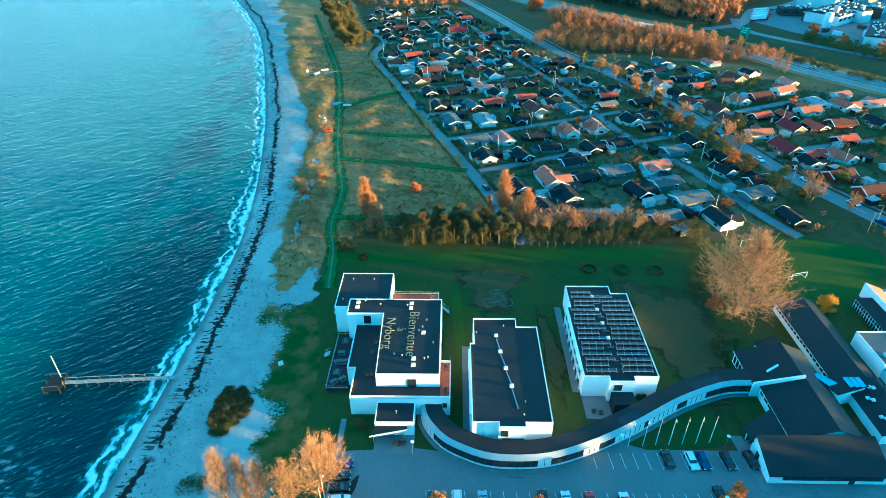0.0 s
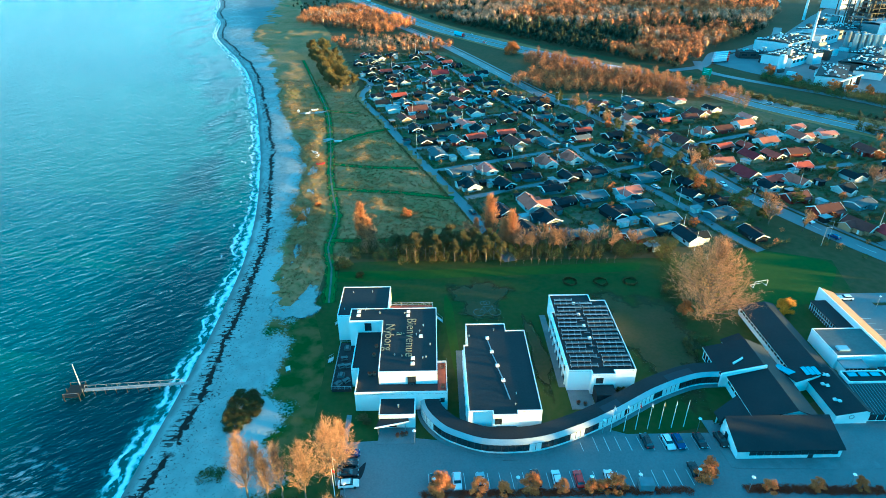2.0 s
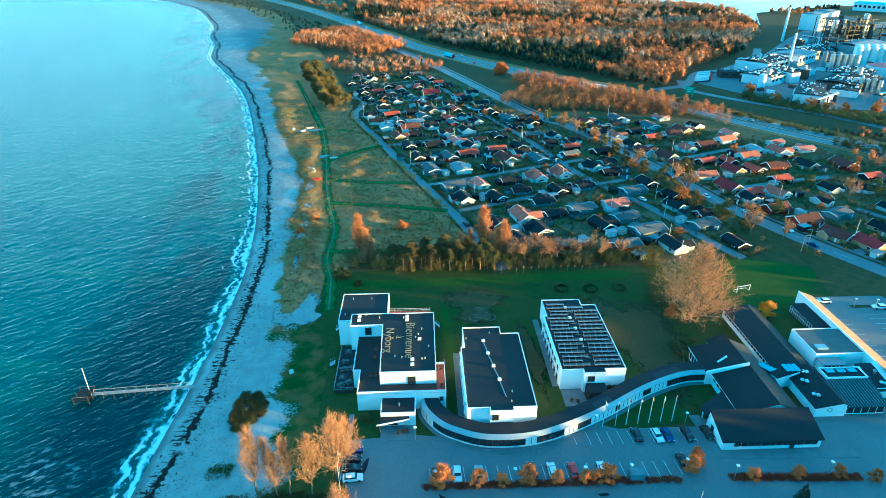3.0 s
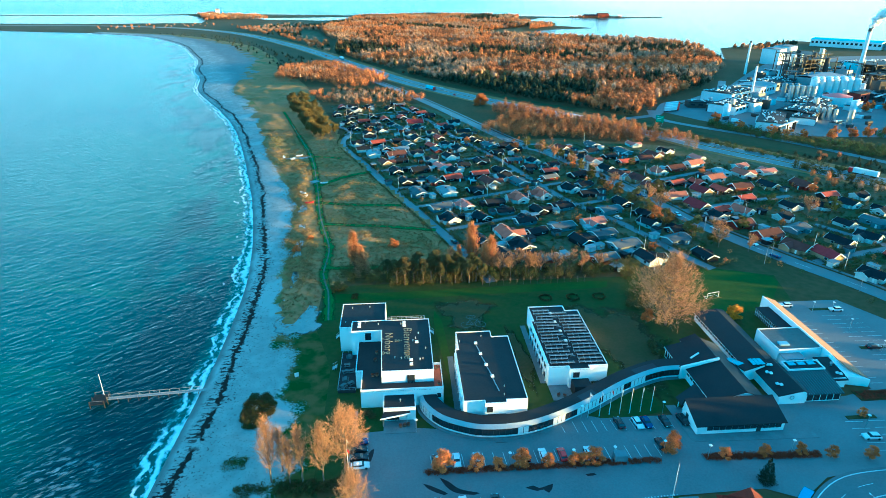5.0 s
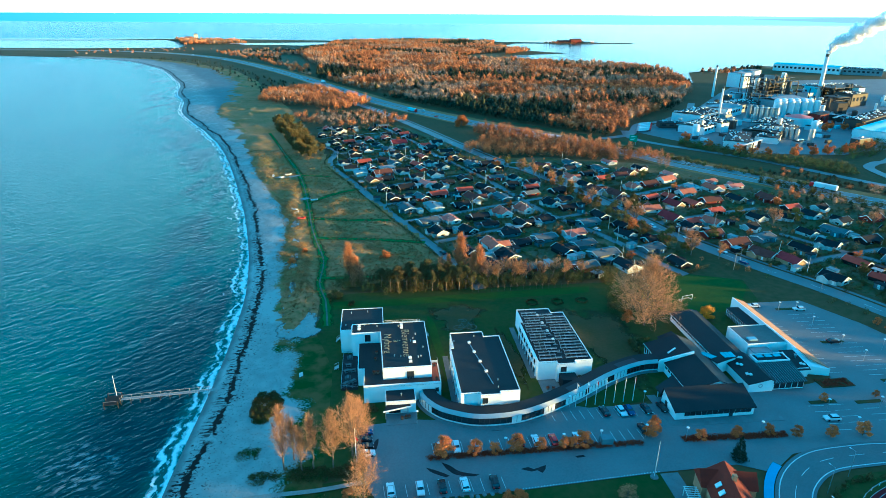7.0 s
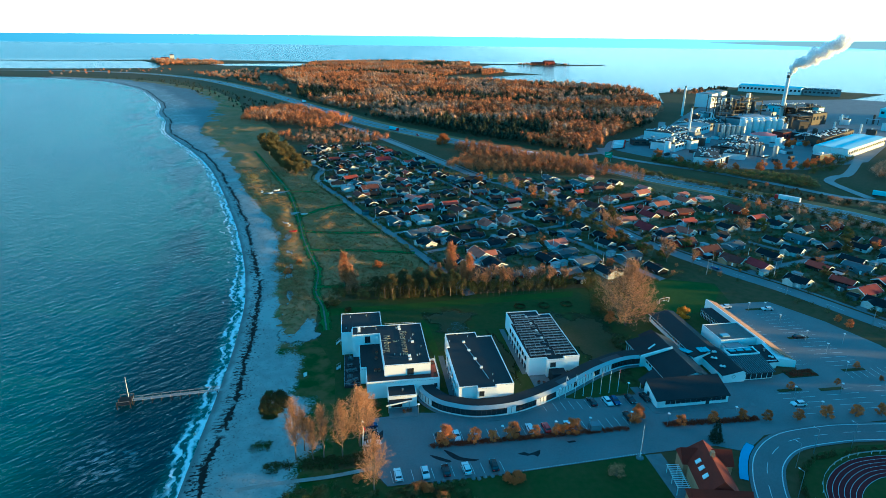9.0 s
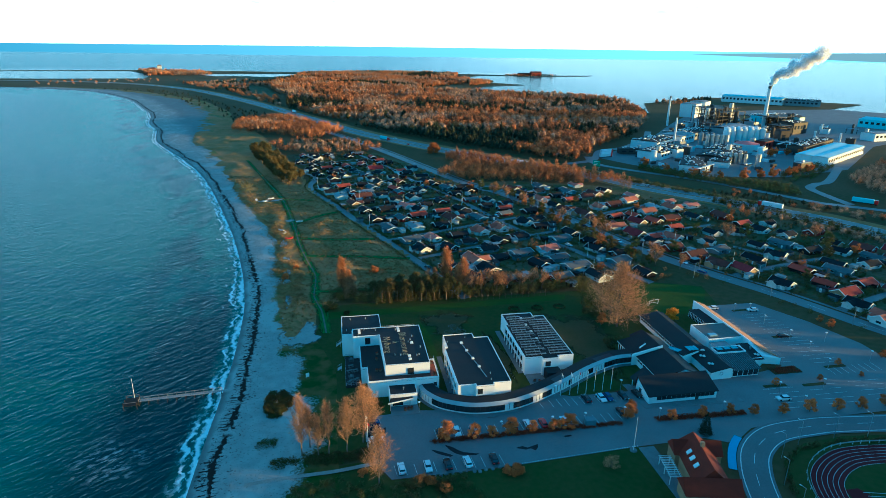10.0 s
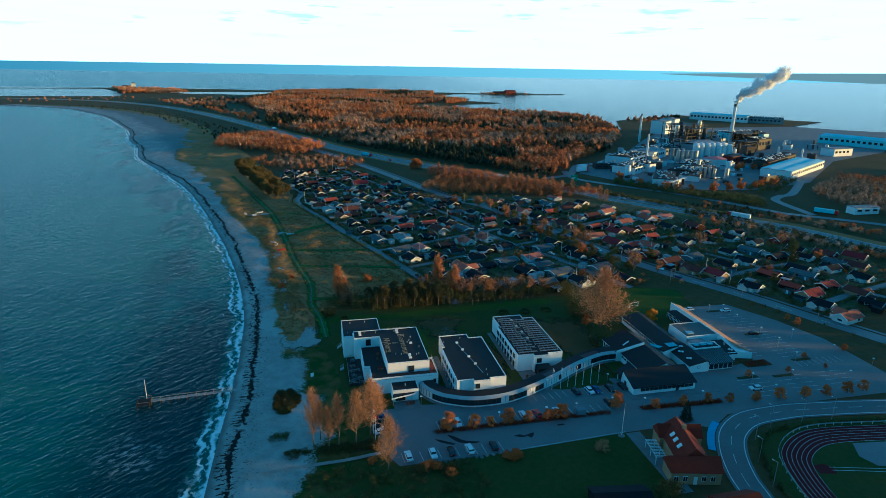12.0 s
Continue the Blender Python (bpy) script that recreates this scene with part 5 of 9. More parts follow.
def house(kind):
    wall, roof, (L_, W_), eave, ridge, words = KINDS[kind]
    ob = thing("house", 0, -500, 0, 0, words, "house", "houses of the suburb")
    h, w = L_ / 2, W_ / 2
    bm = bmesh.new()
    prof = [(-w, 0), (w, 0), (w, eave), (0, ridge), (-w, eave)]
    a, b = [bm.verts.new((-h, u, z)) for u, z in prof], [bm.verts.new((h, u, z)) for u, z in prof]
    bm.faces.new(a), bm.faces.new(b[::-1])
    for i in range(5):
        bm.faces.new((a[i], b[i], b[(i + 1) % 5], a[(i + 1) % 5]))
    box(bm, h * 0.1, h * 0.75, -w - 2.2, -w + 0.3, 0, eave - 0.1)
    bmesh.ops.recalc_face_normals(bm, faces=bm.faces)
    part("wall", bm, M[wall], ob)
    o, k = 0.5, 0.5 * (ridge - eave) / w
    for s in (-1, 1):
        q = [(s * (w + o), eave - k), (0, ridge), (0, ridge + 0.18), (s * (w + o), eave - k + 0.18)]
        bm = bmesh.new()
        a, b = [bm.verts.new((-h - o, u, z + 0.02)) for u, z in q], [bm.verts.new((h + o, u, z + 0.02)) for u, z in q]
        bm.faces.new(a), bm.faces.new(b[::-1])
        for i in range(4):
            bm.faces.new((a[i], b[i], b[(i + 1) % 4], a[(i + 1) % 4]))
        bmesh.ops.recalc_face_normals(bm, faces=bm.faces)
        part("roof", bm, M[roof], ob)
    for e in (-h - o - 0.06, h + o + 0.06):
        r = [(-w - o, eave - k - 0.2), (0, ridge - 0.2), (w + o, eave - k - 0.2), (w + o, eave - k + 0.32), (0, ridge + 0.32), (-w - o, eave - k + 0.32)]
        bm = bmesh.new()
        a, b = [bm.verts.new((e - 0.05, u, z)) for u, z in r], [bm.verts.new((e + 0.05, u, z)) for u, z in r]
        for i, j in ((0, 1), (1, 2)):
            for c in (a, b):
                bm.faces.new((c[i], c[j], c[5 - j], c[5 - i]))
        for i in range(6):
            bm.faces.new((a[i], b[i], b[(i + 1) % 6], a[(i + 1) % 6]))
        bmesh.ops.recalc_face_normals(bm, faces=bm.faces)
        part("bargeboard", bm, M["trim"], ob, "white bargeboard")
    part("porch_roof", boxm(h * 0.1 - 0.3, h * 0.75 + 0.3, -w - 2.5, -w - 0.55, eave - 0.09, eave + 0.06), M[roof], ob)
    if kind in WINGED:
        x0, x1, far, top = -h * 0.8, -h * 0.8 + W_ * 0.75, -w - 4.0, eave + (ridge - eave) * 0.75
        mid = (x0 + x1) / 2
        bm = bmesh.new()
        prof = [(x0, 0), (x1, 0), (x1, eave), (mid, top), (x0, eave)]
        a, b = [bm.verts.new((u, far, z)) for u, z in prof], [bm.verts.new((u, -0.2, z)) for u, z in prof]
        bm.faces.new(a), bm.faces.new(b[::-1])
        for i in range(5):
            bm.faces.new((a[i], b[i], b[(i + 1) % 5], a[(i + 1) % 5]))
        bmesh.ops.recalc_face_normals(bm, faces=bm.faces)
        part("wing", bm, M[wall], ob)
        for s in (-1, 1):
            e = mid + s * ((x1 - x0) / 2 + 0.4)
            q = [(e, eave - 0.25), (mid, top), (mid, top + 0.18), (e, eave - 0.07)]
            for name, m_, y0, y1, up in (("wing_roof", M[roof], far - 0.4, 0.0, 0.03), ("bargeboard", M["trim"], far - 0.5, far - 0.41, 0.06)):
                bm = bmesh.new()
                a, b = [bm.verts.new((u, y0, z + up)) for u, z in q], [bm.verts.new((u, y1, z + up)) for u, z in q]
                bm.faces.new(a), bm.faces.new(b[::-1])
                for i in range(4):
                    bm.faces.new((a[i], b[i], b[(i + 1) % 4], a[(i + 1) % 4]))
                bmesh.ops.recalc_face_normals(bm, faces=bm.faces)
                part(name, bm, m_, ob)
    for x, y in ((-h * 0.45, w), (-h * 0.3, -w)):
        fr = part("window", boxm(x - 1.0, x + 1.0, y - 0.05, y + 0.05, 0.7, 2.05), M["trim"], ob)
        part("pane", boxm(x - 0.88, x + 0.88, y - 0.08, y + 0.08, 0.82, 1.93), M["glass"], fr)
    for e in (h,):
        fr = part("window", boxm(e - 0.05, e + 0.05, -1.3, 1.3, 0.8, 2.1), M["trim"], ob)
        part("pane", boxm(e - 0.08, e + 0.08, -1.16, 1.16, 0.92, 1.98), M["glass"], fr)
    part("door", boxm(h * 0.4, h * 0.4 + 1, -w - 2.25, -w - 2.15, 0.02, 2.05), M["trim"], ob)
    part("chimney", boxm(h * 0.2, h * 0.2 + 0.6, -0.3, 0.3, ridge - 0.4, ridge + 0.7), M["roof_brown"], ob)
    return ob


PROTO = {k: house(k) for k in KINDS}
rnd = random.Random(7)
used = set()


def place_houses(rows, base, spread=8, quarter=0.5):
    for x, y, k in rows:
        turn = base + rnd.uniform(-spread, spread) + (90 if rnd.random() < quarter else 0) + (180 if rnd.random() < 0.5 else 0)
        if k == "K":
            k = rnd.choice("KKJJVWWGD")
        elif k == "B" and rnd.random() < 0.65:
            k = rnd.choice("TNNMY")
        size = rnd.uniform(0.82, 0.96)
        m = pose(x, y, 0.1, 0, 0, turn) @ Matrix.Diagonal((size, size, size, 1))
        if k not in used:
            used.add(k)
            PROTO[k].matrix_basis = m
        else:
            copy_thing(PROTO[k], m)


COTTAGES_SOUTH = "82,166,W 64,167,K 41,169,K 25,172,K 77,180,G 34,183,K 60,186,K 17,190,K 72,193,K 29,195,B 43,198,K 56,203,K 97,204,K 72,208,P 107,168,K 102,185,K 85,223,K 64,229,K 82,249,K 75,257,K"
COTTAGES_MID = "6,216,W 21,218,K 33,225,K 50,225,K 62,231,K 2,233,G 15,235,P 30,238,K 44,243,B 57,248,B -8,256,K 7,256,L 23,259,K 32,271,B 49,271,G 2,276,K -15,276,K 68,278,K 12,281,R 29,288,R 42,294,K -20,297,K -6,298,K 61,299,K 7,305,P 21,307,K 32,314,K -27,316,B 54,316,K -17,320,K 2,323,K 14,327,K -20,333,B -35,336,L 47,336,K -7,337,K 7,345,K 23,348,W -42,349,K -17,349,L"
COTTAGES_NORTH = "-28,350,K 5,355,R 44,355,K 16,358,W -47,366,K -33,367,R 36,369,K -19,372,K -5,376,B 11,379,R 32,380,K -39,383,W -10,392,W 7,395,K 30,395,B -32,405,W -15,409,K 20,411,K -2,414,K -51,414,K 16,421,R -40,421,K -5,428,B -57,435,K -46,439,R -29,446,R -15,452,R 8,458,K -70,470,K 1,470,R -59,475,K -4,487,R -26,492,K -68,501,R -59,501,K -44,501,K -16,510,K"
SUBURB_WEST = "145,187,B 140,200,B 135,212,W 140,219,R 131,225,M 161,235,R 127,241,B 144,248,B 156,250,R 169,253,B 186,255,B 120,257,Y 149,263,R 137,263,R 162,269,B 119,272,Y 183,277,B 110,281,Y 173,281,L 136,285,B 148,290,B 107,294,W 164,299,B 103,311,B 138,313,Y 98,318,W 118,321,K 147,321,Y 93,329,W 131,332,G 92,343,Y 116,352,G"
SUBURB_EAST = "178,104,B 204,116,K 179,119,W 209,129,B 183,130,M 202,140,R 183,142,R 163,145,W 203,156,K 185,159,R 243,163,Y 157,164,B 208,165,K 237,170,G 150,173,Y 172,177,B 188,181,W 212,185,K 205,198,K 150,217,B 210,223,W 208,237,R"


def rows_of(text):
    for word in text.split():
        x, y, k = word.split(",")
        yield float(x), float(y), k


place_houses(rows_of(COTTAGES_SOUTH), 20, 8, 0.35)
place_houses(rows_of(COTTAGES_MID), 20)
place_houses(rows_of(COTTAGES_NORTH), 20)
place_houses(rows_of(SUBURB_WEST), 15, 8, 0.5)
place_houses(rows_of(SUBURB_EAST), 20, 10, 0.5)


def infill(outline, n, gap, seed):
    """More houses where the blocks have room, clear of the streets and of their neighbours."""
    r = random.Random(seed)
    taken = [(x, y, gap) for t in (COTTAGES_SOUTH, COTTAGES_MID, COTTAGES_NORTH, SUBURB_WEST, SUBURB_EAST) for x, y, k in rows_of(t)]
    taken += [(p.x, p.y, 8.0) for line in LANES for p in line] + [(p.x, p.y, 14.0) for p in MAIN] + [(p.x, p.y, 34.0) for p in MOTORWAY]
    xs, ys = [p[0] for p in outline], [p[1] for p in outline]
    out = []
    for _ in range(6000):
        x, y = r.uniform(min(xs), max(xs)), r.uniform(min(ys), max(ys))
        if len(out) < n and in_poly(np.array([x]), np.array([y]), outline)[0] and all((x - a) ** 2 + (y - b) ** 2 > g * g for a, b, g in taken):
            taken.append((x, y, gap))
            out.append((x, y, r.choice("KWMWYKTWPWRB")))
    return out


EXTRA_COTTAGES = infill([(14, 172), (98, 164), (116, 205), (100, 250), (68, 335), (28, 440), (-18, 515), (-72, 508), (-62, 440), (-48, 352), (-6, 236)], 22, 11.2, 9)
EXTRA = infill([(128, 205), (150, 168), (178, 108), (240, 140), (268, 190), (225, 285), (180, 340), (120, 365), (96, 340)], 46, 14.5, 4)
place_houses(EXTRA, 20, 10, 0.5)
place_houses([(x, y, k if k in "RPWB" and i % 3 == 0 else "K") for i, (x, y, k) in enumerate(EXTRA_COTTAGES)], 20, 8, 0.5)
EXTRA = EXTRA + EXTRA_COTTAGES

# ---------------------------------------------------------------- trees


def branch(V, F, a, b, r0, r1):
    a, b = np.array(a), np.array(b)
    d = b - a
    d = d / (np.linalg.norm(d) + 1e-9)
    u = np.cross(d, (0.3, 0.7, 0.2))
    u /= np.linalg.norm(u) + 1e-9
    w = np.cross(d, u)
    i = len(V)
    for c, r in ((a, r0), (b, r1)):
        for k in range(4):
            t = k * math.pi / 2
            V.append(c + r * (math.cos(t) * u + math.sin(t) * w))
    for k in range(4):
        l = (k + 1) % 4
        F.append((i + k, i + l, i + 4 + l)), F.append((i + k, i + 4 + l, i + 4 + k))


def bare_tree(seed, h, spread, label, twigs=5, column=False, mat="twig", wide=1.0, width=0.03, levels=5, frame_=(0.36, 0.58, 0.46)):
    """A leafless tree: limbs that fork again and again, and a haze of fine twigs along the last shoots."""
    rng = np.random.default_rng(seed)
    V, F, shoots = [], [], []

    def grow(p, d, length, r, level):
        bend = d + rng.normal(size=3) * 0.10
        bend /= np.linalg.norm(bend)
        mid, q = p + d * length * 0.5, p + d * length * 0.5 + bend * length * 0.5
        branch(V, F, p, mid, r, r * 0.8), branch(V, F, mid, q, r * 0.8, r * 0.55)
        if level <= 1:
            shoots.append((p, q, bend))
        if level == 0:
            return
        trunk = level == levels
        for k in range(7 if trunk else 3):
            e = bend + rng.normal(size=3) * spread * (0.7 if column else 1.0) + np.array((0, 0, 0.40 if column else 0.22))
            e /= np.linalg.norm(e)
            up = rng.uniform(0.45, 1.0) if trunk else rng.uniform(0.3, 0.8)
            grow(p + (q - p) * (up if k else 1.0), e, length * ((rng.uniform(1.1, 1.7) if column else rng.uniform(0.9, 1.25)) if trunk else rng.uniform(0.62, 0.88)), r * 0.55, level - 1)

    grow(np.array((0, 0, 0.0)), np.array((0, 0, 1.0)), h * 0.2, h * 0.017, levels)
    p, q, way = (np.repeat(np.array([s[i] for s in shoots]), twigs, 0) for i in range(3))
    n = len(p)
    st = p + (q - p) * rng.random(n)[:, None]
    dr = way + rng.normal(size=(n, 3)) * 0.55 + np.array((0, 0, 0.15))
    dr /= np.linalg.norm(dr, axis=1)[:, None]
    ln = (h * 0.05 * (0.35 + rng.random(n)))[:, None]
    sd = np.cross(dr, rng.normal(size=(n, 3)))
    sd /= np.linalg.norm(sd, axis=1)[:, None]
    tv = np.stack([st + sd * width, st - sd * width, st + dr * ln], 1).reshape(-1, 3)
    scale = h / np.percentile(tv[:, 2], 99.5) * np.array((wide, wide, 1.0))
    rx, mid, rz = (k * h for k in frame_)

    def rounded(P):
        """Shoots that would stray far beyond the crown's round outline bend back to it."""
        d = P - np.array((0, 0, mid))
        out = np.sqrt((d[:, 0] / rx) ** 2 + (d[:, 1] / rx) ** 2 + (d[:, 2] / rz) ** 2)
        f = np.where(out > 1, (1 + (out - 1) * 0.45) / np.maximum(out, 1e-6), 1.0)[:, None]
        f[P[:, 2] < mid * 0.6] = 1.0
        return np.array((0, 0, mid)) + d * f

    ob = thing("tree", 0, -600, 0, 0, label, "tree", "trees")
    mesh_arrays("trunk", rounded(np.array(V) * scale), F, M["bark"], ob)
    mesh_arrays("crown", rounded(tv * scale), np.arange(len(tv)).reshape(-1, 3), M[mat], ob)
    return ob


def leafy_tree(seed, h, r, label, mat, per=70, clumps=22, size=0.32, low=0.3, name="tree", category="tree"):
    rng = np.random.default_rng(seed)
    V, F = [], []
    branch(V, F, (0, 0, 0), (0, 0, h * 0.6), h * 0.03 + 0.05, 0.05)
    c = []
    for _ in range(clumps):
        a, z = rng.uniform(0, 6.283), rng.random()
        rr = r * math.sqrt(rng.random()) * math.sin(math.pi * (0.18 + 0.75 * z)) ** 0.7
        c.append((rr * math.cos(a), rr * math.sin(a), h * (low + (0.95 - low) * z)))
    for p in c[:9]:
        branch(V, F, (0, 0, p[2] * 0.55), p, 0.07, 0.02)
    rad = [np.array((1, 1, 0.8)) * r * rng.uniform(0.25, 0.45) for _ in c]
    tv, tf = cloud(rng, c, rad, per, size, 0.35)
    ob = thing(name, 0, -600, 0, 0, label, category, "trees")
    mesh_arrays("trunk", V, F, M["bark"], ob)
    mesh_arrays("crown", tv, tf, M[mat], ob)
    return ob


def conifer(seed, h, r, label):
    """A dense dark cone of needle sprays round a straight trunk, ragged at the rim."""
    rng = np.random.default_rng(seed)
    V, F, c, rad = [], [], [], []
    branch(V, F, (0, 0, 0), (0, 0, h * 0.96), h * 0.022 + 0.04, 0.03)
    for tier in range(13):
        z = 0.06 + 0.9 * tier / 13
        n = max(2, int(11 * (1 - z)))
        for k in range(n):
            a = 6.283 * (k + rng.uniform(-0.3, 0.3)) / n + tier
            rr = r * (1 - z) ** 0.85 * rng.uniform(0.55, 0.95)
            p = (rr * math.cos(a), rr * math.sin(a), h * z - 0.12 * rr)
            branch(V, F, (0, 0, h * z), p, 0.03, 0.01)
            c.append(p), rad.append(np.array((1, 1, 0.55)) * (0.25 + 0.30 * r * (1 - z)))
    c.append((0, 0, h * 0.95)), rad.append(np.array((0.14, 0.14, 0.5)))
    tv, tf = cloud(rng, c, rad, 90, 0.10, 0.35)
    ob = thing("conifer", 0, -600, 0, 0, label, "tree", "trees")
    mesh_arrays("trunk", V, F, M["bark"], ob)
    mesh_arrays("crown", tv, tf, M["wood_dark"], ob)
    return ob


def put_all(proto, spots, seed=0, lo=0.85, hi=1.15, z=0.0):
    """The proto at the first spot and copies at the others, each turned and scaled; spots: x, y and sometimes a size."""
    r = random.Random(seed)
    for i, s in enumerate(spots):
        k = (s[2] if len(s) > 2 else 1) * r.uniform(lo, hi)
        m = pose(s[0], s[1], z, 0, 0, r.uniform(0, 360))
        ob = proto if i == 0 else copy_thing(proto, m)
        ob.matrix_basis = m @ Matrix.Diagonal((k, k, k, 1))


def twig_tree(seed, h, rx, base, label, limbs=42, subs=9, twigs=14, steep=0.9, width=0.022, lean=0.02, mid=0.56, mat="twig"):
    """A leafless tree: a trunk that runs up into the crown, limbs that rise and bend up, side shoots and a haze of fine twigs."""
    rng = np.random.default_rng(seed)
    V, F = [], []
    trunk = [np.array((0.0, 0.0, 0.0))]
    for k in range(1, 8):
        trunk.append(np.array((rng.normal() * lean * h * k / 7, rng.normal() * lean * h * k / 7, h * 0.86 * k / 7)))
    r0 = h * 0.013 + 0.04
    for k in range(7):
        branch(V, F, trunk[k], trunk[k + 1], r0 * (1 - k / 7.6), r0 * (1 - (k + 1) / 7.6))
    shoots = []

    def reach(z):
        """Half width of the crown at a height: widest at mid, closing to the top."""
        u = (z / h - base) / (1 - base)
        m = (mid - base) / (1 - base)
        return rx * math.sin(math.pi / 2 * min(1.0, max(0.05, u / m) if u < m else max(0.0, (1 - u) / (1 - m)))) ** 0.75

    for i in range(limbs):
        z0 = h * (base * 0.75 + (0.80 - base * 0.75) * (i + rng.random()) / limbs)
        f = z0 / (h * 0.86) * 7
        k = min(6, int(f))
        p = trunk[k] + (trunk[k + 1] - trunk[k]) * (f - k)
        az = i * 2.39996 + rng.normal() * 0.3
        rise = steep * rng.uniform(0.7, 1.4)
        end_z = min(h * 0.99, z0 + h * rng.uniform(0.10, 0.26) * (0.6 + steep))
        out = max(0.4, reach(min(end_z, h * 0.97)) * rng.uniform(0.72, 1.06))
        tip = np.array((out * math.cos(az), out * math.sin(az), end_z))
        pts, rb = [p], r0 * 0.42 * (1.1 - z0 / h)
        for q in (0.33, 0.66, 1.0):
            sag = np.array((0, 0, -(end_z - z0) * 0.22 * math.sin(math.pi * q) * (1.2 - rise * 0.4)))
            pts.append(p + (tip - p) * q + sag + rng.normal(size=3) * 0.012 * h * q)
        for j in range(3):
            branch(V, F, pts[j], pts[j + 1], rb * (1 - j * 0.3), rb * (0.7 - j * 0.3) + 0.012)
        way = tip - p
        span = np.linalg.norm(way)
        way /= span
        for j in range(subs):
            q = 0.22 + 0.78 * (j + rng.random()) / subs
            f2 = min(2.999, q * 3)
            o = pts[int(f2)] + (pts[int(f2) + 1] - pts[int(f2)]) * (f2 - int(f2))
            d = way * 0.55 + rng.normal(size=3) * 0.55 + np.array((0, 0, 0.40))
            d /= np.linalg.norm(d)
            ln = span * rng.uniform(0.22, 0.42) * (1.15 - 0.5 * q) + 0.5
            branch(V, F, o, o + d * ln, 0.016, 0.006)
            shoots.append((o, o + d * ln, d))
    p, q, way = (np.repeat(np.array([s_[i] for s_ in shoots]), twigs, 0) for i in range(3))
    n = len(p)
    st = p + (q - p) * (0.15 + 0.85 * rng.random(n))[:, None]
    dr = way + rng.normal(size=(n, 3)) * 0.50 + np.array((0, 0, 0.22))
    dr /= np.linalg.norm(dr, axis=1)[:, None]
    ln = (h * 0.052 * (0.35 + rng.random(n)))[:, None]
    sd = np.cross(dr, rng.normal(size=(n, 3)))
    sd /= np.linalg.norm(sd, axis=1)[:, None]
    tv = np.stack([st + sd * width, st - sd * width, st + dr * ln], 1).reshape(-1, 3)
    ob = thing("tree", 0, -600, 0, 0, label, "tree", "trees")
    mesh_arrays("trunk", V, F, M["bark"], ob)
    mesh_arrays("crown", tv, np.arange(len(tv)).reshape(-1, 3), M[mat], ob)
    return ob


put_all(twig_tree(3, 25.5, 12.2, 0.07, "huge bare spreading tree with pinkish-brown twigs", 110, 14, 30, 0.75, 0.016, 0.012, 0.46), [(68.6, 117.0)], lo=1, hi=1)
put_all(twig_tree(5, 16.5, 2.6, 0.30, "tall bare tree, its twigs tinted with orange evening light", 40, 9, 22, 1.1, 0.015), [(-48.5, 57.2, 1.04), (-44.3, 56.6, 0.78), (-36.7, 56.4, 0.98)], 2, 0.97, 1.03)
put_all(twig_tree(6, 16.0, 2.1, 0.38, "slim bare tree, its twigs tinted with orange evening light", 34, 8, 20, 1.2, 0.015), [(-41.5, 57.0), (-46.6, 60.5, 0.8)], 3, 0.97, 1.03)
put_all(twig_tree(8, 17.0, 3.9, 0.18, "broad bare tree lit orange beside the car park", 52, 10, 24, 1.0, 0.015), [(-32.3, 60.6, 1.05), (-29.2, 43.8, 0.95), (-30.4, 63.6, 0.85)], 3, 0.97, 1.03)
put_all(leafy_tree(9, 5.6, 2.9, "round tree with bright yellow leaves", "yellow_leaf", 320, 34, 0.14, 0.15), [(93.3, 119.5)], 1)
put_all(leafy_tree(10, 4.6, 1.9, "small tree with orange leaves", "orange_leaf", 190, 20, 0.11, 0.2),
        [(62.8, 119, 1.3), (-10, 57.6, 1.45), (-2, 57.6, 1.15), (3.4, 57.6, 0.7), (8.6, 57.7, 1.1), (15, 57.8, 0.8), (21, 57.8, 0.9), (23.5, 57.8, 0.9), (26.4, 57.8, 1), (44.8, 59.5), (47, 61.4, 1.1), (57.5, 57, 0.75), (67, 57, 0.75), (76.5, 57, 0.75), (83, 55.5, 0.8), (92, 54.5, 0.85), (101, 54.3, 0.9), (110, 53.6, 0.85), (118, 53, 0.8), (126.5, 53.3, 0.9), (133, 53.3, 0.9), (100.9, 69.0, 0.6), (117.6, 69.6, 0.55), (131.4, 77.4, 0.55), (133.6, 69.5, 0.5), (112.1, 56.1, 0.55), (151.2, 108.5, 0.7), (151.8, 103.6, 0.7), (151.6, 79.7, 0.7)], 4)
put_all(twig_tree(11, 17.0, 2.3, 0.05, "slim poplar coloured orange as if in the low sun", 70, 9, 30, 1.9, 0.034, 0.01, 0.42, "poplar_sunlit"), [(9.5, 165.5), (-36.4, 165, 0.85), (-33.6, 163.5, 0.6), (4.9, 169, 0.55), (16.6, 160.5, 0.75), (14.0, 161.5, 0.6)], 5)
put_all(conifer(71, 7.6, 2.3, "dense dark green conifer beside the brick villa"), [(63.4, 49.6)], 4)
put_all(leafy_tree(12, 9.5, 3.2, "dark green pine with a ragged crown", "needle", 300, 34, 0.15, 0.14),
        [(118, 246, 0.9)], 6)
# lighter needle copy with the low sun's gold put into its colour
M["sunlit_needle"] = material("sunlit_pine_needles", (0.150, 0.115, 0.036), (0.085, 0.080, 0.030), 0.85, 0.06, 1.2, 0, island=0.45, each=0.25)
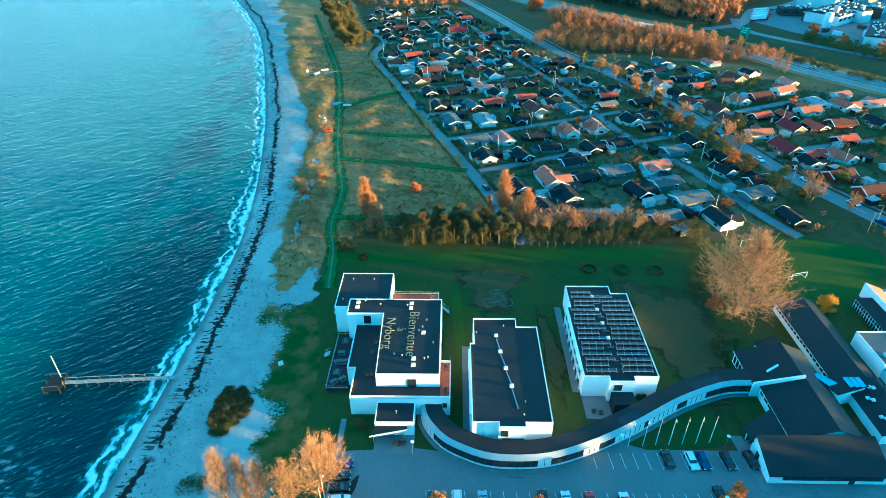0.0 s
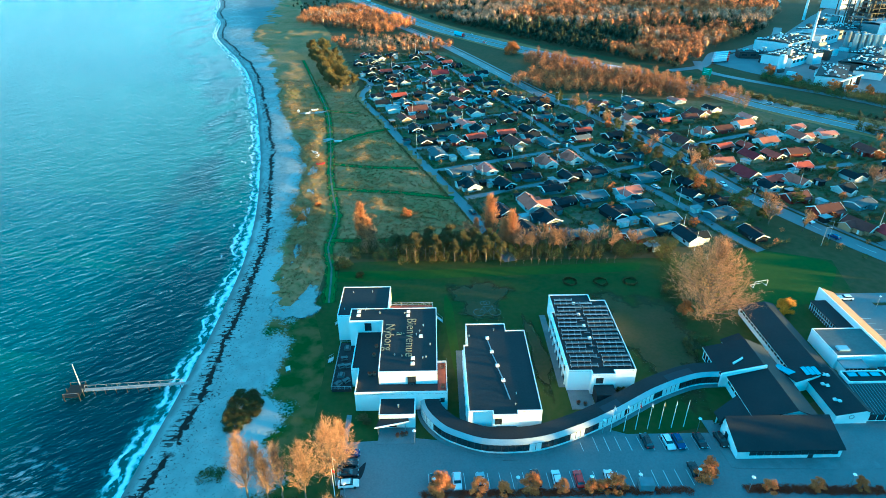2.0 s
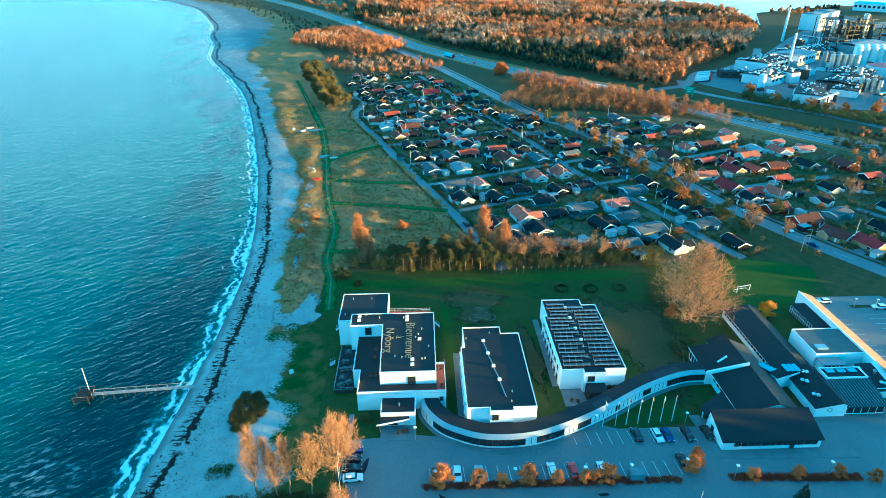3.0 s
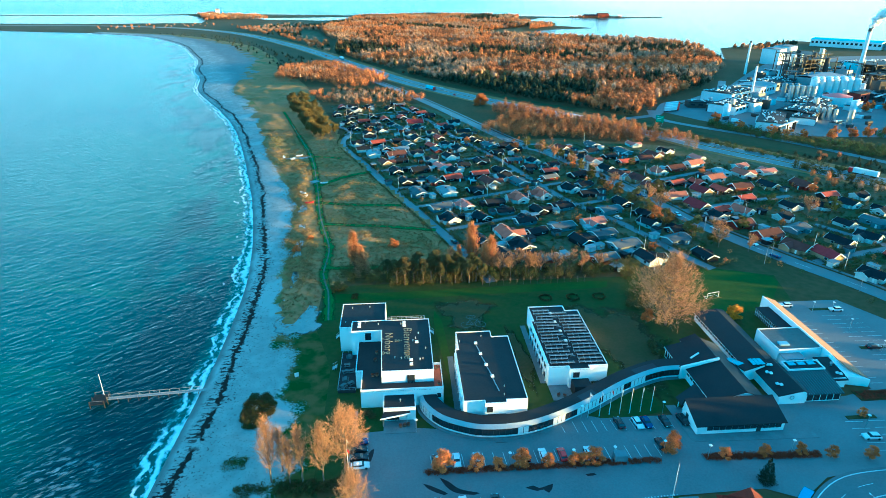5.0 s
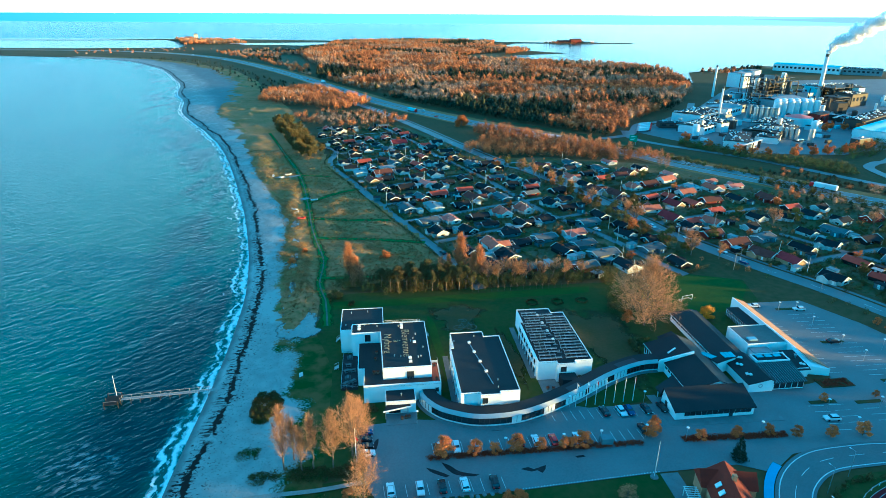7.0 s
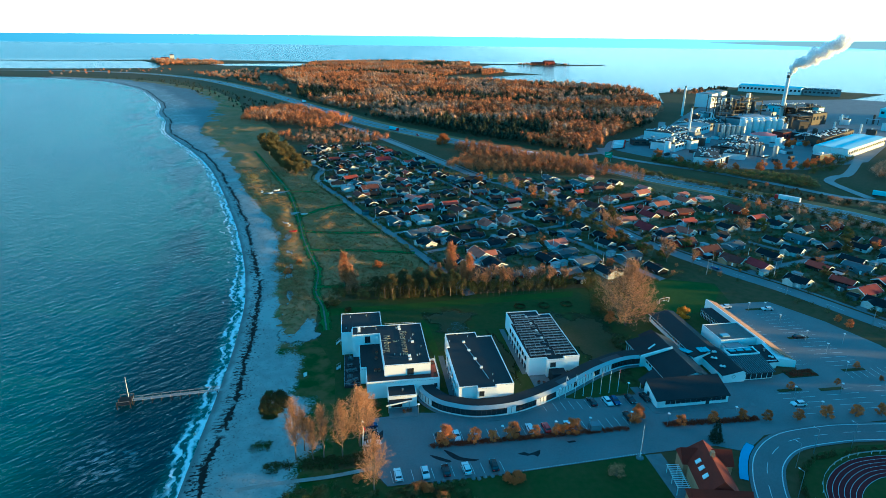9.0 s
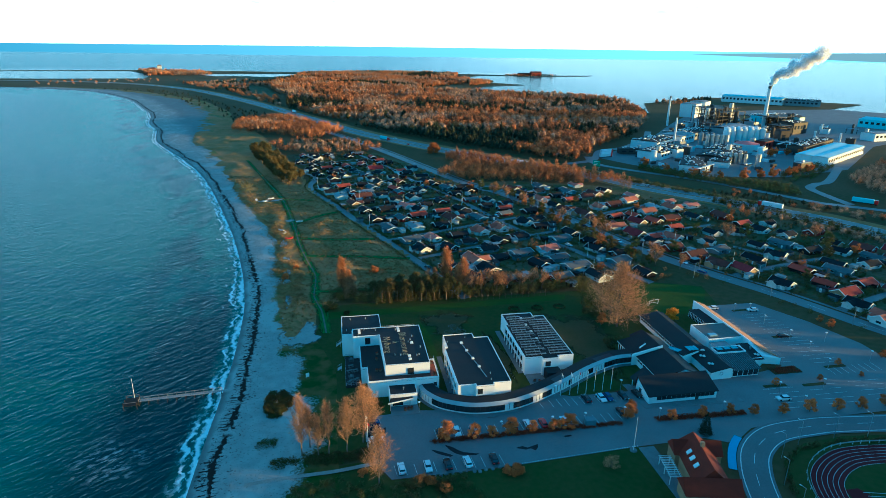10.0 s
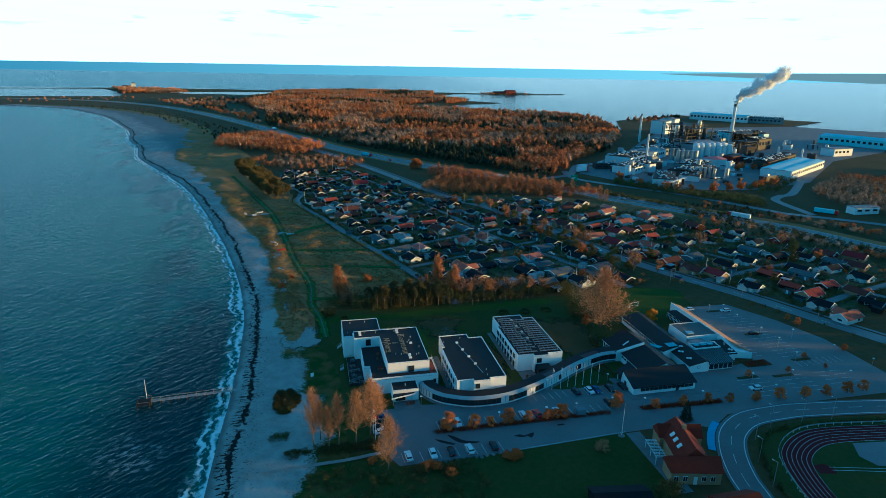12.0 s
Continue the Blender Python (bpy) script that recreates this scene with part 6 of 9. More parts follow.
put_all(leafy_tree(20, 12.5, 4.6, "spreading pine, its crown coloured golden as if in low sun", "sunlit_needle", 300, 30, 0.24, 0.30),
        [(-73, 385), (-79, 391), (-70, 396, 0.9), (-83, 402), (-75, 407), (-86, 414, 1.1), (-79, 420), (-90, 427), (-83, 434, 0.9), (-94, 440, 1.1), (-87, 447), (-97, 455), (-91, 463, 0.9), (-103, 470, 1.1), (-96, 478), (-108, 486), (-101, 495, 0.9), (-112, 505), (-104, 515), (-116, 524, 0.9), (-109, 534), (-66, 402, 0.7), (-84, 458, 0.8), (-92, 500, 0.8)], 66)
put_all(leafy_tree(16, 10.0, 2.5, "slender pine with a bare trunk and a ragged crown", "needle", 330, 26, 0.13, 0.46),
        [(-20, 154), (-17, 152.5), (-13.5, 155), (-10, 152.8), (-7, 155.5), (-3.5, 152.6), (-1, 154.8), (2, 152.4, 0.85), (4.6, 154), (7.2, 152.2, 0.9), (10, 153.2), (12.4, 152.4, 0.8), (-23.5, 156, 0.9), (-12, 158), (-5, 159), (3, 158.5), (9, 158, 1.1), (-17, 159)], 61)
put_all(twig_tree(17, 11.0, 3.6, 0.12, "round bare tree with twigs tinted orange as if sunlit", 40, 9, 22, 0.9, 0.022), [(17.5, 161.5), (1.2, 164, 0.85), (4.8, 165.5, 0.75), (-31.5, 160, 0.6), (-34.5, 158.5, 0.55)], 62, 0.95, 1.05)
put_all(leafy_tree(18, 3.0, 3.0, "round olive bush on the lawn's corner", "hedge", 300, 26, 0.12, 0.06, "bush", "bush"), [(-41.5, 149.5), (-35, 143.5, 0.45), (-20.5, 41.6, 0.7), (-13.6, 39.4, 0.8)], 63)
put_all(leafy_tree(19, 2.4, 1.8, "low orange bush beside the car park", "orange_leaf", 220, 20, 0.10, 0.06, "bush", "bush"), [(-19, 42.2), (-16.5, 41.8, 0.9), (-13.2, 38.6), (3.6, 42.4, 0.8), (5.8, 42.0), (-33, 47.5, 0.7)], 64)
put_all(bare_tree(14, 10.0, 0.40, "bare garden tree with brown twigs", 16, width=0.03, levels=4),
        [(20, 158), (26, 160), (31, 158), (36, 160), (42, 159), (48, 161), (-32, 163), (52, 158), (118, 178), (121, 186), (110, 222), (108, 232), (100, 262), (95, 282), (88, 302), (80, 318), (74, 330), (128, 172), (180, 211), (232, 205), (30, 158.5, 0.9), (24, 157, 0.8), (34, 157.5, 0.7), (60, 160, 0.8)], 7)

def keep_clear(x, y, lane=2.6, house=0.0):
    """True where a plant stands clear of the lanes and, if asked, of the houses."""
    ok = np.ones(len(x), bool)
    pts = [(p.x, p.y, lane) for line in LANES for p in line] + [(p.x, p.y, lane + 2) for p in MAIN]
    if house:
        pts += [(a, b, house) for t in (COTTAGES_SOUTH, COTTAGES_MID, COTTAGES_NORTH, SUBURB_WEST, SUBURB_EAST) for a, b, k in rows_of(t)] + [(a, b, house) for a, b, k in EXTRA]
    for a, b, r in pts:
        ok &= (x - a) ** 2 + (y - b) ** 2 > r * r
    return ok


def scrub(name, outline, n, h, mat, label, seed, per=110, size=0.15, r=(0.8, 1.6), clear=False, lift=False):
    """A thicket: leaf clumps of uneven height strewn over an outline."""
    rng = np.random.default_rng(seed)
    xs, ys = [p[0] for p in outline], [p[1] for p in outline]
    x, y = rng.uniform(min(xs), max(xs), n * 6), rng.uniform(min(ys), max(ys), n * 6)
    ok = in_poly(x, y, outline)
    if clear:
        ok &= keep_clear(x, y, 2.8, 4.6)
    x, y = x[ok][:n], y[ok][:n]
    hh = h * rng.uniform(0.45, 1.0, len(x))
    rad = rng.uniform(*r, len(x))
    up = dune_height(x, y) if lift else 0.0
    V, F = cloud(rng, np.stack([x, y, hh * 0.5 + up], 1), np.stack([rad, rad, hh * 0.55], 1), per, size, 0.4)
    V[:, 2] = np.maximum(V[:, 2], 0.02)
    return tagged(mesh_arrays(name, V, F, M[mat], None), label, name.replace("_", " "), kind="stuff")


scrub("hedge_belt", [(-42, 156), (-20, 150.5), (10, 151.5), (75, 154), (75, 163), (30, 163), (-42, 166)], 560, 5.5, "hedge", "dense dark hedge and scrub behind the lawn", 1)
scrub("hedge_belt", [(72, 154), (75, 140), (68, 128), (64, 124), (60, 130), (66, 145), (66, 155)], 110, 5.0, "hedge", "scrub beside the lawn under the big tree", 2)
scrub("beach_shrubs", [(-59.6, 89.3), (-55.3, 88.8), (-52.4, 85.3), (-52.5, 81.2), (-54, 78.1), (-56.2, 75.3), (-58.8, 75.7), (-60.5, 78.8), (-60.7, 84.4)], 420, 1.7, "hedge", "dense dark oval thicket on the sand", 3, 110, 0.11, (0.5, 0.9))
scrub("beach_shrubs", [(-61, 62), (-56, 62), (-56, 65), (-61, 65)], 20, 1.0, "hedge", "low thicket on the sand", 4)
scrub("beach_shrubs", [(-56, 53), (-50, 53), (-50, 57), (-56, 57)], 24, 1.2, "hedge", "low thicket on the sand", 5)
scrub("brush", [(-47, 53), (-30, 53), (-30, 57), (-47, 57)], 70, 1.3, "hedge", "dark brush under the bare trees", 6)
scrub("brush", [(-52, 20), (-8, 20), (-3, 38), (-8, 43), (-26, 43.5), (-40, 47), (-50, 46)], 260, 1.2, "hedge", "wild scrub beside the car park", 7)
scrub("beech_hedge", [(-14, 57), (42, 57), (42, 58.3), (-14, 58.3)], 520, 1.0, "beech", "rust-brown beech hedge along the car park", 8, 60, 0.09, (0.5, 0.8))
scrub("beech_hedge", [(53, 57.0), (81, 55.8), (81, 57.4), (53, 58.6)], 380, 1.1, "beech", "rust-brown beech hedge along the car park", 9, 60, 0.09, (0.5, 0.8))
scrub("beech_hedge", [(105.8, 75.3), (115.6, 75.3), (115.6, 78.9), (105.8, 78.9)], 130, 0.9, "beech", "square rust-brown hedge bed", 10, 60, 0.09, (0.5, 0.8))
for k, (a, b, off) in enumerate(((20, 62, 6.5), (20, 62, -11), (30, 75, 9.5), (4, 20, 6.5))):
    line = MAIN[a:b]
    A, B = side(line, off), side(line, off + 2)
    scrub("road_hedge", [tuple(p) for p in A] + [tuple(p) for p in B[::-1]], 170, 2.8, "hedge", "ragged hedge along the road", 20 + k)
# garden hedges and shrubs between the cottages
scrub("garden_shrubs", [(5, 170), (100, 165), (118, 205), (104, 255), (72, 335), (30, 440), (-15, 520), (-70, 510), (-62, 440), (-50, 350), (-8, 232)], 1700, 1.9, "hedge", "hedges and shrubs in the cottage gardens", 30, 60, 0.17, (0.7, 1.5), True)
scrub("garden_shrubs", [(128, 205), (150, 165), (178, 105), (250, 110), (262, 200), (200, 300), (130, 345), (100, 335)], 1600, 2.1, "hedge", "hedges and shrubs in the suburban gardens", 31, 60, 0.17, (0.7, 1.6), True)
scrub("garden_shrubs", [(5, 170), (100, 165), (250, 110), (262, 200), (130, 345), (30, 440), (-15, 520), (-70, 510), (-50, 350), (-8, 232)], 330, 3.6, "orange_leaf", "autumn shrubs in the gardens", 32, 80, 0.16, (0.8, 1.5), True)


def garden_hedges(seed):
    """Clipped hedges round the garden plots, along the lanes and across between them."""
    rng = np.random.default_rng(seed)
    P = []
    for line in LANES:
        for off in (-3.3, 3.3):
            row = side(line, off)
            for p, q in zip(row, row[1:]):
                if rng.random() < 0.8:
                    P += [p.lerp(q, u) for u in np.arange(0, 1, 0.9 / max(0.9, (q - p).length))]
    for t in (COTTAGES_SOUTH, COTTAGES_MID, COTTAGES_NORTH, SUBURB_WEST, SUBURB_EAST):
        for x, y, k in rows_of(t):
            for turn in rng.choice((0, 90, 180, 270), 2, False):
                a = radians(22 + turn)
                d, e = Vector((math.cos(a), math.sin(a))), Vector((-math.sin(a), math.cos(a)))
                P += [Vector((x, y)) + d * 8.6 + e * u for u in np.arange(-9, 9, 0.9)]
    x, y = np.array([p.x for p in P]), np.array([p.y for p in P])
    ok = keep_clear(x, y, 2.5, 5.2)
    x, y = x[ok] + rng.normal(size=ok.sum()) * 0.12, y[ok] + rng.normal(size=ok.sum()) * 0.12
    h = 1.5 + 0.5 * np.sin(x * 0.21 + y * 0.13) + rng.uniform(-0.15, 0.15, len(x))
    V, F = cloud(rng, np.stack([x, y, h * 0.5], 1), np.stack([np.full(len(x), 0.6)] * 2 + [h * 0.52], 1), 34, 0.16, 0.5)
    V[:, 2] = np.maximum(V[:, 2], 0.02)
    tagged(mesh_arrays("garden_hedges", V, F, M["hedge"]), "clipped brown and green hedges round the garden plots", "hedge", kind="stuff")


garden_hedges(44)
scrub("dune_grass", [(-56, 112), (-50, 122), (-46, 150), (-38, 160), (6, 172), (2, 192), (-12, 232), (-27, 273), (-42, 318), (-55, 350), (-62, 375), (-66, 420), (-128, 420), (-104, 340), (-82, 262), (-73, 220), (-69, 180)], 5200, 0.5, "tuft", "rough tufts of brown and green dune grass", 61, 12, 0.22, (0.4, 1.3), False, True)


def core_shape():
    """Twelve corners and twenty faces of a rough round body."""
    bm = bmesh.new()
    bmesh.ops.create_icosphere(bm, subdivisions=1, radius=1)
    bm.verts.index_update()
    V, F = np.array([v.co[:] for v in bm.verts]), np.array([[v.index for v in f.verts] for f in bm.faces])
    bm.free()
    return V, F


CORE = core_shape()


def woods(name, outline, spacing, h, label, seed, dark=0.3, size=1.0, per=26, pale=0.06, body=0.56):
    """Far wood: a crown of fine upright shoots for each tree, brown and dark stands, tops of uneven height."""
    rng = np.random.default_rng(seed)
    xs, ys = np.array([p[0] for p in outline]), np.array([p[1] for p in outline])
    gx, gy = np.meshgrid(np.arange(xs.min(), xs.max(), spacing), np.arange(ys.min(), ys.max(), spacing))
    x, y = gx.ravel() + rng.uniform(-0.5, 0.5, gx.size) * spacing, gy.ravel() + rng.uniform(-0.5, 0.5, gx.size) * spacing
    ok = in_poly(x, y, outline)
    for clearing in ([(160, 1405), (236, 1500), (330, 1580), (275, 1320), (195, 1290)], [(-247, 1508), (-195, 1460), (-140, 1160), (-210, 1230)]):
        ok &= ~in_poly(x, y, clearing)
    gap = np.array([noise.noise(Vector((a * 0.022, b * 0.022, 8.0))) for a, b in zip(x, y)])
    ok &= gap > -0.42
    x, y = x[ok], y[ok]
    stand = np.array([noise.noise(Vector((a * 0.006, b * 0.006, 3.0))) for a, b in zip(x, y)]) + rng.normal(size=len(x)) * 0.14
    swell = np.array([noise.noise(Vector((a * 0.02, b * 0.02, 5.0))) for a, b in zip(x, y)])
    hh = h * (0.86 + 0.28 * swell) * rng.uniform(0.62, 1.16, len(x))
    wide = min(spacing, h * 0.75) * rng.uniform(0.38, 0.66, len(x))
    grove = np.array([noise.noise(Vector((a * 0.011, b * 0.011, 12.0))) for a, b in zip(x, y)]) + rng.normal(size=len(x)) * 0.1
    bare = (grove > pale) & (stand > dark - 0.5)
    for mat, pick, words in (("wood_brown", (stand > dark - 0.5) & ~bare, "autumn brown"), ("wood_pale", bare, "bare grey-brown"), ("wood_dark", stand <= dark - 0.5, "dark green")):
        if pick.sum() < 3:
            continue
        k = pick.sum()
        c = np.stack([x, y, hh * 0.56], 1)[pick]
        r = np.stack([wide, wide, hh * 0.44], 1)[pick]
        V, F = cloud(rng, c, r, per, size, 0.5, 0.2 if mat == "wood_dark" else 0.9, 0.6 if mat != "wood_pale" else 0.3)
        core, cf = CORE
        cv = (core[None] * r[:, None] * body * rng.uniform(0.85, 1.12, (k, 12, 1)) + c[:, None]).reshape(-1, 3)
        if mat == "wood_dark":  # conifers taper to a point
            top = np.repeat(np.repeat(hh[pick], per), 3)
            centre = np.repeat(np.repeat(c[:, :2], per, 0), 3, 0)
            V[:, :2] = centre + (V[:, :2] - centre) * np.clip(1.25 - V[:, 2] / top, 0.08, 1.0)[:, None]
            top, centre = np.repeat(hh[pick], 12), np.repeat(c[:, :2], 12, 0)
            cv[:, :2] = centre + (cv[:, :2] - centre) * np.clip(1.25 - cv[:, 2] / top, 0.08, 1.0)[:, None]
        F = np.concatenate([F, (cf[None] + 12 * np.arange(k)[:, None, None]).reshape(-1, 3) + len(V)])
        V = np.concatenate([V, cv])
        V[:, 2] = np.maximum(V[:, 2], 0.05)
        tagged(mesh_arrays(name, V, F, M[mat]), words + " " + label, "wood", kind="stuff")


WOOD = [(-115, 945), (-62, 842), (-5, 728), (45, 632), (86, 570), (125, 515), (165, 470), (188, 450), (206, 470), (226, 512), (250, 530), (330, 615), (425, 760), (465, 862), (505, 1010), (480, 1115), (350, 1220), (258, 1270), (200, 1318), (310, 1480), (410, 1620), (330, 1790), (400, 2100), (110, 2240),
        (-150, 2080), (-150, 1890), (-200, 1700), (-230, 1450), (-130, 1180)]
woods("wood", WOOD, 8.5, 15, "wood along the motorway", 1, 0.30, 0.62, 190)
woods("wood", [(-15, 715), (20, 722), (100, 606), (160, 500), (190, 458), (180, 446), (90, 560), (40, 640)], 7, 11, "stand along the motorway", 15, 1.6, 0.6, 90)
woods("wood", [(42, 395), (60, 385), (110, 368), (182, 352), (186, 362), (150, 410), (118, 446), (80, 490), (62, 480), (72, 440)], 4.6, 10.5, "tree belt beside the motorway", 2, -0.2, 0.24, 330, 0.5, 0.36)
woods("wood", [(-160, 680), (-60, 610), (-25, 650), (-70, 760), (-120, 830), (-165, 760)], 6, 12, "tree belt by the campsite", 3, -0.1, 0.30, 260, 0.2, 0.42)
woods("wood", [(-75, 515), (-5, 520), (10, 540), (-30, 590), (-75, 590), (-110, 560)], 6, 9, "trees north of the cottages", 4, 0.0, 0.26, 240, 0.2, 0.42)
woods("wood", [(-420, 1560), (-300, 1700), (-200, 1650), (-215, 1400), (-150, 1150), (-120, 960), (-150, 1000), (-185, 1120), (-260, 1290)], 15, 11, "scattered grove beside the motorway", 51, 0.1, 0.7, 110)
woods("wood", [(-250, 960), (-330, 1130), (-420, 1290), (-560, 1380), (-540, 1405), (-380, 1330), (-290, 1170), (-205, 990)], 17, 6, "scattered scrub behind the beach", 52, 1.3, 0.45, 90)
woods("wood", [(-170, 760), (-130, 850), (-190, 990), (-225, 950), (-200, 840)], 14, 6, "scattered scrub behind the dunes", 53, 1.3, 0.5, 100)
woods("wood", [(-700, 1500), (-560, 1600), (-440, 1700), (-480, 1790), (-640, 1740), (-800, 1640)], 36, 7, "scattered trees by the causeway", 54, 0.1, 0.6, 110)
woods("wood", [(-600, 1960), (-420, 2000), (-480, 2150), (-640, 2240), (-720, 2260)], 12, 14, "wood on the headland", 5, -0.2, 2.0)
woods("wood", [(560, 1010), (760, 1110), (700, 1040), (600, 980)], 12, 9, "wood by the harbour", 6, 0.5, 2.0)
woods("wood", [(372, 262), (364, 296), (376, 338), (420, 372), (470, 402), (520, 370), (470, 230)], 5, 9, "scrub wood by the factory road", 7, -0.4, 0.22, 300, -0.25, 0.40)
woods("wood", [(230, 330), (250, 300), (300, 225), (320, 180), (335, 185), (315, 240), (270, 310), (240, 345)], 6, 5, "scrub along the motorway", 8, 0.2, 0.35, 120)
woods("wood", [(225, 275), (262, 218), (285, 160), (275, 155), (250, 210), (215, 265)], 6, 5, "scrub behind the gardens", 9, 0.1, 0.35, 120)

# tussocks over the sunlit dune patches, the warm light put into their colour
for k, (outline, n) in enumerate((([(-64, 150), (-52, 152), (-54, 190), (-60, 212), (-70, 222), (-70, 190)], 420), ([(-68, 226), (-60, 230), (-66, 262), (-78, 290), (-82, 268), (-74, 246)], 260), ([(-44, 200), (-22, 196), (-24, 216), (-46, 236)], 150),
                                  ([(-50, 240), (-30, 240), (-40, 272), (-62, 285)], 150), ([(-32, 172), (2, 178), (-8, 196), (-40, 190)], 170), ([(-90, 300), (-70, 300), (-84, 360), (-110, 350)], 200), ([(-62, 300), (-48, 300), (-58, 350), (-74, 340)], 90))):
    scrub("dune_tussocks", outline, n, 0.5, "sunlit_tuft", "dune grass tussocks coloured as patches in low sun", 90 + k, 110, 0.09, (0.8, 2.6), False, True)
put_all(leafy_tree(15, 3.4, 2.6, "spreading bush with orange leaves in the dunes", "orange_leaf", 240, 26, 0.12, 0.1, "bush", "bush"), [(-21.4, 188.4), (-62, 186, 0.8), (-58, 198, 0.7), (58.4, 510, 2.4)], 8)
# out-of-view tree belts, added to keep the low sun off the roofs
woods("wood", [(186, -160), (215, -160), (226, 58), (200, 60)], 5.6, 21.0, "unseen shade belt added beyond the sports ground", 10, -0.3, 1.0, 70)
woods("wood", [(202, 61), (226, 59), (240, 110), (214, 112)], 5.6, 6.5, "low unseen shade belt added beyond the sports ground", 12, -0.3, 0.6, 70)
woods("wood", [(250, 100), (285, 100), (420, 222), (640, 420), (620, 436), (400, 248), (268, 128)], 7, 9, "unseen shade belt added behind the suburb", 11, -0.3, 0.6, 90)

put_all(leafy_tree(51, 8.5, 3.4, "autumn tree in the verge of the main road", "hedge", 200, 26, 0.17, 0.15),
        [(86, 322), (89, 308), (91, 294), (92.5, 278), (93.4, 262), (98, 247, 0.9), (101, 232, 1.1), (103, 220), (105.4, 203, 1.2), (112, 190), (117, 181, 0.8), (78, 338), (70, 352), (120, 246, 0.7), (138, 196, 0.7), (170, 226, 0.8), (195, 215, 0.9), (214, 176), (226, 190), (180, 150, 0.7), (150, 305, 0.8), (125, 300, 0.7)], 31)
put_all(leafy_tree(52, 7.0, 2.6, "orange autumn tree between the houses", "orange_leaf", 200, 24, 0.15, 0.15),
        [(88, 300, 0.9), (95, 255), (104, 212, 1.1), (114, 195, 0.8), (60, 345), (30, 365, 0.7), (72, 300, 0.6), (50, 255, 0.6), (20, 300, 0.6), (-20, 350, 0.6), (66, 210, 0.6), (160, 280, 0.9), (205, 245, 0.8), (190, 165, 0.8), (235, 180), (60, 190, 0.7), (88, 176, 0.7), (160, 200, 0.6), (-40, 400, 0.6), (-5, 440, 0.7)], 32)

# ---------------------------------------------------------------- the factory
M["factory_white"] = material("white_metal_cladding", (0.72, 0.74, 0.75), (0.6, 0.62, 0.64), 0.5, 0.05, 0.6, 0.02)
M["factory_grey"] = material("grey_metal_cladding", (0.25, 0.27, 0.29), (0.18, 0.19, 0.21), 0.55, 0.05, 0.6, 0.02)
M["factory_dark"] = material("dark_plant_steel", (0.05, 0.05, 0.055), (0.09, 0.07, 0.05), 0.6, 0.1, 1, 0.05)
M["factory_blue"] = material("pale_blue_cladding", (0.38, 0.58, 0.66), (0.44, 0.64, 0.72), 0.5, 0.05, 0.6, 0.02)


rf0 = random.Random(29)


def shed(x, y, w, d, h, rz, wall, roof, label):
    ob = thing("factory_hall", x, y, 0.0, rz, label, "factory hall", "factory halls")
    part("wall", boxm(-w / 2, w / 2, -d / 2, d / 2, 0, h), M[wall], ob)
    bm = bmesh.new()
    q = [(-d / 2 - 0.3, h), (0, h + d * 0.05), (d / 2 + 0.3, h), (d / 2 + 0.3, h + 0.3), (0, h + d * 0.05 + 0.3), (-d / 2 - 0.3, h + 0.3)]
    a, b = [bm.verts.new((-w / 2 - 0.3, u, z)) for u, z in q], [bm.verts.new((w / 2 + 0.3, u, z)) for u, z in q]
    bm.faces.new(a), bm.faces.new(b[::-1])
    for i in range(6):
        bm.faces.new((a[i], b[i], b[(i + 1) % 6], a[(i + 1) % 6]))
    bmesh.ops.recalc_face_normals(bm, faces=bm.faces)
    part("roof", bm, M[roof], ob)
    if roof.startswith("felt") and w * d > 250:
        bm = bmesh.new()
        for i in range(int(w * d / 26)):
            x_, y_ = rf0.uniform(-w / 2 + 1, w / 2 - 1), rf0.uniform(-d / 2 + 1, d / 2 - 1)
            z_, a_, b_ = h + (d / 2 - abs(y_)) * 0.1 + 0.29, rf0.uniform(0.3, 1.1), rf0.uniform(0.3, 0.9)
            box(bm, x_ - a_, x_ + a_, y_ - b_, y_ + b_, z_ - 0.2, z_ + rf0.uniform(0.3, 1.2))
        tagged(part("rooftop_clutter", bm, M["factory_white"], ob), "pale rooftop fans and ducts", kind="stuff")
    for i in range(int(w // 7)):
        part("window", boxm(-w / 2 + 2 + i * 7, -w / 2 + 6 + i * 7, -d / 2 - 0.1, -d / 2 + 0.1, h * 0.45, h * 0.75), M["glass"], ob)
    return ob


def silo(x, y, r, h, mat, label, top=None):
    ob = thing("silo", x, y, 0.1, 0, label, "silo", "factory silos")
    part("shell", cylinder(bmesh.new(), 0, 0, 0, h, r, n=20), M[mat], ob)
    part("cap", cylinder(bmesh.new(), 0, 0, h + 0.005, h + min(2.2, r * 0.3), r, r * 0.15, 20), M[top or mat], ob)
    return ob


def chimney(x, y, h, r, label, top="factory_dark"):
    ob = thing("chimney", x, y, 0.0, 0, label, "chimney", "factory chimneys")
    part("shaft", cylinder(bmesh.new(), 0, 0, 0, h * 0.94, r * 1.3, r, 16), M["factory_white"], ob)
    part("tip", cylinder(bmesh.new(), 0, 0, h * 0.94 + 0.01, h, r * 1.05, r * 1.0, 16), M[top], ob)
    return ob


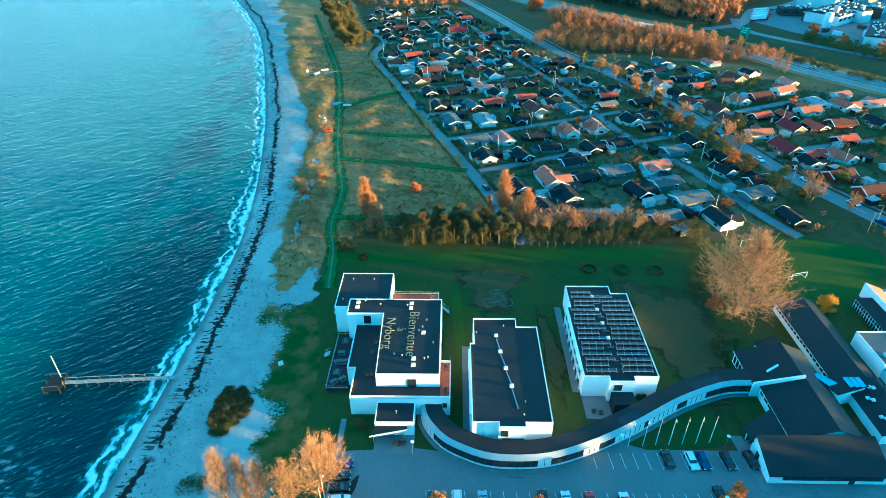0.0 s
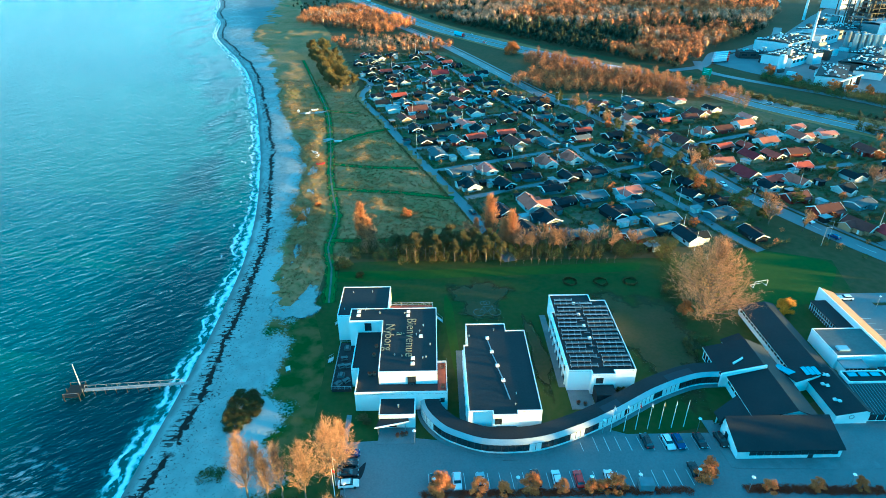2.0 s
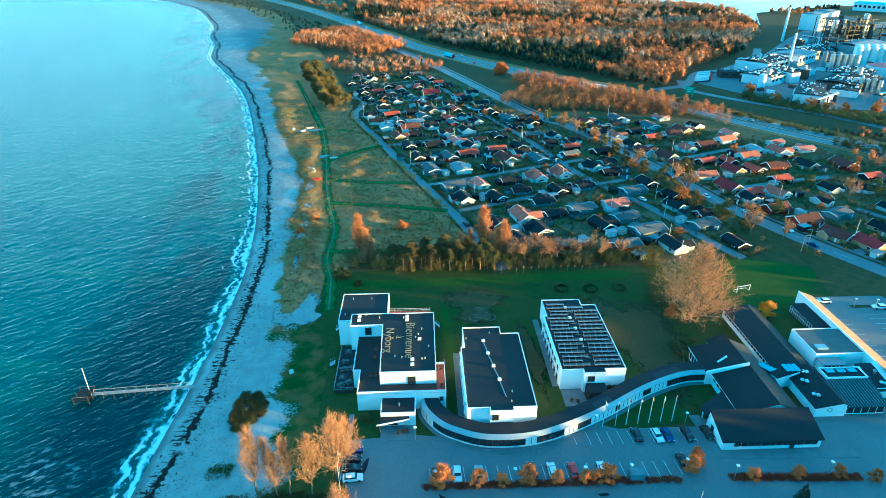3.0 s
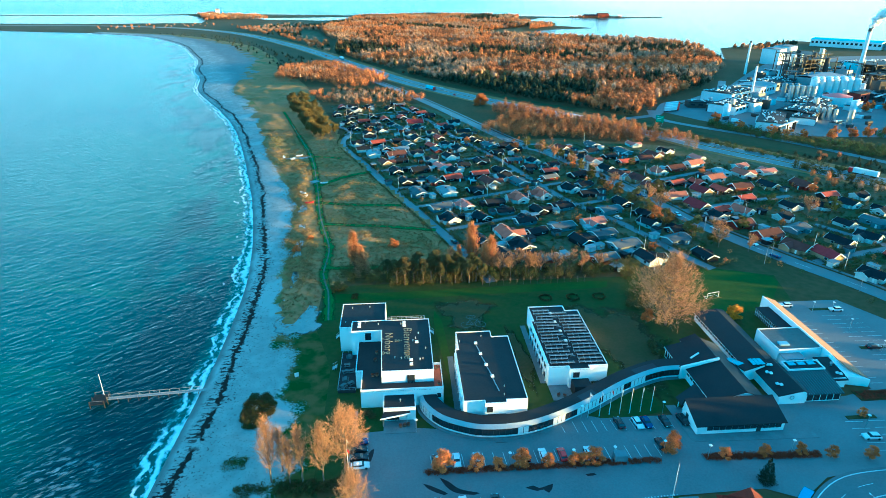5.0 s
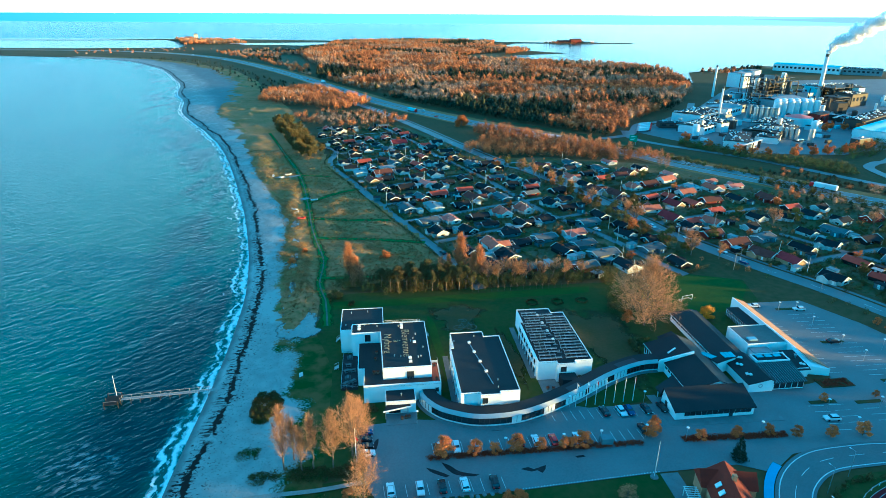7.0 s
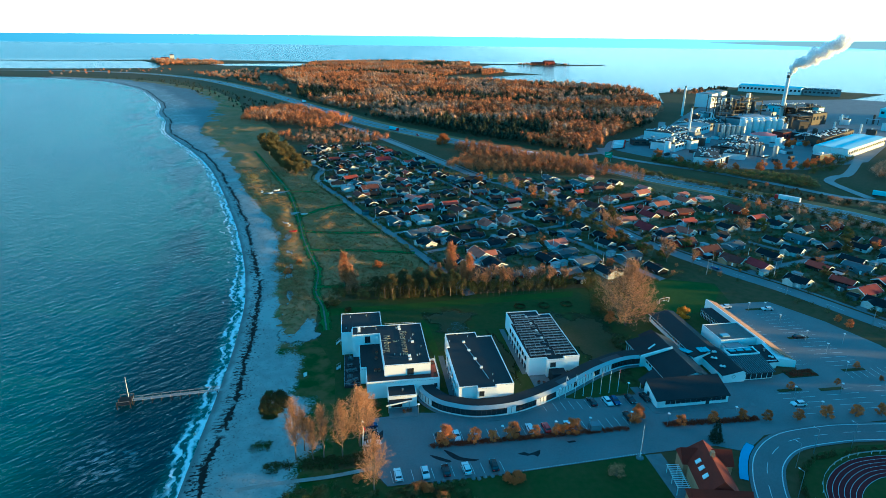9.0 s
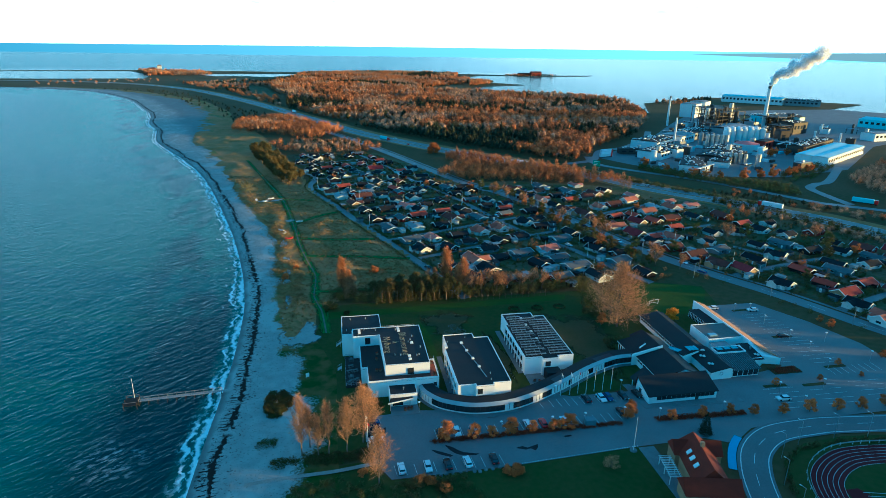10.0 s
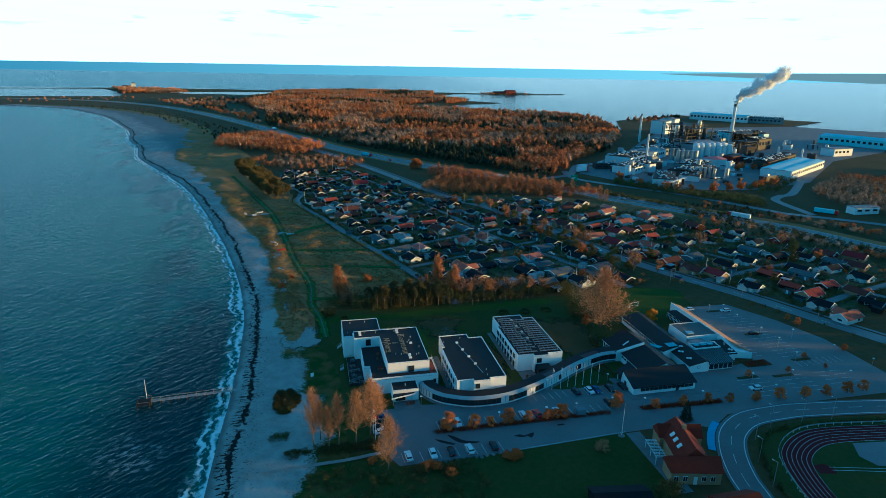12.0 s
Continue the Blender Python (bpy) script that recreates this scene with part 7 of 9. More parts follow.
for i in range(70):
    x, y = 250 + 270 * rf0.random(), 380 + 220 * rf0.random()
    if not in_poly(np.array([x]), np.array([y]), [(250, 430), (280, 388), (400, 392), (520, 490), (500, 560), (350, 560), (285, 505)])[0]:
        continue
    ob = thing("container", x, y, 0.16, rf0.choice((20, 30, 110, 120)), "steel container standing in the factory yard", "container", "yard containers")
    part("body", boxm(-3, 3, -1.2, 1.2, 0, 2.5, bevel=0.05), M[rf0.choice(("factory_white", "factory_grey", "factory_blue", "factory_dark", "red_paint", "factory_dark"))], ob)
    part("door", boxm(3.0, 3.06, -1.1, 1.1, 0.1, 2.4), M["steel"], ob)
scrub("factory_scrub", [(226, 404), (262, 344), (302, 300), (318, 330), (272, 368), (236, 424)], 420, 5.0, "hedge", "dark scrub and young trees before the factory", 71, 70, 0.3, (1.2, 2.6))
scrub("factory_scrub", [(322, 345), (352, 350), (420, 400), (400, 412), (340, 372)], 160, 4.5, "hedge", "dark scrub and young trees before the factory", 72, 70, 0.3, (1.2, 2.6))
put_all(twig_tree(21, 13.0, 3.0, 0.10, "tall pale bare tree in the row beside the motorway", 30, 7, 14, 1.1, 0.05), [(118, 398), (124, 400), (131, 398), (137, 393), (143, 390), (149, 384), (154, 378), (160, 372), (166, 366), (128, 406, 0.8), (150, 392, 0.85), (178, 338, 1.0), (181, 334, 0.9)], 65, 0.85, 1.1)
scrub("motorway_scrub", [(150, 425), (180, 385), (215, 330), (250, 280), (258, 284), (222, 336), (188, 392), (160, 432)], 300, 3.5, "hedge", "brown scrub beside the motorway", 73, 70, 0.28, (1.0, 2.2))
scrub("motorway_scrub", [(232, 300), (275, 215), (300, 150), (290, 146), (262, 205), (222, 290)], 260, 4.5, "hedge", "brown scrub between the gardens and the motorway", 74, 70, 0.28, (1.0, 2.4))

chimney(527.7, 644, 57, 2.0, "tall white factory chimney with a dark tip")
chimney(330, 527, 33, 1.0, "slender white metal factory chimney")
chimney(417, 694, 40, 1.2, "slender white metal factory chimney")
M["pink_roof"] = material("faded_pink_roof_paint", (0.50, 0.19, 0.18), (0.42, 0.16, 0.15), 0.6, 0.2, 2, 0.02)
for i in range(7):
    silo(396 + i * 7.4, 531 + (i % 2) * 1.0, 3.5, 17, "factory_white", "tall white cylindrical metal silo")
for i in range(6):
    silo(401 + i * 7.4, 539 + (i % 2) * 1.0, 3.5, 18, "factory_white", "tall white cylindrical metal silo")
for i in range(5):
    silo(357 + i * 4.8, 507 - i * 1.2, 2.2, 15, "steel", "bare steel cylindrical silo in the factory")
for i in range(3):
    silo(354 + i * 5.4, 514 - i, 2.4, 16, "factory_grey", "grey cylindrical silo in the factory")
for i in range(5):
    silo(328 + i * 3.6, 431 - i * 2.2, 1.6, 9 + i % 2, "steel", "bare steel cylindrical tank before the halls")
silo(392, 490, 12.5, 8, "factory_white", "wide white storage tank with a pink roof", "pink_roof")
for args in ((284, 473, 54, 24, 7, 38, "factory_white", "felt"), (277, 405, 48, 18, 7, 55, "factory_white", "felt"), (306, 529, 46, 30, 8, 38, "factory_white", "felt"), (258, 488, 22, 12, 5, -10, "factory_dark", "felt"),
             (466, 486, 92, 18, 9, 33, "factory_dark", "felt_brown"), (456, 436, 112, 14, 8, 32, "factory_white", "factory_blue"), (449, 449, 112, 14, 8, 32, "factory_white", "factory_blue"), (455, 518, 11, 11, 17, 0, "factory_dark", "felt"), (568, 632, 12, 12, 18, 20, "factory_blue", "felt"),
             (736, 613, 125, 44, 11, -66, "factory_blue", "factory_blue"), (608, 545, 34, 18, 9, 10, "factory_white", "roof_light"), (787, 1017, 112, 36, 12, -52, "factory_white", "factory_blue"), (850, 960, 60, 36, 10, -40, "factory_grey", "felt"),
             (516, 800, 28, 24, 20, 40, "factory_white", "roof_light"), (541, 815, 26, 24, 22, 40, "factory_white", "roof_light"), (580, 732, 46, 20, 9, 20, "yellow_brick", "felt"), (334, 446, 56, 30, 6, 38, "factory_dark", "felt"), (318, 424, 40, 18, 5, 50, "factory_white", "felt"), (352, 472, 40, 26, 7, 38, "factory_grey", "felt"),
             (380, 585, 60, 30, 8, 30, "factory_grey", "felt"), (440, 590, 50, 40, 12, 30, "factory_grey", "factory_grey"), (590, 700, 60, 40, 12, 20, "factory_blue", "felt"), (545, 612, 30, 22, 14, 20, "factory_dark", "felt"), (350, 555, 40, 26, 9, 38, "factory_white", "factory_grey"), (362, 272, 22, 8, 5, 0, "factory_white", "roof_light"), (420, 500, 20, 12, 9, 30, "red_paint", "felt")):
    shed(*args, "factory hall with metal cladding")


def plant_tower(x, y, w, d, h, label, seed):
    """Open steel plant: frames, decks and vessels."""
    r = random.Random(seed)
    ob = thing("process_tower", x, y, 0.1, 20, label, "process tower")
    for i in range(4):
        for j in range(3):
            part("column", boxm(-w / 2 + i * w / 3 - 0.4, -w / 2 + i * w / 3 + 0.4, -d / 2 + j * d / 2 - 0.4, -d / 2 + j * d / 2 + 0.4, 0, h * r.uniform(0.7, 1)), M["factory_dark"], ob)
    for k in range(5):
        a = r.uniform(0, 0.4)
        part("deck", boxm(-w / 2 + a * w, w / 2 - r.uniform(0, 0.3) * w, -d / 2, d / 2, h * (k + 1) / 6, h * (k + 1) / 6 + 0.5), M["factory_dark"], ob)
    for k in range(14):
        px, py = r.uniform(-w / 2, w / 2), r.uniform(-d / 2, d / 2)
        part("vessel", cylinder(bmesh.new(), px, py, 0, h * r.uniform(0.4, 1.05), r.uniform(1, 3), n=12), M["factory_dark"] if k % 4 else M["steel"], ob)
    return ob


rf = random.Random(17)
YARD = [(235, 440), (275, 380), (400, 385), (545, 500), (640, 560), (600, 690), (520, 760), (440, 700), (335, 575), (275, 515)]
for i in range(172):
    x, y = rf.uniform(235, 640), rf.uniform(380, 760)
    if not in_poly(np.array([x]), np.array([y]), YARD)[0]:
        continue
    kind = rf.random()
    if kind < 0.5:
        w, d, h = rf.uniform(5, 18), rf.uniform(4, 12), rf.uniform(3, 9)
        ob = thing("plant_room", x, y, 0.05, rf.choice((20, 30, 40, 110)), "small factory plant room with vents", "plant room", "plant rooms")
        part("wall", boxm(-w / 2, w / 2, -d / 2, d / 2, 0, h), M[rf.choice(("factory_white", "factory_grey", "factory_dark", "factory_white"))], ob)
        part("roof", boxm(-w / 2 - 0.2, w / 2 + 0.2, -d / 2 - 0.2, d / 2 + 0.2, h + 0.005, h + 0.35), M[rf.choice(("felt", "factory_grey", "roof_light"))], ob)
        part("vent", boxm(-1, 1, -0.8, 0.8, h + 0.355, h + 1.5), M["steel"], ob)
    elif kind < 0.8:
        silo(x, y, rf.uniform(1.2, 3.2), rf.uniform(5, 13), rf.choice(("factory_white", "steel", "factory_dark")), "small cylindrical process tank in the yard")
    else:
        l = rf.uniform(14, 36)
        ob = thing("pipe_bridge", x, y, 0.05, rf.choice((20, 35, 110, 125)), "steel pipe bridge across the factory yard", "pipe bridge", "pipe bridges")
        for k in range(3):
            bm = bmesh.new()
            bmesh.ops.create_cone(bm, cap_ends=True, segments=8, radius1=0.35, radius2=0.35, depth=l, matrix=Matrix.Translation((0, k * 0.9, 6.4)) @ Matrix.Rotation(math.pi / 2, 4, "Y"))
            part("pipe", bm, M["steel"], ob)
        for u in (-0.4, 0, 0.4):
            part("trestle", boxm(u * l - 0.25, u * l + 0.25, -0.3, 2.1, 0, 6.05), M["factory_dark"], ob)
put_all(leafy_tree(40, 9, 3.6, "autumn tree beside the factory fence", "orange_leaf", 130, 22, 0.3, 0.2), [(258, 372), (266, 366), (276, 362), (296, 358), (312, 360), (246, 395), (238, 418), (326, 362), (344, 366), (356, 372), (372, 376), (404, 462), (416, 458), (428, 452), (395, 455)], 9)
plant_tower(466, 655, 44, 26, 27, "tall dark steel process tower with pipes and vessels", 5)
plant_tower(420, 600, 30, 22, 18, "dark steel process tower with pipes and vessels", 6)
plant_tower(500, 585, 34, 20, 16, "dark steel process tower with pipes and vessels", 7)
plant_tower(490, 690, 60, 40, 30, "dark steel process tower with pipes and vessels", 1)
plant_tower(545, 640, 50, 30, 22, "dark steel process tower with pipes and vessels", 2)

# ---------------------------------------------------------------- hotel details


def side_window(parent, x, y0, y1, z0, z1, name="window", bars=0):
    fr = part(name, boxm(x - 0.06, x + 0.06, y0, y1, z0, z1), M["frame"], parent)
    w = (y1 - y0 - 0.08) / (bars + 1)
    for i in range(bars + 1):
        a = y0 + 0.08 + i * w
        part("pane", boxm(x - 0.10, x + 0.10, a, a + w - 0.08, z0 + 0.08, z1 - 0.08), M["glass"], fr)


def loggia(parent, x, y0, y1, z):
    """Two storeys of room windows between white piers, a slab edge and a paved strip below."""
    n = int((y1 - y0) / 3.0)
    w = (y1 - y0) / n
    for i in range(n):
        for z0, z1 in ((0.35, 2.5), (3.5, 5.5)):
            side_window(parent, x - 0.05, y0 + i * w + 0.35, y0 + (i + 1) * w - 0.35, z0, z1, bars=1)
    for i in range(n + 1):
        part("pier", boxm(x - 0.35, x - 0.02, y0 + i * w - 0.09, y0 + i * w + 0.09, 0.1, z - 0.3), M["white"], parent)
    part("slab_edge", boxm(x - 0.4, x - 0.01, y0 - 0.1, y1 + 0.1, 2.85, 3.1), M["white"], parent)
    part("roof_edge", boxm(x - 0.45, x - 0.005, y0 - 0.1, y1 + 0.1, z - 0.3, z + 0.3), M["white"], parent)


loggia(mid, -3.16, 76.5, 96.0, 6.4)
loggia(solar, 22.1, 90.0, 112.0, 6.1)
for x, y0, y1 in ((-3.2, 76, 104), (22.1, 89, 120)):
    tagged(part("terrace_paving", boxm(x - 1.7, x - 0.02, y0, y1, 0.1, 0.2), M["paving"]), "concrete slab strip along the hotel wing", kind="structure")


def bush(x, y, r, h, seed, mat="needle", label="round dark evergreen shrub by the wall"):
    rng = np.random.default_rng(seed)
    ob = thing("shrub", x, y, 0.1, 0, label, "shrub", "shrubs")
    V, F = cloud(rng, [(rng.uniform(-0.3, 0.3) * r, rng.uniform(-0.3, 0.3) * r, h * 0.5) for _ in range(5)], [(r * 0.7, r * 0.7, h * 0.5)] * 5, 90, 0.13, 0.5)
    V[:, 2] = np.maximum(V[:, 2], 0.0)
    mesh_arrays("leaves", V, F, M[mat], ob)
    return ob


for i, (x, y, r) in enumerate(((9.4, 73.7, 0.9), (10.8, 73.6, 0.8), (35, 87.2, 1.0), (36.3, 87.3, 0.8), (-28, 79.5, 1.6), (-26.5, 78, 1.3))):
    bush(x, y, r, 1.2, 60 + i)
part("glazed_link", boxm(28.2, 33.0, 82.6, 86.3, 0.2, 3.2), M["felt"], solar, "dark flat-roofed link")
part("link", boxm(3.0, 7.6, 71.9, 73.1, 0.2, 3.3), M["felt"], mid)
tagged(part("terrace_paving", boxm(22.2, 28.0, 81.2, 87.8, 0.1, 0.22), M["paving"]), "small paved terrace with planters", kind="structure")


def solar_array():
    """Rows of low panels in two fields, each with a pale rail along its raised edge and short legs."""
    ob = thing("solar_array", 0, 0, 6.15, 0, "rows of tilted dark solar panels on the hotel roof", "solar panels")
    tilt = Matrix.Rotation(radians(-11), 4, "X")
    shared = {}

    def put(name, key, make, mat, m):
        if key not in shared:
            p = part(name, make(), M[mat], ob)
            shared[key] = p.data
        else:
            p = new(name, shared[key])
            p.parent = ob
        p.matrix_basis = m

    def rail(n):
        bm = boxm(0, n * 1.68 + 0.1, -0.06, 0.06, -0.05, 0.05)
        for i in range(n + 1):
            box(bm, i * 1.68, i * 1.68 + 0.08, -0.42, -0.065, -0.10, -0.02), box(bm, i * 1.68, i * 1.68 + 0.08, 0.065, 0.95, -0.07, 0.01)
        return bm

    for r in range(17):
        y = 89.9 + r * 1.80
        back = 0.9 if r > 12 else 0.0
        for x0, n in ((22.9 + back + 0.25 * (r % 3), 3 if r % 3 == 1 else 4), (31.0 + 0.25 * (r % 3), 4 if r < 15 else 2)):
            if r == 16 and x0 > 30:
                continue
            for i in range(n):
                put("panel", "panel", lambda: boxm(-0.80, 0.80, -0.5, 0.5, -0.02, 0.02), "panel", Matrix.Translation((x0 + 0.9 + i * 1.68, y, 0.34)) @ tilt)
            put("rail", "rail%d" % n, lambda: rail(n), "steel", Matrix.Translation((x0, y - 0.58, 0.44)))
    for y in (93.0, 97.6, 103.4, 108.8, 114.2):
        part("cable_tray", boxm(29.4, 30.9, y - 0.1, y + 0.1, 0.0, 0.12), M["zinc"], ob)
    return ob


solar_array()


def roof_text(words, x, y, size, z):
    cu = bpy.data.curves.new("roof_letters", "FONT")
    cu.body, cu.size, cu.extrude, cu.offset, cu.space_character = words, size, 0.05, -0.035, 1.08
    tmp = bpy.data.objects.new("roof_letters", cu)
    scene.collection.objects.link(tmp)
    me = bpy.data.meshes.new_from_object(tmp.evaluated_get(bpy.context.evaluated_depsgraph_get()))
    bpy.data.objects.remove(tmp)
    me.materials.clear()
    me.materials.append(M["gold"])
    ob = tagged(new("roof_letters", me), "thin golden letters reading " + words + " on the black roof", "lettering")
    ob.matrix_basis = pose(x, y, z, 0, 0, -90)
    return ob


roof_text("Bienvenue", -17.9, 107.0, 3.6, 9.01)
roof_text("à", -20.5, 100.9, 3.2, 9.01)
roof_text("Nyborg", -23.4, 104.6, 3.4, 9.01)


for x, y in ((-13.6, 103.5), (-14.5, 101), (-11.8, 95.5), (-12.8, 90.5), (-13.6, 90.2), (-15.3, 99.6), (-20.5, 91.5), (-18.7, 91), (-25.5, 109.5), (-29.5, 110.8), (-18.7, 109.2)):
    vent(x, y, 8.95, 0.4, 0.22)
for x, y in ((7.6, 76.5), (-1.5, 102), (5.2, 104.5), (8.2, 80)):
    vent(x, y, 6.45, 0.35, 0.2)
for x, y in ((31.5, 91), (30, 97.5), (33.5, 117)):
    vent(x, y, 6.15, 0.35, 0.2)
for x, y in ((-34, 121), (-28.5, 121.2), (-35.5, 112.5), (-29.4, 112.7)):
    vent(x, y, 8.25, 0.4, 0.2)
vent(-19.2, 78.8, 4.05)


def railing(name, pts, z, label, mat="steel", h=1.0, every=1.6):
    ob = thing(name, 0, 0, z, 0, label, "railing")
    for (x0, y0), (x1, y1) in zip(pts[:-1], pts[1:]):
        l, a = math.hypot(x1 - x0, y1 - y0), math.atan2(y1 - y0, x1 - x0)
        m = Matrix.Translation((x0, y0, 0)) @ Matrix.Rotation(a, 4, "Z")
        for zz in (h, h * 0.5):
            part("rail", boxm(0, l, -0.03, 0.03, zz - 0.05, zz), M[mat], ob).matrix_basis = m
        for i in range(int(l / every) + 1):
            part("post", boxm(i * every - 0.03, i * every + 0.03, -0.03, 0.03, 0, h - 0.06), M[mat], ob).matrix_basis = m
    return ob


railing("terrace_railing", [(-23.3, 118.9), (-11.1, 118.9), (-11.1, 112.2)], 5.0, "white railing round the red roof terrace", "trim")
railing("terrace_railing", [(-7.8, 93), (-7.8, 82)], 5.9, "thin metal railing along the roof terrace")
part("east_terrace_floor", boxm(-10.0, -8.05, 82.3, 92.7, 5.26, 5.3), M["red_deck"], low, "red boarded terrace floor")


def stairs(x, y, z0, z1, n, w, rz, label):
    ob = thing("outside_stairs", x, y, 0, rz, label, "stairs")
    for i in range(n):
        z = z0 + (z1 - z0) * (i + 1) / n
        part("step", boxm(i * 0.28, i * 0.28 + 0.3, -w / 2, w / 2, z - 0.06, z), M["steel"], ob)
    for s in (-w / 2, w / 2):
        bm = boxm(0, n * 0.28, s - 0.03, s + 0.03, 0, 0.08)
        for v in bm.verts:
            v.co.z += z0 + 0.95 + (z1 - z0) * v.co.x / (n * 0.28)
        part("handrail", bm, M["steel"], ob)
        for i in (0, n // 2, n - 1):
            z = z0 + (z1 - z0) * (i + 1) / n
            part("post", boxm(i * 0.28 + 0.1, i * 0.28 + 0.15, s - 0.025, s + 0.025, 0.0 if z0 < 0.3 else z - 2, z + 0.95), M["steel"], ob)


stairs(-8.2, 117.5, 0.1, 5.0, 18, 1.2, 180, "galvanised steel stair up to the roof terrace")
stairs(-39.0, 100.5, 0.1, 0.9, 5, 1.6, 0, "short steel stair up to the deck")
stairs(-39.4, 117.0, 0.1, 2.4, 10, 1.2, 0, "steel stair at the back of the hotel")
deck = thing("sun_deck", 0, 0, 0, 0, "dark boarded sun deck beside the hotel", "deck")
for i in range(34):
    part("board", boxm(-36.4, -31.45, 88.6 + i * 0.55, 89.12 + i * 0.55, 0.75, 0.85), M["deck"], deck)
part("skirt", boxm(-36.35, -31.5, 88.6, 107.2, 0.1, 0.74), M["deck"], deck)
railing("deck_railing", [(-31.5, 88.6), (-36.4, 88.6), (-36.4, 107.3), (-33.6, 107.3)], 0.85, "thin railing round the sun deck")


def bench_table(x, y, z, rz, mat="trim"):
    ob = thing("picnic_table", x, y, z, rz, "pale wooden table with two benches", "table", "deck tables")
    part("tabletop", boxm(-0.9, 0.9, -0.38, 0.38, 0.70, 0.76), M[mat], ob)
    for s in (-1, 1):
        part("bench", boxm(-0.9, 0.9, s * 0.75 - 0.15, s * 0.75 + 0.15, 0.42, 0.47), M[mat], ob)
        part("trestle", boxm(s * 0.6 - 0.05, s * 0.6 + 0.05, -0.8, 0.8, 0, 0.69), M[mat], ob)


M["driftwood"] = material("grey_weathered_wood", (0.17, 0.17, 0.17), (0.11, 0.11, 0.11), 0.8, 1, 8, 0.1)
for i, (x, y) in enumerate(((-34.3, 104.5), (-34.6, 100.2), (-33.2, 97.2), (-35.0, 97.0), (-34.6, 93.5), (-33, 91.5), (-34.9, 90.5))):
    bench_table(x, y, 0.85, 90 if i in (0, 4) else 8 * i, "driftwood")
for i, (x, y, z) in enumerate(((-25.8, 99.5, 5.26), (-26.2, 96, 5.26), (-25.5, 88.8, 5.26), (-26.6, 88.7, 5.26), (-8.9, 91, 5.31), (-8.8, 84, 5.31), (24.0, 83, 0.23), (25.6, 82.6, 0.23), (-19.3, 73.6, 0.25), (-18.2, 73.8, 0.25), (-17.3, 74, 0.25))):
    ob = thing("planter", x, y, z, 0, "round planter with a clipped brown plant", "planter", "planters")
    part("pot", cylinder(bmesh.new(), 0, 0, 0, 0.5, 0.4, 0.5, 12), M["bark"], ob)
    V, F = cloud(np.random.default_rng(i), [(0, 0, 0.7)], [(0.5, 0.5, 0.35)], 120, 0.1, 0.5)
    mesh_arrays("plant", V, F, M["beech"], ob)

# entrance: pointed porch roof and paved forecourt
porch = part("porch_roof", prism([(-24.2, 73.6), (-16.6, 75.4), (-16.9, 76.25), (-23.4, 76.25)], 2.8, 3.05), M["felt"], canopy, "dark pointed porch roof")
part("porch_edge", prism([(-24.4, 73.4), (-16.5, 75.2), (-16.6, 75.4), (-24.2, 73.6)], 2.78, 3.15), M["trim"], canopy, "white porch edge")
for x, y in ((-23.7, 74.2), (-17.6, 75.6)):
    part("porch_post", cylinder(bmesh.new(), x, y, 0.1, 2.8, 0.09, n=8), M["steel"], canopy)
window(canopy, -22.8, -19.6, 0.4, 2.4, 76.24, bars=2)
tagged(part("entrance_paving", boxm(-23.6, -15.2, 71.4, 76.2, 0.1, 0.22), M["paving"]), "pale paved court before the entrance", kind="structure")
tagged(part("door_step", boxm(4.0, 7.2, 66.2, 68.2, 0.15, 0.32, bevel=0.03), M["paving"]), "concrete landing before the glass entrance", kind="structure")
ribbon("kerb", CORR, -0.9, -0.2, 0.2, M["paving"], "pale paved edge along the glass corridor", 0.1)
tagged(part("service_path", boxm(-31.6, -30.4, 60.5, 80.5, 0.1, 0.2), M["paving"]), "narrow concrete path to the hotel", kind="structure")
# glazed strips on the corridor roof
for lo_, hi_ in ((0.60, 0.68), (0.83, 0.93)):
    a, b = int(lo_ * len(CORR)), int(hi_ * len(CORR))
    ob = ribbon("roof_glazing", CORR[a:b], 1.0, 3.2, 3.62, M["panel"], "", 3.56, parent=bpy.data.objects["glass_corridor"])


def hedge_box(x0, x1, y0, y1, h, seed, mat="hedge", label="clipped green hedge beside the lawn"):
    rng = np.random.default_rng(seed)
    n = int((x1 - x0) * (y1 - y0) * 3) + 8
    c = np.stack([rng.uniform(x0, x1, n), rng.uniform(y0, y1, n), rng.uniform(0.3, h, n)], 1)
    V, F = cloud(rng, c, np.full((n, 3), 0.35), 26, 0.13, 0.4)
    V[:, 2] = np.maximum(V[:, 2], 0.0)
    tagged(mesh_arrays("clipped_hedge", V, F, M[mat]), label, "hedge", kind="stuff").location = (0, 0, 0.1)


hedge_box(57.5, 60, 99, 106, 1.4, 40)
hedge_box(58, 66, 106, 107.2, 1.4, 41)
hedge_box(96, 102, 108, 109.2, 1.2, 42, "beech", "rust-brown clipped hedge by the banquet house")
for i, (x, y) in enumerate(((33.3, 138.2), (43.2, 137.9), (52.8, 137.9))):
    ob = thing("ring_hedge", x, y, 0.09, 0, "ring of low clipped dark green hedge", "hedge", "ring hedges")
    rng = np.random.default_rng(70 + i)
    t = rng.uniform(0.3, 6.0, 60)
    V, F = cloud(rng, np.stack([2.1 * np.cos(t), 2.1 * np.sin(t), np.full(60, 0.35)], 1), np.full((60, 3), 0.4), 30, 0.13, 0.4)
    V[:, 2] = np.maximum(V[:, 2], 0.0)
    mesh_arrays("leaves", V, F, M["needle"], ob)


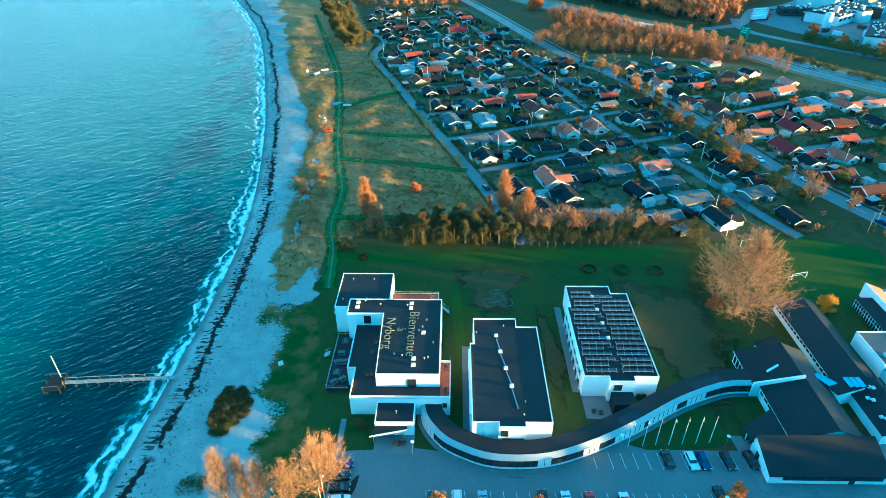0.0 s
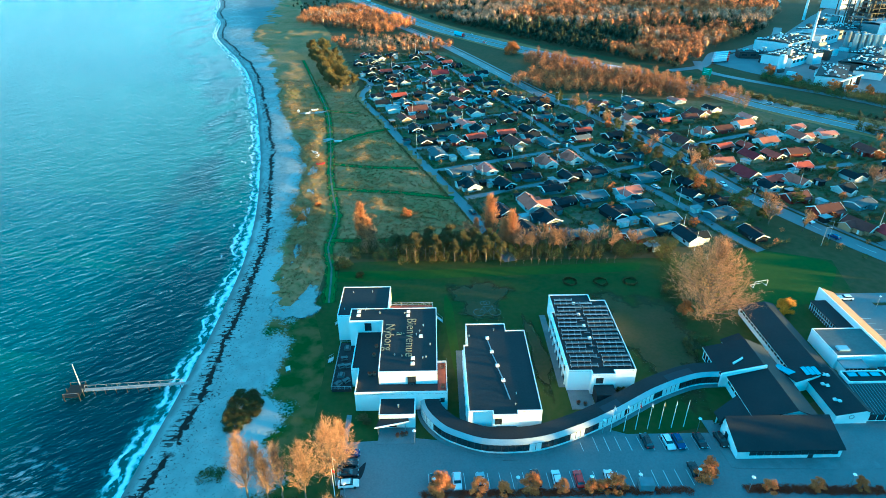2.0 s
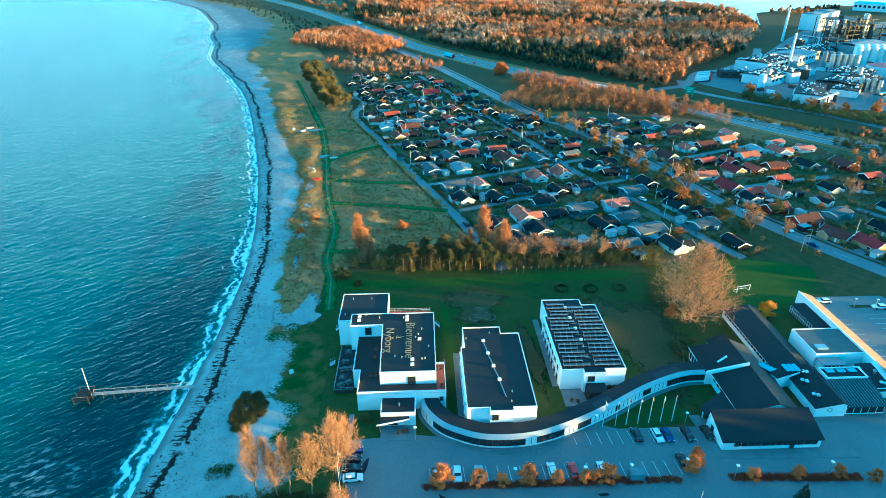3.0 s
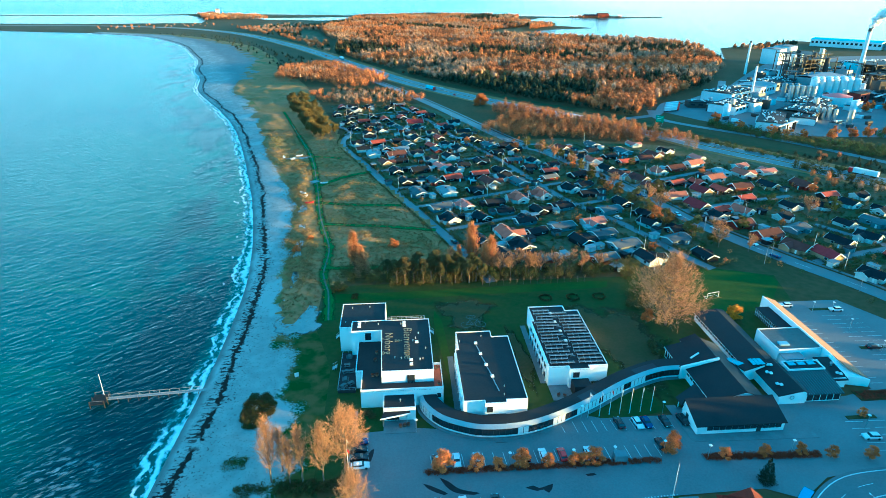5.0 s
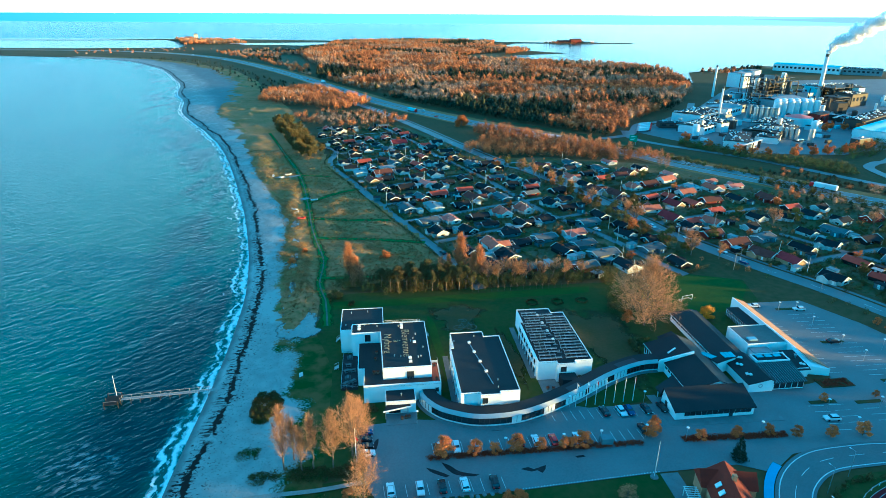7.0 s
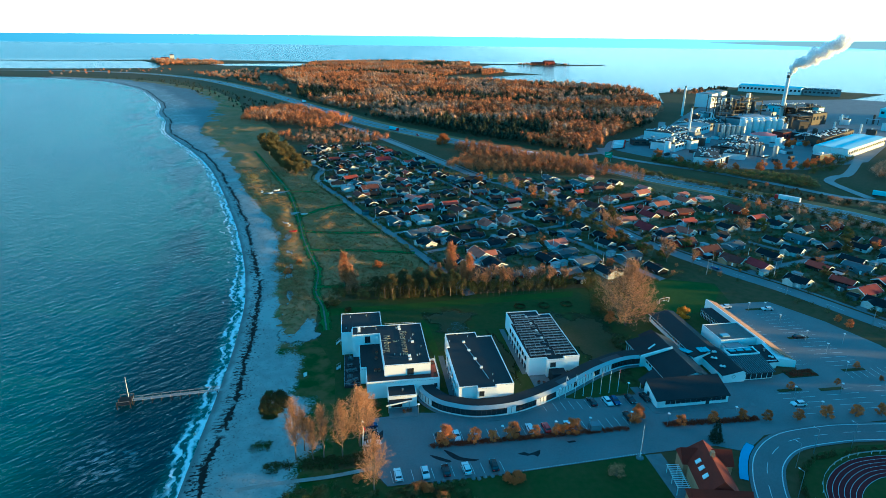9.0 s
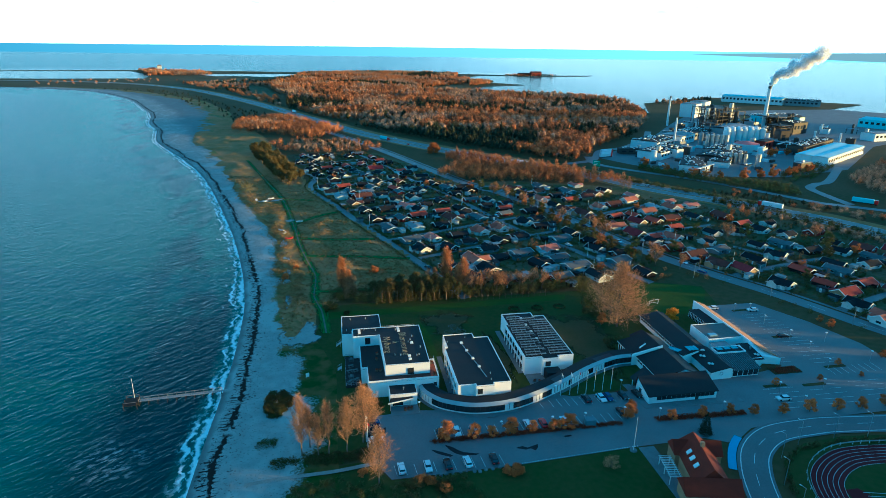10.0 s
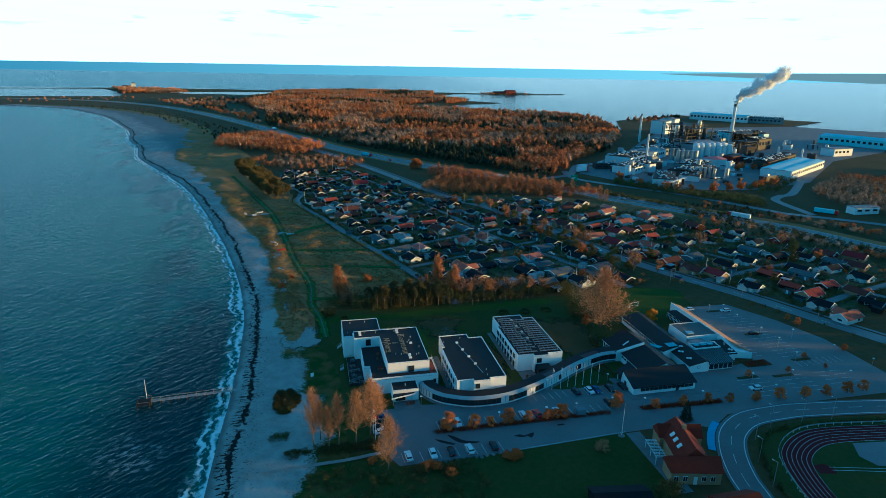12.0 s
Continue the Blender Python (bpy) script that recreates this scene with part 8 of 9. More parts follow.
def ring_mesh(r, w, h, n=28, a0=0.0, a1=6.2832):
    bm = bmesh.new()
    vs = []
    for i in range(n + 1):
        t = a0 + (a1 - a0) * i / n
        c, s = math.cos(t), math.sin(t)
        vs.append([bm.verts.new(((r + d) * c, (r + d) * s, z)) for d, z in ((-w, 0), (w, 0), (w, h), (-w, h))])
    for i in range(n):
        for k in range(4):
            l = (k + 1) % 4
            bm.faces.new((vs[i][k], vs[i + 1][k], vs[i + 1][l], vs[i][l]))
    bmesh.ops.recalc_face_normals(bm, faces=bm.faces)
    return bm


bike = thing("lawn_bicycle", 5.2, 123.6, 0.1, 0, "large pale bicycle outline laid on the lawn", "ornament")
for x, y in ((-2.4, -1.6), (2.4, -1.6), (-0.8, 3.2), (0.2, 3.4)):
    part("wheel", ring_mesh(1.7 if y < 0 else 1.0, 0.07, 0.06), M["driftwood"], bike).matrix_basis = Matrix.Translation((x, y, 0))
for x0, y0, x1, y1 in ((-2.4, -1.6, 0, -1.6), (0, -1.6, 1.8, 1.6), (-2.4, -1.6, -0.9, 1.4), (-0.9, 1.4, 1.8, 1.4), (0, -1.6, -1.0, 1.7), (2.4, -1.6, 1.6, 2.2)):
    l = math.hypot(x1 - x0, y1 - y0)
    part("tube", boxm(0, l, -0.07, 0.07, 0, 0.05), M["driftwood"], bike).matrix_basis = Matrix.Translation((x0, y0, 0.002)) @ Matrix.Rotation(math.atan2(y1 - y0, x1 - x0), 4, "Z")

# ---------------------------------------------------------------- jetty
M["pale_wood"] = material("salt_bleached_wood", (0.34, 0.34, 0.33), (0.25, 0.25, 0.24), 0.8, 1, 8, 0.1)
M["tarred"] = material("tarred_wet_timber", (0.022, 0.020, 0.018), (0.035, 0.03, 0.026), 0.7, 1, 6, 0.1)
jetty = thing("jetty", -74.6, 91.6, 0, 184.6, "weathered wooden bathing jetty with rails", "jetty")
for i in range(46):
    part("plank", boxm(-2 + i * 0.55, -2 + i * 0.55 + 0.48, -0.55, 0.55, 0.95, 1.02), M["pale_wood"], jetty)
for i in range(10):
    for s in (-0.65, 0.65):
        part("pile", cylinder(bmesh.new(), i * 2.6, s, -2.0, 0.94, 0.09, n=8), M["tarred"], jetty)
        part("rail_post", boxm(i * 2.6 - 0.03, i * 2.6 + 0.03, s - 0.03, s + 0.03, 0.7, 1.8), M["pale_wood"], jetty)
for s in (-0.65, 0.65):
    part("handrail", boxm(-1.0, 23.4, s - 0.035, s + 0.035, 1.8, 1.86), M["pale_wood"], jetty)
part("head_deck", boxm(23.5, 27.5, -2.2, 2.4, 0.9, 1.03), M["tarred"], jetty, "dark jetty head platform")
for x in (23.7, 27.3):
    for y in (-2.0, 0.2, 2.2):
        part("pile", cylinder(bmesh.new(), x, y, -2.0, 2.0, 0.11, n=8), M["tarred"], jetty)
for s in (-2.0, 2.2):
    part("handrail", boxm(23.6, 27.4, s - 0.05, s + 0.05, 1.9, 2.0), M["driftwood"], jetty)
part("mast", cylinder(bmesh.new(), 25, -1.8, 1.03, 7.8, 0.09, 0.05, 8), M["trim"], jetty, "white mast")

# ---------------------------------------------------------------- flagpoles, lamps
M["flag_red"] = material("red_flag_cloth", (0.5, 0.03, 0.03), (0.4, 0.03, 0.03), 0.8, 1, 5, 0)
M["flag_white"] = material("white_flag_cloth", (0.75, 0.75, 0.75), (0.6, 0.6, 0.62), 0.8, 1, 5, 0)
M["flag_yellow"] = material("yellow_flag_cloth", (0.5, 0.3, 0.04), (0.45, 0.25, 0.04), 0.8, 1, 5, 0)


def flagpole(x, y, h, flag=None, rz=0, label="white flagpole on the forecourt", z=0.12):
    ob = thing("flagpole", x, y, z, rz, label, "flagpole", "flagpoles")
    part("pole", cylinder(bmesh.new(), 0, 0, 0, h, 0.09, 0.045, 8), M["trim"], ob)
    part("knob", cylinder(bmesh.new(), 0, 0, h + 0.005, h + 0.15, 0.09, 0.03, 8), M["gold"], ob)
    if flag:
        bm = bmesh.new()
        g = [[bm.verts.new((0.06 + i * 0.11, 0.06 * math.sin(i * 1.7 + j), h - 0.15 - j * 0.24 - i * 0.17)) for j in range(4)] for i in range(6)]
        for i in range(5):
            for j in range(3):
                bm.faces.new((g[i][j], g[i + 1][j], g[i + 1][j + 1], g[i][j + 1]))
        bmesh.ops.solidify(bm, geom=bm.faces[:], thickness=0.012)
        part("flag", bm, M[flag], ob)
    return ob


for i, (x, y) in enumerate(((29.4, 73.9), (32.5, 74.1), (35.3, 74.5), (38.1, 74.6), (40.9, 74.8), (43.8, 75.0), (46.7, 75.2))):
    flagpole(x, y, 8.0, ("flag_white", "flag_white", "flag_red", "flag_white", "flag_yellow", "flag_white", "flag_red")[i], 10 + i * 7, ("white flagpole with a hanging flag on the forecourt"))
flagpole(-31.5, 60.5, 8.5, "flag_white", 20, "white flagpole with a pale flag beside the car park")
flagpole(-31.2, 57.5, 8.5, "flag_red", 30, "white flagpole with a red flag beside the car park")
big = flagpole(39.6, 45.6, 10.5, None, 0, "tall white flagpole on a round stone base", 0.16)
part("base", cylinder(bmesh.new(), 0, 0, 0.002, 0.3, 1.0, 0.9, 20), M["paving"], big)
M["lamp_head"] = material("white_lamp_disc", (0.8, 0.8, 0.8), (0.7, 0.7, 0.7), 0.4, 1, 5, 0)


def lamp_post(x, y, h=4.0, z=0.14):
    ob = thing("lamp_post", x, y, z, 0, "slim car park lamp with a white disc head", "street lamp", "car park lamps")
    part("post", cylinder(bmesh.new(), 0, 0, 0, h, 0.07, 0.05, 8), M["steel"], ob)
    part("head", cylinder(bmesh.new(), 0, 0, h + 0.002, h + 0.16, 0.42, 0.3, 16), M["lamp_head"], ob)
    return ob


lamp0 = lamp_post(-11, 58.4)
for x, y in ((6, 58.4), (21, 58.3), (31, 58.6), (43.6, 59.6), (53.6, 57.4), (74.4, 57.6), (49.2, 73.6), (-15.4, 71.4), (-29.2, 57.6), (122.5, 121.6), (129, 121), (127.5, 110), (128.5, 97), (128.8, 87.5), (126, 75.5), (140, 93), (98.8, 64.8), (114.3, 64.3), (101, 56.6), (145, 78), (134, 60), (150, 66), (27.5, 73.6)):
    copy_thing(lamp0, pose(x, y, 0.14))
street0 = thing("street_lamp", 128, 160, 0.1, 0, "tall grey street lamp on the verge", "street lamp", "street lamps")
part("post", cylinder(bmesh.new(), 0, 0, 0, 7.5, 0.09, 0.06, 8), M["steel"], street0)
part("arm", boxm(0, 1.3, -0.04, 0.04, 7.42, 7.5), M["steel"], street0)
part("head", boxm(1.1, 1.7, -0.12, 0.12, 7.36, 7.415), M["lamp_head"], street0)
for i in range(8, 70, 5):
    p = side(MAIN, 5.0)[i]
    copy_thing(street0, pose(p.x, p.y, 0.1, 0, 0, 160))
for i in range(0, 42, 6):
    p = side(BEND, -6)[min(i + 22, len(BEND) - 1)]
    copy_thing(street0, pose(p.x, p.y, 0.1, 0, 0, 100))

# ---------------------------------------------------------------- road markings and car park
def stripe(name, x0, y0, x1, y1, w=0.12, z=0.155, mat="paint", parent=None):
    l = math.hypot(x1 - x0, y1 - y0)
    ob = part(name, boxm(0, l, -w / 2, w / 2, 0, 0.008), M[mat], parent)
    ob.matrix_basis = Matrix.Translation((x0, y0, z)) @ Matrix.Rotation(math.atan2(y1 - y0, x1 - x0), 4, "Z")
    return ob


def bays(label, rows):
    ob = thing("parking_bays", 0, 0, 0, 0, label, "road marking")
    for r in rows:
        stripe("line", *r, parent=ob)


bays("white bay lines before the flagpoles", [(22.0, 68.4, 21.6, 72.4)] + [(25.3 + i * 2.5, 68.4, 24.9 + i * 2.5, 72.4) for i in range(12)])
bays("white bay lines along the beech hedge", [(-12 + i * 2.5, 58.9, -12.3 + i * 2.5, 63.0) for i in range(23)])
bays("white bay lines beside the boulders", [(-24.5 + i * 2.55, 45.6, -24.9 + i * 2.55, 49.6) for i in range(12)])
bays("white bay lines in the east car park", [(112.0 + k, 82.5 + i * 2.6, 117.2 + k, 82.2 + i * 2.6) for i in range(14) for k in (0,)] + [(124.5 - (i > 8) * 0, 80 + i * 2.6, 129.2, 79.8 + i * 2.6) for i in range(16)] + [(130.6, 80 + i * 2.6, 135.4, 79.8 + i * 2.6) for i in range(16)])
bays("white bay lines in the lower car park", [(x, 57 + i * 2.6, x + 4.6, 56.8 + i * 2.6) for x in (95.3, 101.4, 110.2, 116.6, 126.6, 133.0) for i in range(5)] + [(126 + i * 2.6, 72, 126.2 + i * 2.6, 77) for i in range(8)])
for x0, y0, x1, y1 in ((126.6, 99.5, 129.0, 122.5), (130.4, 77.5, 127.2, 99.3), (99.8, 54.5, 100.6, 68.4), (116.6, 52.2, 113.6, 67.5), (133.6, 53.3, 130.5, 66.5)):
    stripe("kerb", x0, y0, x1, y1, 0.7, 0.14, "paving")["kind"] = "structure"
for x, y in ((100.6, 68.8), (114, 67.6), (127.0, 123.4), (127.4, 99.5), (130, 76.8)):
    tagged(part("traffic_island", boxm(x - 4, x + 4, y - 0.7, y + 0.7, 0.1, 0.26, bevel=0.05), M["bare_soil"]), "low kerbed island in the car park", kind="structure")


def dashes(name, line, off, on, gap, w, z, label):
    """A painted line along a road: unbroken as one band, or dash by dash."""
    if not gap:
        return ribbon(name, line, off - w / 2, off + w / 2, z, M["paint"], label)
    P = side(line, off)
    ob = thing(name, 0, 0, 0, 0, label, "road marking")
    run, draw = 0.0, True
    for a, b in zip(P[:-1], P[1:]):
        if draw:
            stripe("dash", a.x, a.y, b.x, b.y, w, z, parent=ob)
        run += (b - a).length
        if run > (on if draw else gap):
            draw, run = not draw, 0.0
    return ob


dashes("edge_line", BEND, 3.3, 1, 0, 0.25, 0.19, "white edge line round the bend")
dashes("edge_line", BEND, -3.4, 1, 0, 0.25, 0.19, "white edge line round the bend")
dashes("centre_line", BEND, 0.0, 4, 4, 0.14, 0.19, "dashed white centre line on the bend")
dashes("centre_line", MAIN, 0.0, 6, 10, 0.15, 0.13, "dashed white centre line on the straight road")
for off in (-10, -1.7, 1.7, 10):
    dashes("edge_line", MOTORWAY[:110], off, 1, 0, 0.3, 0.235, "white motorway edge line")
M["cycle_blue"] = material("blue_cycle_crossing", (0.10, 0.38, 0.60), (0.09, 0.33, 0.52), 0.7, 0.5, 4, 0)
ribbon("cycle_crossing", [p for p in BEND if 65.5 < p.x < 75.5 and p.y > 30], 4.4, 6.5, 0.2, M["cycle_blue"], "pale blue painted cycle crossing round the bend")
M["tar_patch"] = material("dark_asphalt_patch", (0.018, 0.018, 0.02), (0.03, 0.03, 0.032), 0.6, 0.5, 4, 0)
for outline in ([(8.4, 51.6), (10.4, 52.1), (11.6, 51.3), (13.0, 51.7), (14.9, 52.3), (14.4, 50.9), (13.4, 49.8), (12.4, 50.8), (10.9, 50.5), (9.9, 50.9)], [(-14.5, 54.5), (-12.5, 53.6), (-9, 51.2), (-9.8, 50.8), (-13, 52.6)],
                [(-10.5, 56), (-8.5, 54.6), (-6.2, 52.3), (-1.8, 50.8), (-3.2, 50.4), (-7.5, 51.4), (-9.6, 53.8)], [(23, 54.6), (25.2, 54.8), (25.6, 54.2), (23.4, 54.0)], [(-28, 60), (-26.3, 62.6), (-25.8, 66.4), (-27.2, 64.6), (-28.6, 61.5)]):
    sheet("tar_patch", outline, 0.146, M["tar_patch"], "dark irregular patch on the asphalt", 0.8)

# ---------------------------------------------------------------- cars
for key, c in dict(car_white=(0.75, 0.75, 0.76), car_black=(0.012, 0.012, 0.014), car_blue=(0.02, 0.035, 0.14), car_red=(0.35, 0.02, 0.02), car_silver=(0.4, 0.42, 0.44), car_green=(0.2, 0.4, 0.06)).items():
    M[key] = material(key + "_paint", c, tuple(v * 0.9 for v in c), 0.22, 1, 6, 0, spec=0.6)
M["tyre"] = material("black_tyre_rubber", (0.02, 0.02, 0.02), (0.03, 0.03, 0.03), 0.8, 2, 9, 0)


def car(paint, words):
    ob = thing("car", 0, -700, 0, 0, words, "car", "cars")
    bm = bmesh.new()
    prof = [(-2.15, 0.35), (-2.2, 0.75), (-1.95, 0.95), (1.0, 0.98), (2.05, 0.78), (2.2, 0.55), (2.15, 0.32)]
    rows = []
    for y, k in ((-0.88, 0.97), (-0.78, 1.0), (0.78, 1.0), (0.88, 0.97)):
        rows.append([bm.verts.new((x * k, y, z if abs(y) < 0.8 else z - 0.05 * (z > 0.7))) for x, z in prof])
    for a, b in zip(rows[:-1], rows[1:]):
        for i in range(len(prof)):
            j = (i + 1) % len(prof)
            bm.faces.new((a[i], a[j], b[j], b[i]))
    bm.faces.new(rows[0][::-1]), bm.faces.new(rows[-1])
    bmesh.ops.recalc_face_normals(bm, faces=bm.faces)
    part("body", bm, M[paint], ob)
    for name, mat, k, z0, z1 in (("glazing", "glass", 1.0, 0.93, 1.32), ("top", paint, 0.97, 1.325, 1.46)):
        bm = bmesh.new()
        q = [(-1.75, 0.70, z0), (0.95, 0.70, z0)] if name == "glazing" else [(-1.45, 0.62, z0), (0.35, 0.62, z0)]
        lo = [(-1.8, -0.76), (1.05, -0.76), (1.05, 0.76), (-1.8, 0.76)] if name == "glazing" else [(-1.5, -0.66), (0.45, -0.66), (0.45, 0.66), (-1.5, 0.66)]
        hi = [(-1.5, -0.66), (0.45, -0.66), (0.45, 0.66), (-1.5, 0.66)] if name == "glazing" else [(-1.35, -0.58), (0.25, -0.58), (0.25, 0.58), (-1.35, 0.58)]
        a, b = [bm.verts.new((x, y, z0)) for x, y in lo], [bm.verts.new((x, y, z1)) for x, y in hi]
        bm.faces.new(b), bm.faces.new(a[::-1])
        for i in range(4):
            bm.faces.new((a[i], a[(i + 1) % 4], b[(i + 1) % 4], b[i]))
        part(name, bm, M[mat], ob)
    for x in (-1.35, 1.35):
        for y in (-0.82, 0.82):
            bm = bmesh.new()
            bmesh.ops.create_cone(bm, cap_ends=True, segments=14, radius1=0.32, radius2=0.32, depth=0.2, matrix=Matrix.Translation((x, y, 0.32)) @ Matrix.Rotation(math.pi / 2, 4, "X"))
            part("wheel", bm, M["tyre"], ob)
    for y in (-0.62, 0.62):
        part("headlight", boxm(2.0, 2.19, y - 0.18, y + 0.18, 0.6, 0.74), M["lamp_head"], ob)
        part("tail_light", boxm(-2.21, -2.05, y - 0.18, y + 0.18, 0.68, 0.82), M["flag_red"], ob)
    return ob


CARS = {c: car("car_" + c, w) for c, w in dict(white="white hatchback parked in a bay", black="black family car parked in a bay", blue="dark blue car parked in a bay", red="red small car parked in a bay", silver="silver estate car parked in a bay", green="bright green small car").items()}
seen_cars = set()


def park(colour, x, y, rz, z=0.15):
    m = pose(x, y, z, 0, 0, rz)
    if colour in seen_cars:
        return copy_thing(CARS[colour], m)
    seen_cars.add(colour)
    CARS[colour].matrix_basis = m
    return CARS[colour]


for c, x, y, rz in (("black", 36.6, 70.6, 95), ("white", 41.3, 70.2, -85), ("blue", 43.7, 70.3, -85), ("black", 48.6, 70.4, -84), ("black", 53.4, 70.6, -83),
                    ("white", -6.2, 60.6, -88), ("silver", -1.3, 60.5, 92), ("black", 10.2, 61, 93), ("white", 14.6, 60.7, 92), ("red", 19.2, 60.6, 92), ("white", 25.7, 60.6, 92), ("black", -11, 60.4, 90), ("black", 44.2, 62.4, 92),
                    ("white", -23.2, 47.6, 93), ("white", -16.4, 47.4, -87), ("black", -11.2, 47.4, 93), ("white", -5.9, 47.5, 94), ("black", 1.2, 47.6, 92),
                    ("blue", -29.4, 68.3, 8), ("black", -29.5, 65.6, 6), ("black", -29.2, 63.0, 5), ("white", -28.8, 60.4, 5), ("white", 115.8, 126.2, 176), ("white", 131.4, 122.2, 176), ("black", 127.4, 99.2, 4), ("white", 97.6, 61.2, 176), ("black", 5.0, 190.5, 110)):
    park(c, x, y, rz)
rc = random.Random(12)
for i in range(26):                       # cars beside the cottages and houses
    q = (MAIN if i % 2 else INNER)
    k = rc.randrange(8, min(len(q) - 2, 60))
    d = q[k + 1] - q[k]
    p = side(q, rc.choice((-2.6, 2.6)) * (0.7 if i % 2 else 1.2))[k]
    park(rc.choice(("white", "silver", "black", "blue", "green" if i == 3 else "white")), p.x, p.y, math.degrees(math.atan2(d.y, d.x)) + (180 if i % 3 else 0), 0.14)
for i in range(30):                       # traffic on the motorway
    k = rc.randrange(8, 110)
    d = MOTORWAY[k + 1] - MOTORWAY[k]
    lane_ = rc.choice((-7.6, -3.6, 3.6, 7.6))
    p = side(MOTORWAY, lane_)[k]
    park(rc.choice(("white", "silver", "black", "red", "white")), p.x, p.y, math.degrees(math.atan2(d.y, d.x)) + (180 if lane_ > 0 else 0), 0.235)


def lorry(x, y, rz, z, trailer, words):
    ob = thing("lorry", x, y, z, rz, words, "lorry", "lorries")
    part("trailer", boxm(-8.5, 4.6, -1.25, 1.25, 1.1, 3.9, bevel=0.04), M[trailer], ob)
    part("chassis", boxm(-8.3, 7.0, -0.9, 0.9, 0.6, 1.08), M["tyre"], ob)
    part("cab", boxm(4.9, 7.1, -1.2, 1.2, 0.9, 3.6, bevel=0.2), M["car_red"], ob)
    part("windscreen", boxm(7.0, 7.14, -1.05, 1.05, 2.2, 3.2), M["glass"], ob)
    for xx in (-7.4, -6.2, 3.2, 6.1):
        for yy in (-1.0, 1.0):
            bm = bmesh.new()
            bmesh.ops.create_cone(bm, cap_ends=True, segments=12, radius1=0.5, radius2=0.5, depth=0.35, matrix=Matrix.Translation((xx, yy, 0.5)) @ Matrix.Rotation(math.pi / 2, 4, "X"))
            part("wheel", bm, M["tyre"], ob)


for k, off, mat in ((28, 6.5, "factory_white"), (16, -6.5, "factory_white"), (40, 6.5, "factory_blue"), (60, -6.5, "factory_white")):
    d = MOTORWAY[k + 1] - MOTORWAY[k]
    p = side(MOTORWAY, off)[k]
    lorry(p.x, p.y, math.degrees(math.atan2(d.y, d.x)) + (180 if off > 0 else 0), 0.24, mat, "articulated lorry with a pale trailer on the motorway")
lorry(331, 273, -50, 0.1, "factory_blue", "blue lorry trailer parked beside the service road")
for i, (x, y) in enumerate(((224, 468), (228, 476), (232, 484), (236, 492))):
    lorry(x, y, 20, 0.2, "factory_white", "pale coach-sized trailer parked in the factory yard")

# ---------------------------------------------------------------- sports ground
M["tartan"] = material("dark_red_running_track", (0.066, 0.014, 0.018), (0.05, 0.012, 0.015), 0.85, 0.3, 5, 0.05)
TRACK = spline([(200, 25.5), (160, 31), (123, 35.7), (101.3, 38.2), (89.9, 36.4), (80.2, 30.0), (75.0, 20), (72.5, 8), (74, -6), (82, -20)], 1.5)
sheet("sports_lawn", [(260, 12), (160, 36), (123, 40), (101, 42.2), (88, 41), (77, 35), (70.5, 22), (66, 5), (66, -40), (200, -60)], 0.12, M["lawn"], "mown grass of the sports ground")
ribbon("running_track", TRACK, 0.4, 7.9, 0.16, M["tartan"], "dark red running track with white lane lines")
for i in range(7):
    dashes("lane_line", TRACK, 0.5 + i * 1.22, 1, 0, 0.09, 0.165, "white lane line on the running track")
fence = thing("track_fence", 0, 0, 0, 0, "low pale board fence round the running track", "fence")
F_ = side(TRACK, -0.4)
for a, b in zip(F_[::2], F_[2::2]):
    l = (b - a).length
    m = Matrix.Translation((a.x, a.y, 0.12)) @ Matrix.Rotation(math.atan2(b.y - a.y, b.x - a.x), 4, "Z")
    part("board", boxm(0, l, -0.03, 0.03, 0.62, 1.0), M["pale_wood"], fence).matrix_basis = m
    part("post", boxm(-0.05, 0.05, -0.05, 0.05, 0, 1.05), M["trim"], fence).matrix_basis = m
sheet("throwing_sector", [(104.3, 29.4), (101, 24), (102.5, 19.4), (125, 14), (125, 27)], 0.165, M["asphalt_old"], "grey gravel sector on the infield")
sheet("jump_area", [(84.6, 23.1), (88.3, 23.1), (89.5, 20.5), (88.5, 18.8), (84.1, 19.7)], 0.165, M["tartan"], "red jump area on the infield")
for d in (0.0, 1.3):
    stripe("runway_edge", 88.5, 21.6 - d, 130, 11.5 - d, 0.15, 0.17)["kind"] = "structure"
line = side(BEND, -7.0)
A_, B_ = line[24:70], side(BEND, -8.4)[24:70]
scrub("sports_hedge", [tuple(p) for p in A_] + [tuple(p) for p in B_[::-1]], 430, 1.5, "hedge", "clipped hedge between road and sports ground", 50, 34, 0.16, (0.5, 0.8))

# ---------------------------------------------------------------- brick villa by the bend
M["tile_red"] = material("red_clay_tiles", (0.13, 0.028, 0.016), (0.085, 0.022, 0.014), 0.75, 0.4, 5, 0.3, stretch=(1, 1, 3))


